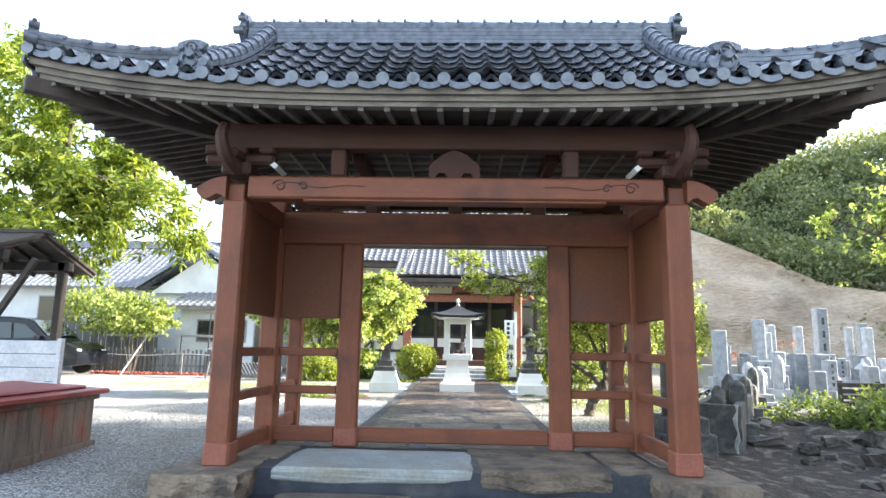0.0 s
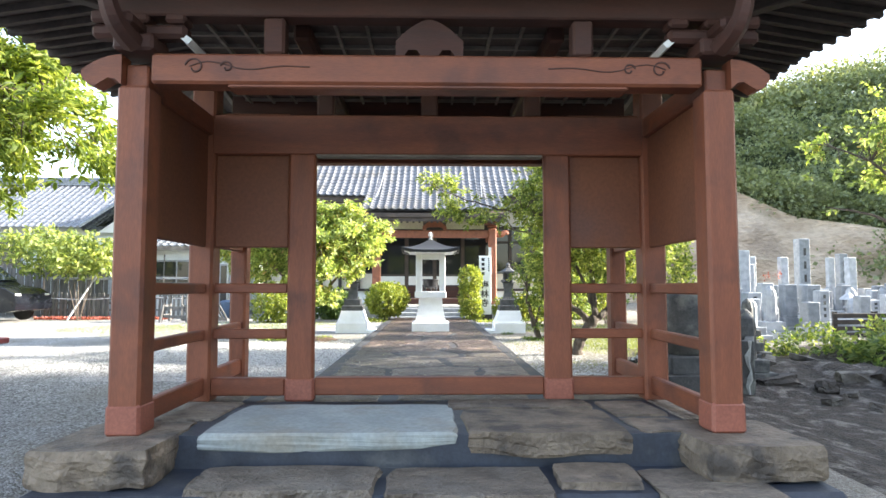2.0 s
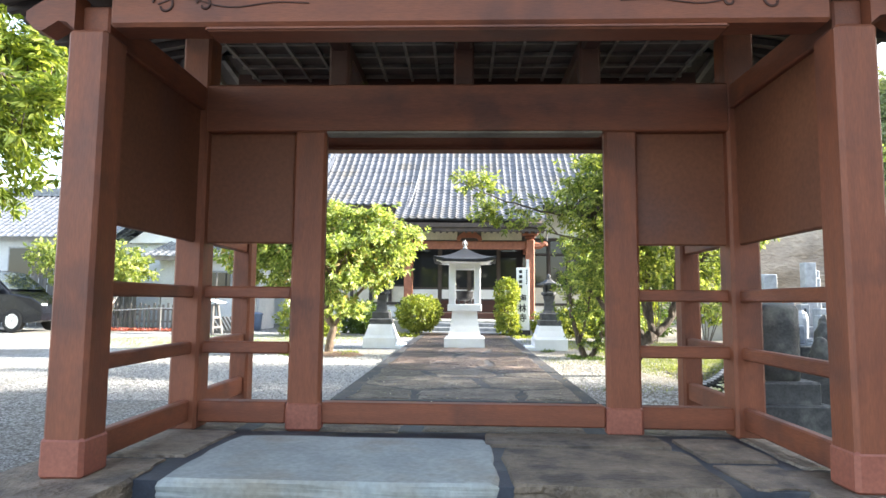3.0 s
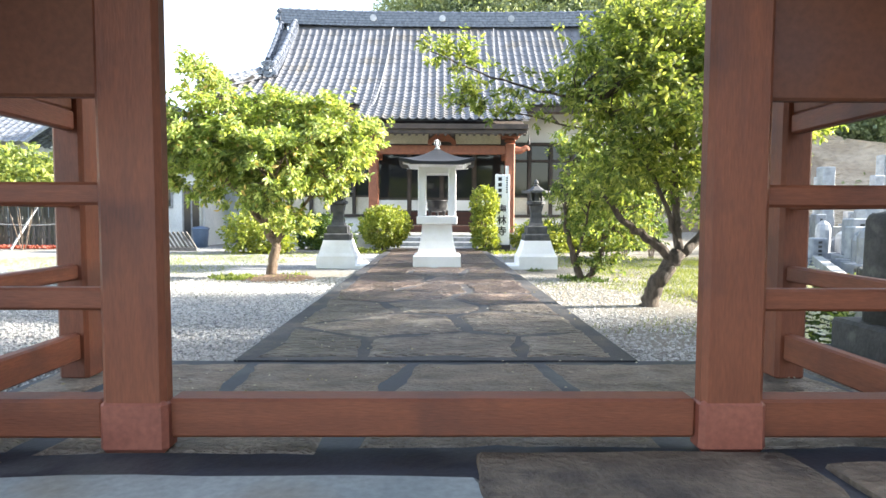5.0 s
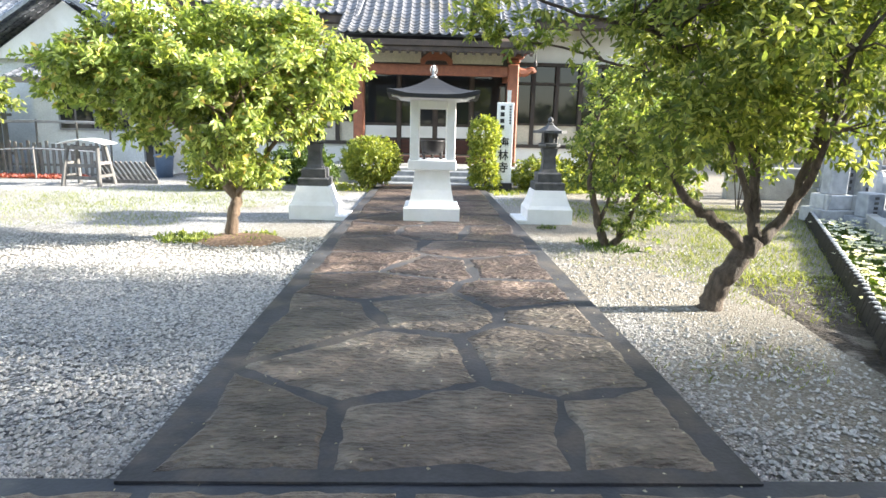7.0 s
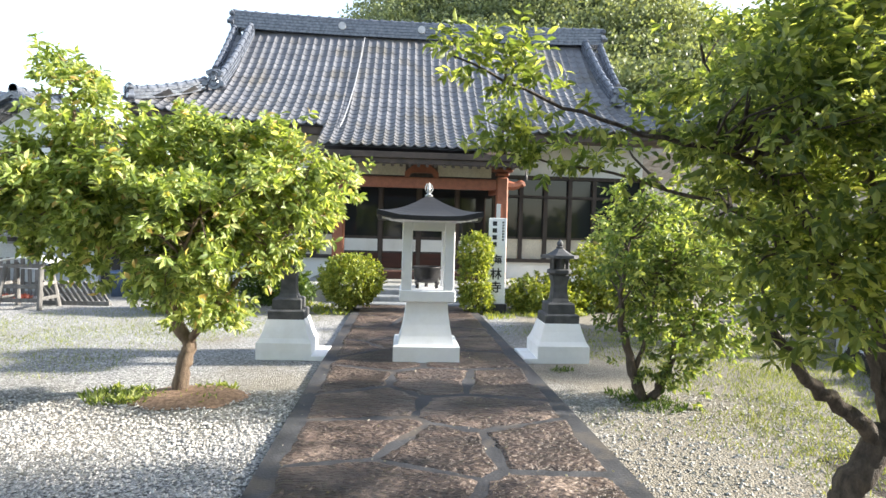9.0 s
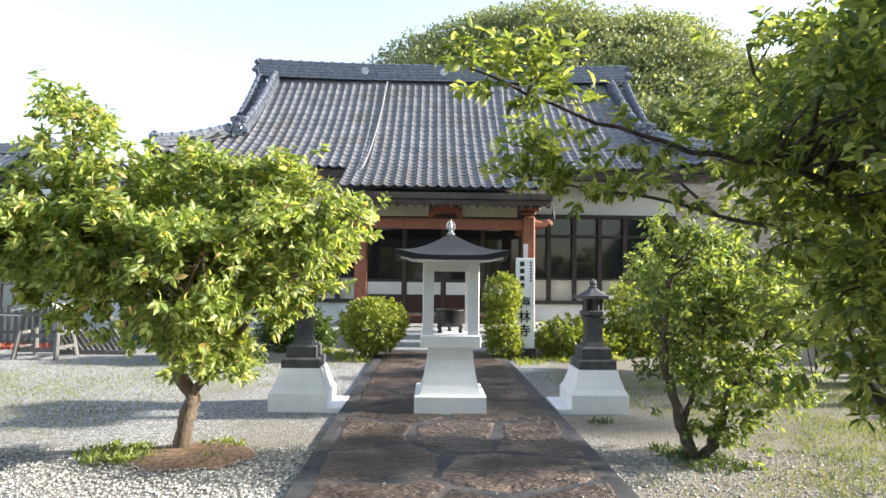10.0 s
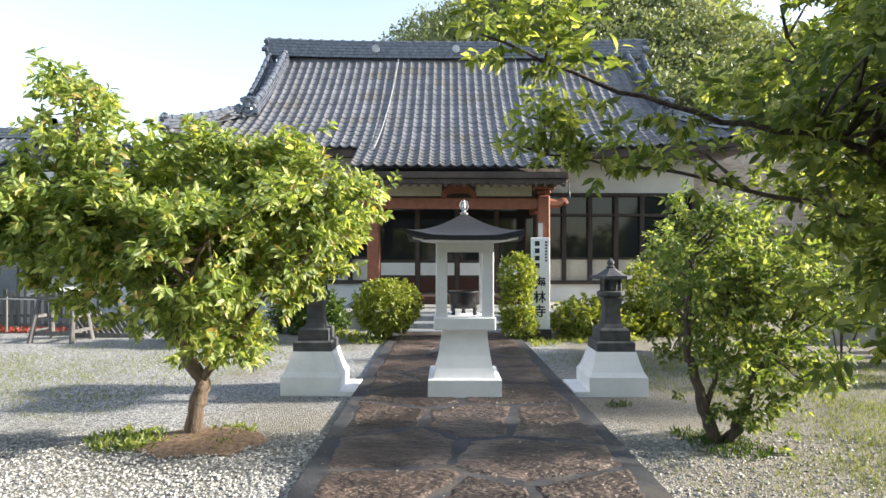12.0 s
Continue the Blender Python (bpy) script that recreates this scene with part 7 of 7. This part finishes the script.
# low walls and the dark slatted rail before the graves
for x0, x1, y, z0_, z1_, m, lb in ((7.3, 12.4, 19.5, 0.4, 1.30, concrete, "grey concrete retaining wall of the graveyard"), (10.2, 16.5, 16.9, 0.4, 0.96, granite_d, "low granite kerb round a grave plot"), (9.2, 15.2, 14.6, 0.4, 0.91, granite_d, "low granite kerb round a grave plot")):
    b = B()
    box(b, ((x0 + x1) / 2, y, (z0_ + z1_) / 2), (x1 - x0, 0.22, z1_ - z0_), bev=0.015)
    tagged(part("grave_wall", b, m), lb, "wall", kind="structure")
rail = empty("slatted_rail", (9.2, 12.6, gz(9.2, 12.6)), "dark wooden slatted rail in front of the graves", "rail")
zz = gz(9.2, 12.6)
for k in range(4):
    b = B()
    box(b, (9.3, 12.6, zz + 0.16 + 0.13 * k), (1.75, 0.04, 0.09), bev=0.006)
    part("slat", b, dark_wood, rail)
for s in (-1, 0, 1):
    b = B()
    box(b, (9.3 + s * 0.8, 12.65, zz + 0.30), (0.07, 0.06, 0.66))
    part("upright", b, dark_wood, rail)
rng = np.random.default_rng(15)
P, D = [], []
for x, y, z in ((10.0, 17.1, 2.0), (9.75, 17.2, 1.95), (8.3, 17.0, 1.65)):
    c = np.array([x, y, z]) + rng.normal(size=(22, 3)) * 0.06
    P.append(c)
    D.append(rng.normal(size=(22, 3)))
tagged(leaves("grave_flowers", np.concatenate(P), np.concatenate(D), 0.06, petal_r, None, rng, 0.7), "red and pink cut flowers on a grave", "flowers", kind="stuff")

# ---- wooden chest with a faded red lid ----
chest = empty("wooden_chest", (-4.95, 6.85, gz(-4.9, 6.8)), "weathered wooden chest with a faded red lid", "chest")
cz = gz(-4.9, 6.6) - 0.02
b = B()
box(b, (-5.05, 6.85, cz + 0.36), (1.02, 1.60, 0.72))
part("core", b, dark_wood, chest)
for k in range(9):
    b = B()
    box(b, (-4.53, 6.85 - 0.70 + k * 0.175, cz + 0.40), (0.03, 0.168, 0.60), bev=0.004)
    part("board", b, box_wood, chest)
for k in range(6):
    b = B()
    box(b, (-4.62 - k * 0.175, 6.04, cz + 0.40), (0.168, 0.03, 0.60), bev=0.004)
    part("board", b, box_wood, chest)
for z_, h_ in ((0.06, 0.12), (0.74, 0.09)):
    b = B()
    box(b, (-5.05, 6.85, cz + z_), (1.12, 1.70, h_), bev=0.01)
    part("frame_rail", b, box_wood, chest)
b = B()
box(b, (-5.05, 6.85, cz + 0.835), (1.26, 1.86, 0.07), Euler((0, 0.05, 0)).to_matrix(), bev=0.012)
lid = part("lid", b, box_red, chest, "faded red painted lid")
b = B()
box(b, (-5.05, 6.85, cz + 0.89), (0.9, 1.5, 0.05), Euler((0, 0.05, 0)).to_matrix(), bev=0.02)
part("lid_top", b, box_red, lid)
chest.location += Vector((0.48, -0.66, -0.02))
chest.scale.z = 0.86

# ---- open shelter with pale boarding ----
lay(-0.17)
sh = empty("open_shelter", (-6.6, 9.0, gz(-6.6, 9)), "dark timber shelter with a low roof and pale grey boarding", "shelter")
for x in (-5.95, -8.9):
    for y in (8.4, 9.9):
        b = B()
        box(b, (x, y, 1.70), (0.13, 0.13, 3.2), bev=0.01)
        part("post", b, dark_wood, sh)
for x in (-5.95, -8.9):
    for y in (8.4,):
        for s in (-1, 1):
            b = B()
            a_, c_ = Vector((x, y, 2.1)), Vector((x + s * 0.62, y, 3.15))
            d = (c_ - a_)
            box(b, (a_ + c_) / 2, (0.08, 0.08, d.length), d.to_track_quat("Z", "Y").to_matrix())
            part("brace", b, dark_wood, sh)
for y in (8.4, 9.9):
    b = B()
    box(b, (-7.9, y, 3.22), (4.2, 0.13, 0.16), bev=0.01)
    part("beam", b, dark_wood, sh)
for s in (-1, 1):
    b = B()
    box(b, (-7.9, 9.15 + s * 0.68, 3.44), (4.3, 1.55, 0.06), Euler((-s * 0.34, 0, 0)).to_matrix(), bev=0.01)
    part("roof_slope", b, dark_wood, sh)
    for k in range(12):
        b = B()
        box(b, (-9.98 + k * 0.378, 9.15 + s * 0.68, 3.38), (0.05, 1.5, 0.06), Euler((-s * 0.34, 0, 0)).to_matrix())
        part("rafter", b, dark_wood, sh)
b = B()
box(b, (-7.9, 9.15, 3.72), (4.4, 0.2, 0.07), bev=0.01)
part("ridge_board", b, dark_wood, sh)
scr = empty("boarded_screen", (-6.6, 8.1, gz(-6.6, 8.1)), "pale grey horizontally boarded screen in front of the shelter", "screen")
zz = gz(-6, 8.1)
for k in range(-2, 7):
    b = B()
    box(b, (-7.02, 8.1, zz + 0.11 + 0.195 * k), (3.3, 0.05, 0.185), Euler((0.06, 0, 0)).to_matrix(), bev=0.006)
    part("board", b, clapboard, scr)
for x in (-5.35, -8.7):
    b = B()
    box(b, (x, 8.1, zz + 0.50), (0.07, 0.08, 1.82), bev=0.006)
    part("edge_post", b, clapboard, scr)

# shrunk towards the camera's eye (corner) to fit its view
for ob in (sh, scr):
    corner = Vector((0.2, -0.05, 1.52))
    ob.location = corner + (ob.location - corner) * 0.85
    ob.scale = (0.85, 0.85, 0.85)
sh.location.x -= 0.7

# ---- dark people carrier ----
lay()
CX, CY, CZ = -14.95, 20.3, gz(-15, 20.3)
car = empty("people_carrier", (CX, CY, CZ), "black people carrier parked on the gravel yard", "car")
side = [(-2.35, 0.45), (-2.38, 0.9), (-2.30, 1.10), (-2.18, 1.60), (-2.05, 1.74), (-1.2, 1.80), (-0.2, 1.79), (0.45, 1.72), (1.15, 1.18), (1.30, 1.08), (1.95, 0.98), (2.25, 0.82), (2.33, 0.55), (2.30, 0.35), (1.85, 0.28), (-1.9, 0.28)]
b = B()
rings = []
for yy, k in ((-0.86, 0.0), (-0.82, 1), (0.82, 1), (0.86, 0.0)):
    rings.append([b.verts.new((CX + x, CY + yy * (1 - 0.16 * max(0, z - 1.0)), CZ + (z if k else 0.3 + (z - 0.3) * 0.97))) for x, z in side])
for r0, r1 in zip(rings, rings[1:]):
    for i in range(len(side)):
        j = (i + 1) % len(side)
        b.faces.new((r0[i], r0[j], r1[j], r1[i]))
b.faces.new(rings[0][::-1])
b.faces.new(rings[-1])
part("body", b, car_paint, car, smooth=False)
for sgn in (-1, 1):
    for pts in ([(-2.08, 1.12), (-1.95, 1.58), (-1.15, 1.62), (-1.15, 1.12)], [(-1.05, 1.12), (-1.05, 1.62), (-0.15, 1.61), (-0.05, 1.12)], [(0.05, 1.12), (-0.05, 1.60), (0.35, 1.55), (0.95, 1.15)]):
        b = B()
        plate(b, [(CX + x, CY + sgn * (0.868 * (1 - 0.16 * max(0, z - 1.0)) + 0.002), CZ + z) for x, z in pts[::int(sgn)]], 0.012)
        part("side_window", b, glass_car, car, "tinted side window")
    for wx in (-1.45, 1.42):
        b = B()
        c0 = Vector((CX + wx, CY + sgn * 0.80, CZ + 0.325))
        lathe(b, (0, 0, 0), [(0.20, -0.1), (0.30, -0.1), (0.325, -0.06), (0.325, 0.06), (0.30, 0.1), (0.20, 0.1)], 24)
        for v in b.verts:
            v.co = c0 + Vector((v.co.x, v.co.z * 0.95 * sgn, v.co.y))
        wl_ = part("wheel", b, rubber, car, "black tyre")
        b = B()
        cyl(b, c0 + Vector((0, sgn * 0.085, 0)), c0 + Vector((0, sgn * 0.10, 0)), 0.215, 0.20, 24)
        for k in range(5):
            a = 2 * math.pi * k / 5
            box(b, c0 + Vector((0.11 * math.cos(a), sgn * 0.105, 0.11 * math.sin(a))), (0.20, 0.015, 0.05), Euler((0, -a, 0)).to_matrix())
        part("rim", b, alloy, wl_, "silver alloy rim")
    b = B()
    box(b, (CX + 2.10, CY + sgn * 0.68, CZ + 0.80), (0.34, 0.28, 0.14), Euler((0, 0.35, 0)).to_matrix(), bev=0.03)
    part("headlight", b, lamp_white, car, "clear headlight")
    b = B()
    box(b, (CX + 0.92, CY + sgn * 0.98, CZ + 1.16), (0.12, 0.20, 0.14), bev=0.03)
    part("wing_mirror", b, car_paint, car)
    b = B()
    box(b, (CX - 0.15, CY + sgn * 0.875, CZ + 0.98), (0.24, 0.03, 0.04), bev=0.01)
    box(b, (CX + 0.15, CY + sgn * 0.875, CZ + 0.98), (0.24, 0.03, 0.04), bev=0.01)
    part("door_handle", b, alloy, car, "chrome door handle")
b = B()
plate(b, [(CX + x, CY + y, CZ + z) for x, y, z in ((0.52, -0.68, 1.69), (1.16, -0.78, 1.21), (1.16, 0.78, 1.21), (0.52, 0.68, 1.69))], 0.02)
part("windscreen", b, glass_car, car, "tinted windscreen")
car.scale.z = 1.1

# ---- fences ----
tall = empty("board_fence", (-16, 23.4, gz(-16, 23.4)), "tall fence of upright weathered grey boards", "fence")
for i in range(58):
    x = -21.5 + i * 0.165
    b = B()
    hgt = 1.95 + 0.05 * math.sin(i * 1.7)
    box(b, (x, 23.4 + 0.012 * math.sin(i * 3.1), gz(x, 23.4) + hgt / 2 - 0.02), (0.145, 0.022, hgt), Euler((0, 0.012 * math.sin(i * 5.3), 0)).to_matrix(), bev=0.003)
    part("board", b, fence_wood, tall)
for z in (0.5, 1.6):
    b = B()
    box(b, (-16.7, 23.44, gz(-16, 23.4) + z), (9.6, 0.04, 0.08))
    part("rail", b, fence_wood, tall)
low = empty("picket_fence", (-11, 21.9, gz(-11, 21.9)), "low grey picket fence along the garden", "fence")
for i in range(30):
    x = -13.3 + i * 0.165
    b = B()
    hgt = 0.92 + 0.04 * math.sin(i * 2.3)
    box(b, (x, 21.9, gz(x, 21.9) + hgt / 2 - 0.02), (0.085, 0.02, hgt), Euler((0, 0.03 * math.sin(i * 1.9), 0)).to_matrix(), bev=0.003)
    part("picket", b, fence_wood, low)
for z in (0.3, 0.72):
    b = B()
    box(b, (-10.9, 21.93, gz(-11, 21.9) + z), (4.9, 0.03, 0.06))
    part("rail", b, fence_wood, low)
b = B()
tube(b, bend([(-13.5, 21.2, 1.31), (-11.5, 21.1, 1.23), (-9.8, 21.0, 1.31), (-8.2, 21.0, 1.26)], 5), [0.018] * 16, 5)
tagged(part("rope", b, granite), "pale rope stretched before the garden fence", "rope")
for x in (-13.5, -9.8, -8.2):
    b = B()
    cyl(b, (x, 21.05, gz(x, 21)), (x, 21.05, 1.36), 0.022, 0.02, 8)
    tagged(part("rope_stake", b, fence_wood), "thin wooden stake holding the rope", "stake", "rope stakes")
b = B()
cyl(b, (-12.0, 21.0, gz(-12, 21)), (-11.2, 21.5, 2.31), 0.035, 0.03, 8)
tagged(part("leaning_pole", b, granite), "pale pole leaning on the garden shrub", "pole")
tufts("red_flowers", "low red flowers in the garden bed", [(-13 + 0.4 * k, 21.35, 0.3) for k in range(11)], 2600, 0.11, petal_r, 81, 1.2, 0.7, 0.5, "flowers")
BX = -7.8
bz = gz(BX, 19.9)
trellis = empty("bamboo_trellis", (-11, 22.4, gz(-11, 22.4)), "thin bamboo trellis rail on poles behind the picket fence", "trellis")
tz = gz(-11, 22.4)
for z, y in ((1.46, 22.38), (1.42, 22.5)):
    b = B()
    tube(b, bend([(-13.6, y, tz + z), (-12, y, tz + z - 0.03), (-10.2, y, tz + z), (-8.4, y, tz + z - 0.02)], 4), [0.025] * 13, 6)
    part("rail", b, granite, trellis, "pale bamboo rail")
for x, h in ((-13.3, 1.5), (-12.1, 1.55), (-10.6, 1.5), (-9.5, 2.3), (-8.6, 2.05)):
    b = B()
    cyl(b, (x, 22.44, tz - 0.02), (x + 0.03, 22.44, tz + h), 0.028, 0.024, 7)
    part("pole", b, fence_wood, trellis)
bench = empty("trestle_bench", (BX, 19.9, bz), "grey wooden trestle stand with a bent white sheet on top", "stand")
for sx in (-1, 1):
    for sy in (-1, 1):
        b = B()
        cyl(b, (BX + sx * 0.42, 19.9 + sy * 0.34, bz - 0.02), (BX + sx * 0.34, 19.9 + sy * 0.16, bz + 0.92), 0.05, 0.045, 8)
        part("leg", b, fence_wood, bench)
    for z in (0.22, 0.52):
        b = B()
        box(b, (BX + sx * 0.40, 19.9, bz + z), (0.05, 0.60 - 0.3 * z, 0.07), bev=0.006)
        part("cross_rail", b, fence_wood, bench)
for z in (0.18, 0.46, 0.88):
    b = B()
    box(b, (BX, 19.72 - 0.12 * (0.88 - z), bz + z), (0.84 - 0.1 * z, 0.05, 0.08), bev=0.006)
    part("front_rail", b, fence_wood, bench)
b = B()
prev = None
for k in range(9):
    t = k / 8
    z = bz + 0.95 + 0.10 * math.sin(t * math.pi)
    ring = [b.verts.new((BX - 0.52 + 1.08 * t, 19.9 + dy, z + dz)) for dy, dz in ((-0.3, 0), (0.3, 0.02), (0.3, 0.035), (-0.3, 0.015))]
    if prev:
        for i in range(4):
            b.faces.new((prev[i], prev[(i + 1) % 4], ring[(i + 1) % 4], ring[i]))
    else:
        b.faces.new(ring)
    prev = ring
b.faces.new(prev[::-1])
part("sheet", b, plaster, bench, "bent white sheet")
rack = empty("slatted_rack", (-7.2, 20.4, bz), "low rack of slanting grey wooden slats", "rack")
for k in range(11):
    b = B()
    box(b, (-7.75 + k * 0.12, 20.4, bz + 0.26), (0.05, 0.05, 0.62), Euler((0.25, -0.45, 0)).to_matrix())
    part("slat", b, fence_wood, rack)
b = B()
box(b, (-7.15, 20.38, bz + 0.05), (1.5, 0.08, 0.08))
part("rail", b, fence_wood, rack)

# ---- neighbouring house ----
lay(-0.882)
house = empty("house", (-15, 26, 1.4), "pale walled house with blue-grey tiled roofs", "house")


def hblock(name, x0, x1, y0, y1, z0, z1, m, label="", par=None):
    q = B()
    box(q, ((x0 + x1) / 2, (y0 + y1) / 2, (z0 + z1) / 2), (x1 - x0, y1 - y0, z1 - z0))
    return part(name, q, m, par or house, label)


hblock("wall", -25, -12.9, 25.2, 31, 1.2, 5.0, house_wall)
hblock("wall", -12.9, -8.4, 24.6, 30, 1.2, 4.8, house_wall)
hblock("wall", -10.9, -7.2, 22.9, 24.6, 1.2, 3.95, house_wall)
hr = part("roof", B(), tile_m, house)
tagged(slope_tiles("roof_tiling", lambda u, d: (u, 24.5 + d, 4.85 + 0.66 * d), -26, -12.0, 0, 3.5, 0.28, 0.28, 0.04, tile_m, hr, prof=5), kind="stuff")
slope_tiles("roof_tiling", lambda u, d: (u, 31.5 - d, 4.85 + 0.66 * d), -26, -12.0, 0, 3.5, 0.6, 0.5, 0.04, tile_m, hr, prof=4)
ridge_run("ridge", [(x, 28, 7.1) for x in np.linspace(-26, -11.8, 6)], 0.34, 0.30, 0.10, 3, par=hr, seg=0.4)
for s in (-1, 1):
    tagged(slope_tiles("roof_tiling", lambda u, d, s=s: (-10.65 + s * (2.75 - d), u if s < 0 else u, 4.65 + 0.66 * d), 23.9, 30.5, 0, 2.75, 0.28, 0.28, 0.04, tile_m, hr, prof=5), kind="stuff")
    b = B()
    pts = [Vector((-10.65 + s * (2.75 - d), 23.9, 4.72 + 0.66 * d)) for d in np.linspace(0, 2.75, 5)]
    ridge_run("verge_ridge", pts, 0.28, 0.12, 0.09, 2, par=hr, seg=0.3)
    b.free()
ridge_run("ridge", [(-10.65, y, 6.45) for y in (23.8, 27, 30.5)], 0.32, 0.28, 0.10, 3, par=hr, seg=0.4)
b = B()
bmesh.ops.convex_hull(b, input=[b.verts.new((x, y, z)) for y in (24.3, 24.42) for x, z in ((-13.0, 4.6), (-8.3, 4.6), (-10.65, 6.25))])
part("gable", b, plaster, house, "white plaster gable")
tagged(slope_tiles("roof_tiling", lambda u, d: (u, 22.4 + d, 3.95 + 0.36 * d), -11.3, -6.9, 0, 2.3, 0.28, 0.28, 0.04, tile_m, hr, prof=5), kind="stuff")
hblock("eave_board", -11.3, -6.9, 22.4, 22.5, 3.80, 3.93, grey_wood)
hblock("soffit", -11.3, -6.9, 22.5, 24.6, 3.90, 3.96, grey_wood)
for x0, x1, y, z0_, z1_ in ((-10.2, -8.2, 22.86, 2.55, 3.45), (-18.5, -16.5, 25.16, 3.2, 4.5), (-15.5, -13.6, 25.16, 3.2, 4.5), (-7.9, -7.3, 22.86, 1.5, 3.3)):
    w = hblock("window", x0, x1, y, y + 0.05, z0_, z1_, granite_d, "grey framed window")
    mid_ = (x0 + x1) / 2
    hblock("pane", x0 + 0.06, mid_ - 0.03, y - 0.012, y, z0_ + 0.06, z1_ - 0.06, glass_dark, "", w)
    hblock("pane", mid_ + 0.03, x1 - 0.06, y - 0.012, y, z0_ + 0.06, z1_ - 0.06, glass_dark, "", w)
b = B()
cyl(b, (-7.28, 22.82, 1.3), (-7.28, 22.82, 3.85), 0.05, 0.05, 8)
part("downpipe", b, steel, house, "grey downpipe")

lay()
bin_ = empty("dustbin", (-7.05, 22.2, YARD_Z), "blue plastic dustbin standing by the house corner", "bin")
b = B()
lathe(b, (-7.05, 22.2, YARD_Z), [(0.20, 0), (0.24, 0.52), (0.25, 0.55)], 14)
part("tub", b, blue_plastic, bin_, smooth=True)
b = B()
lathe(b, (-7.05, 22.2, YARD_Z + 0.55), [(0.265, 0), (0.265, 0.04), (0.20, 0.08), (0.03, 0.10)], 14)
part("lid", b, blue_plastic, bin_, smooth=True)
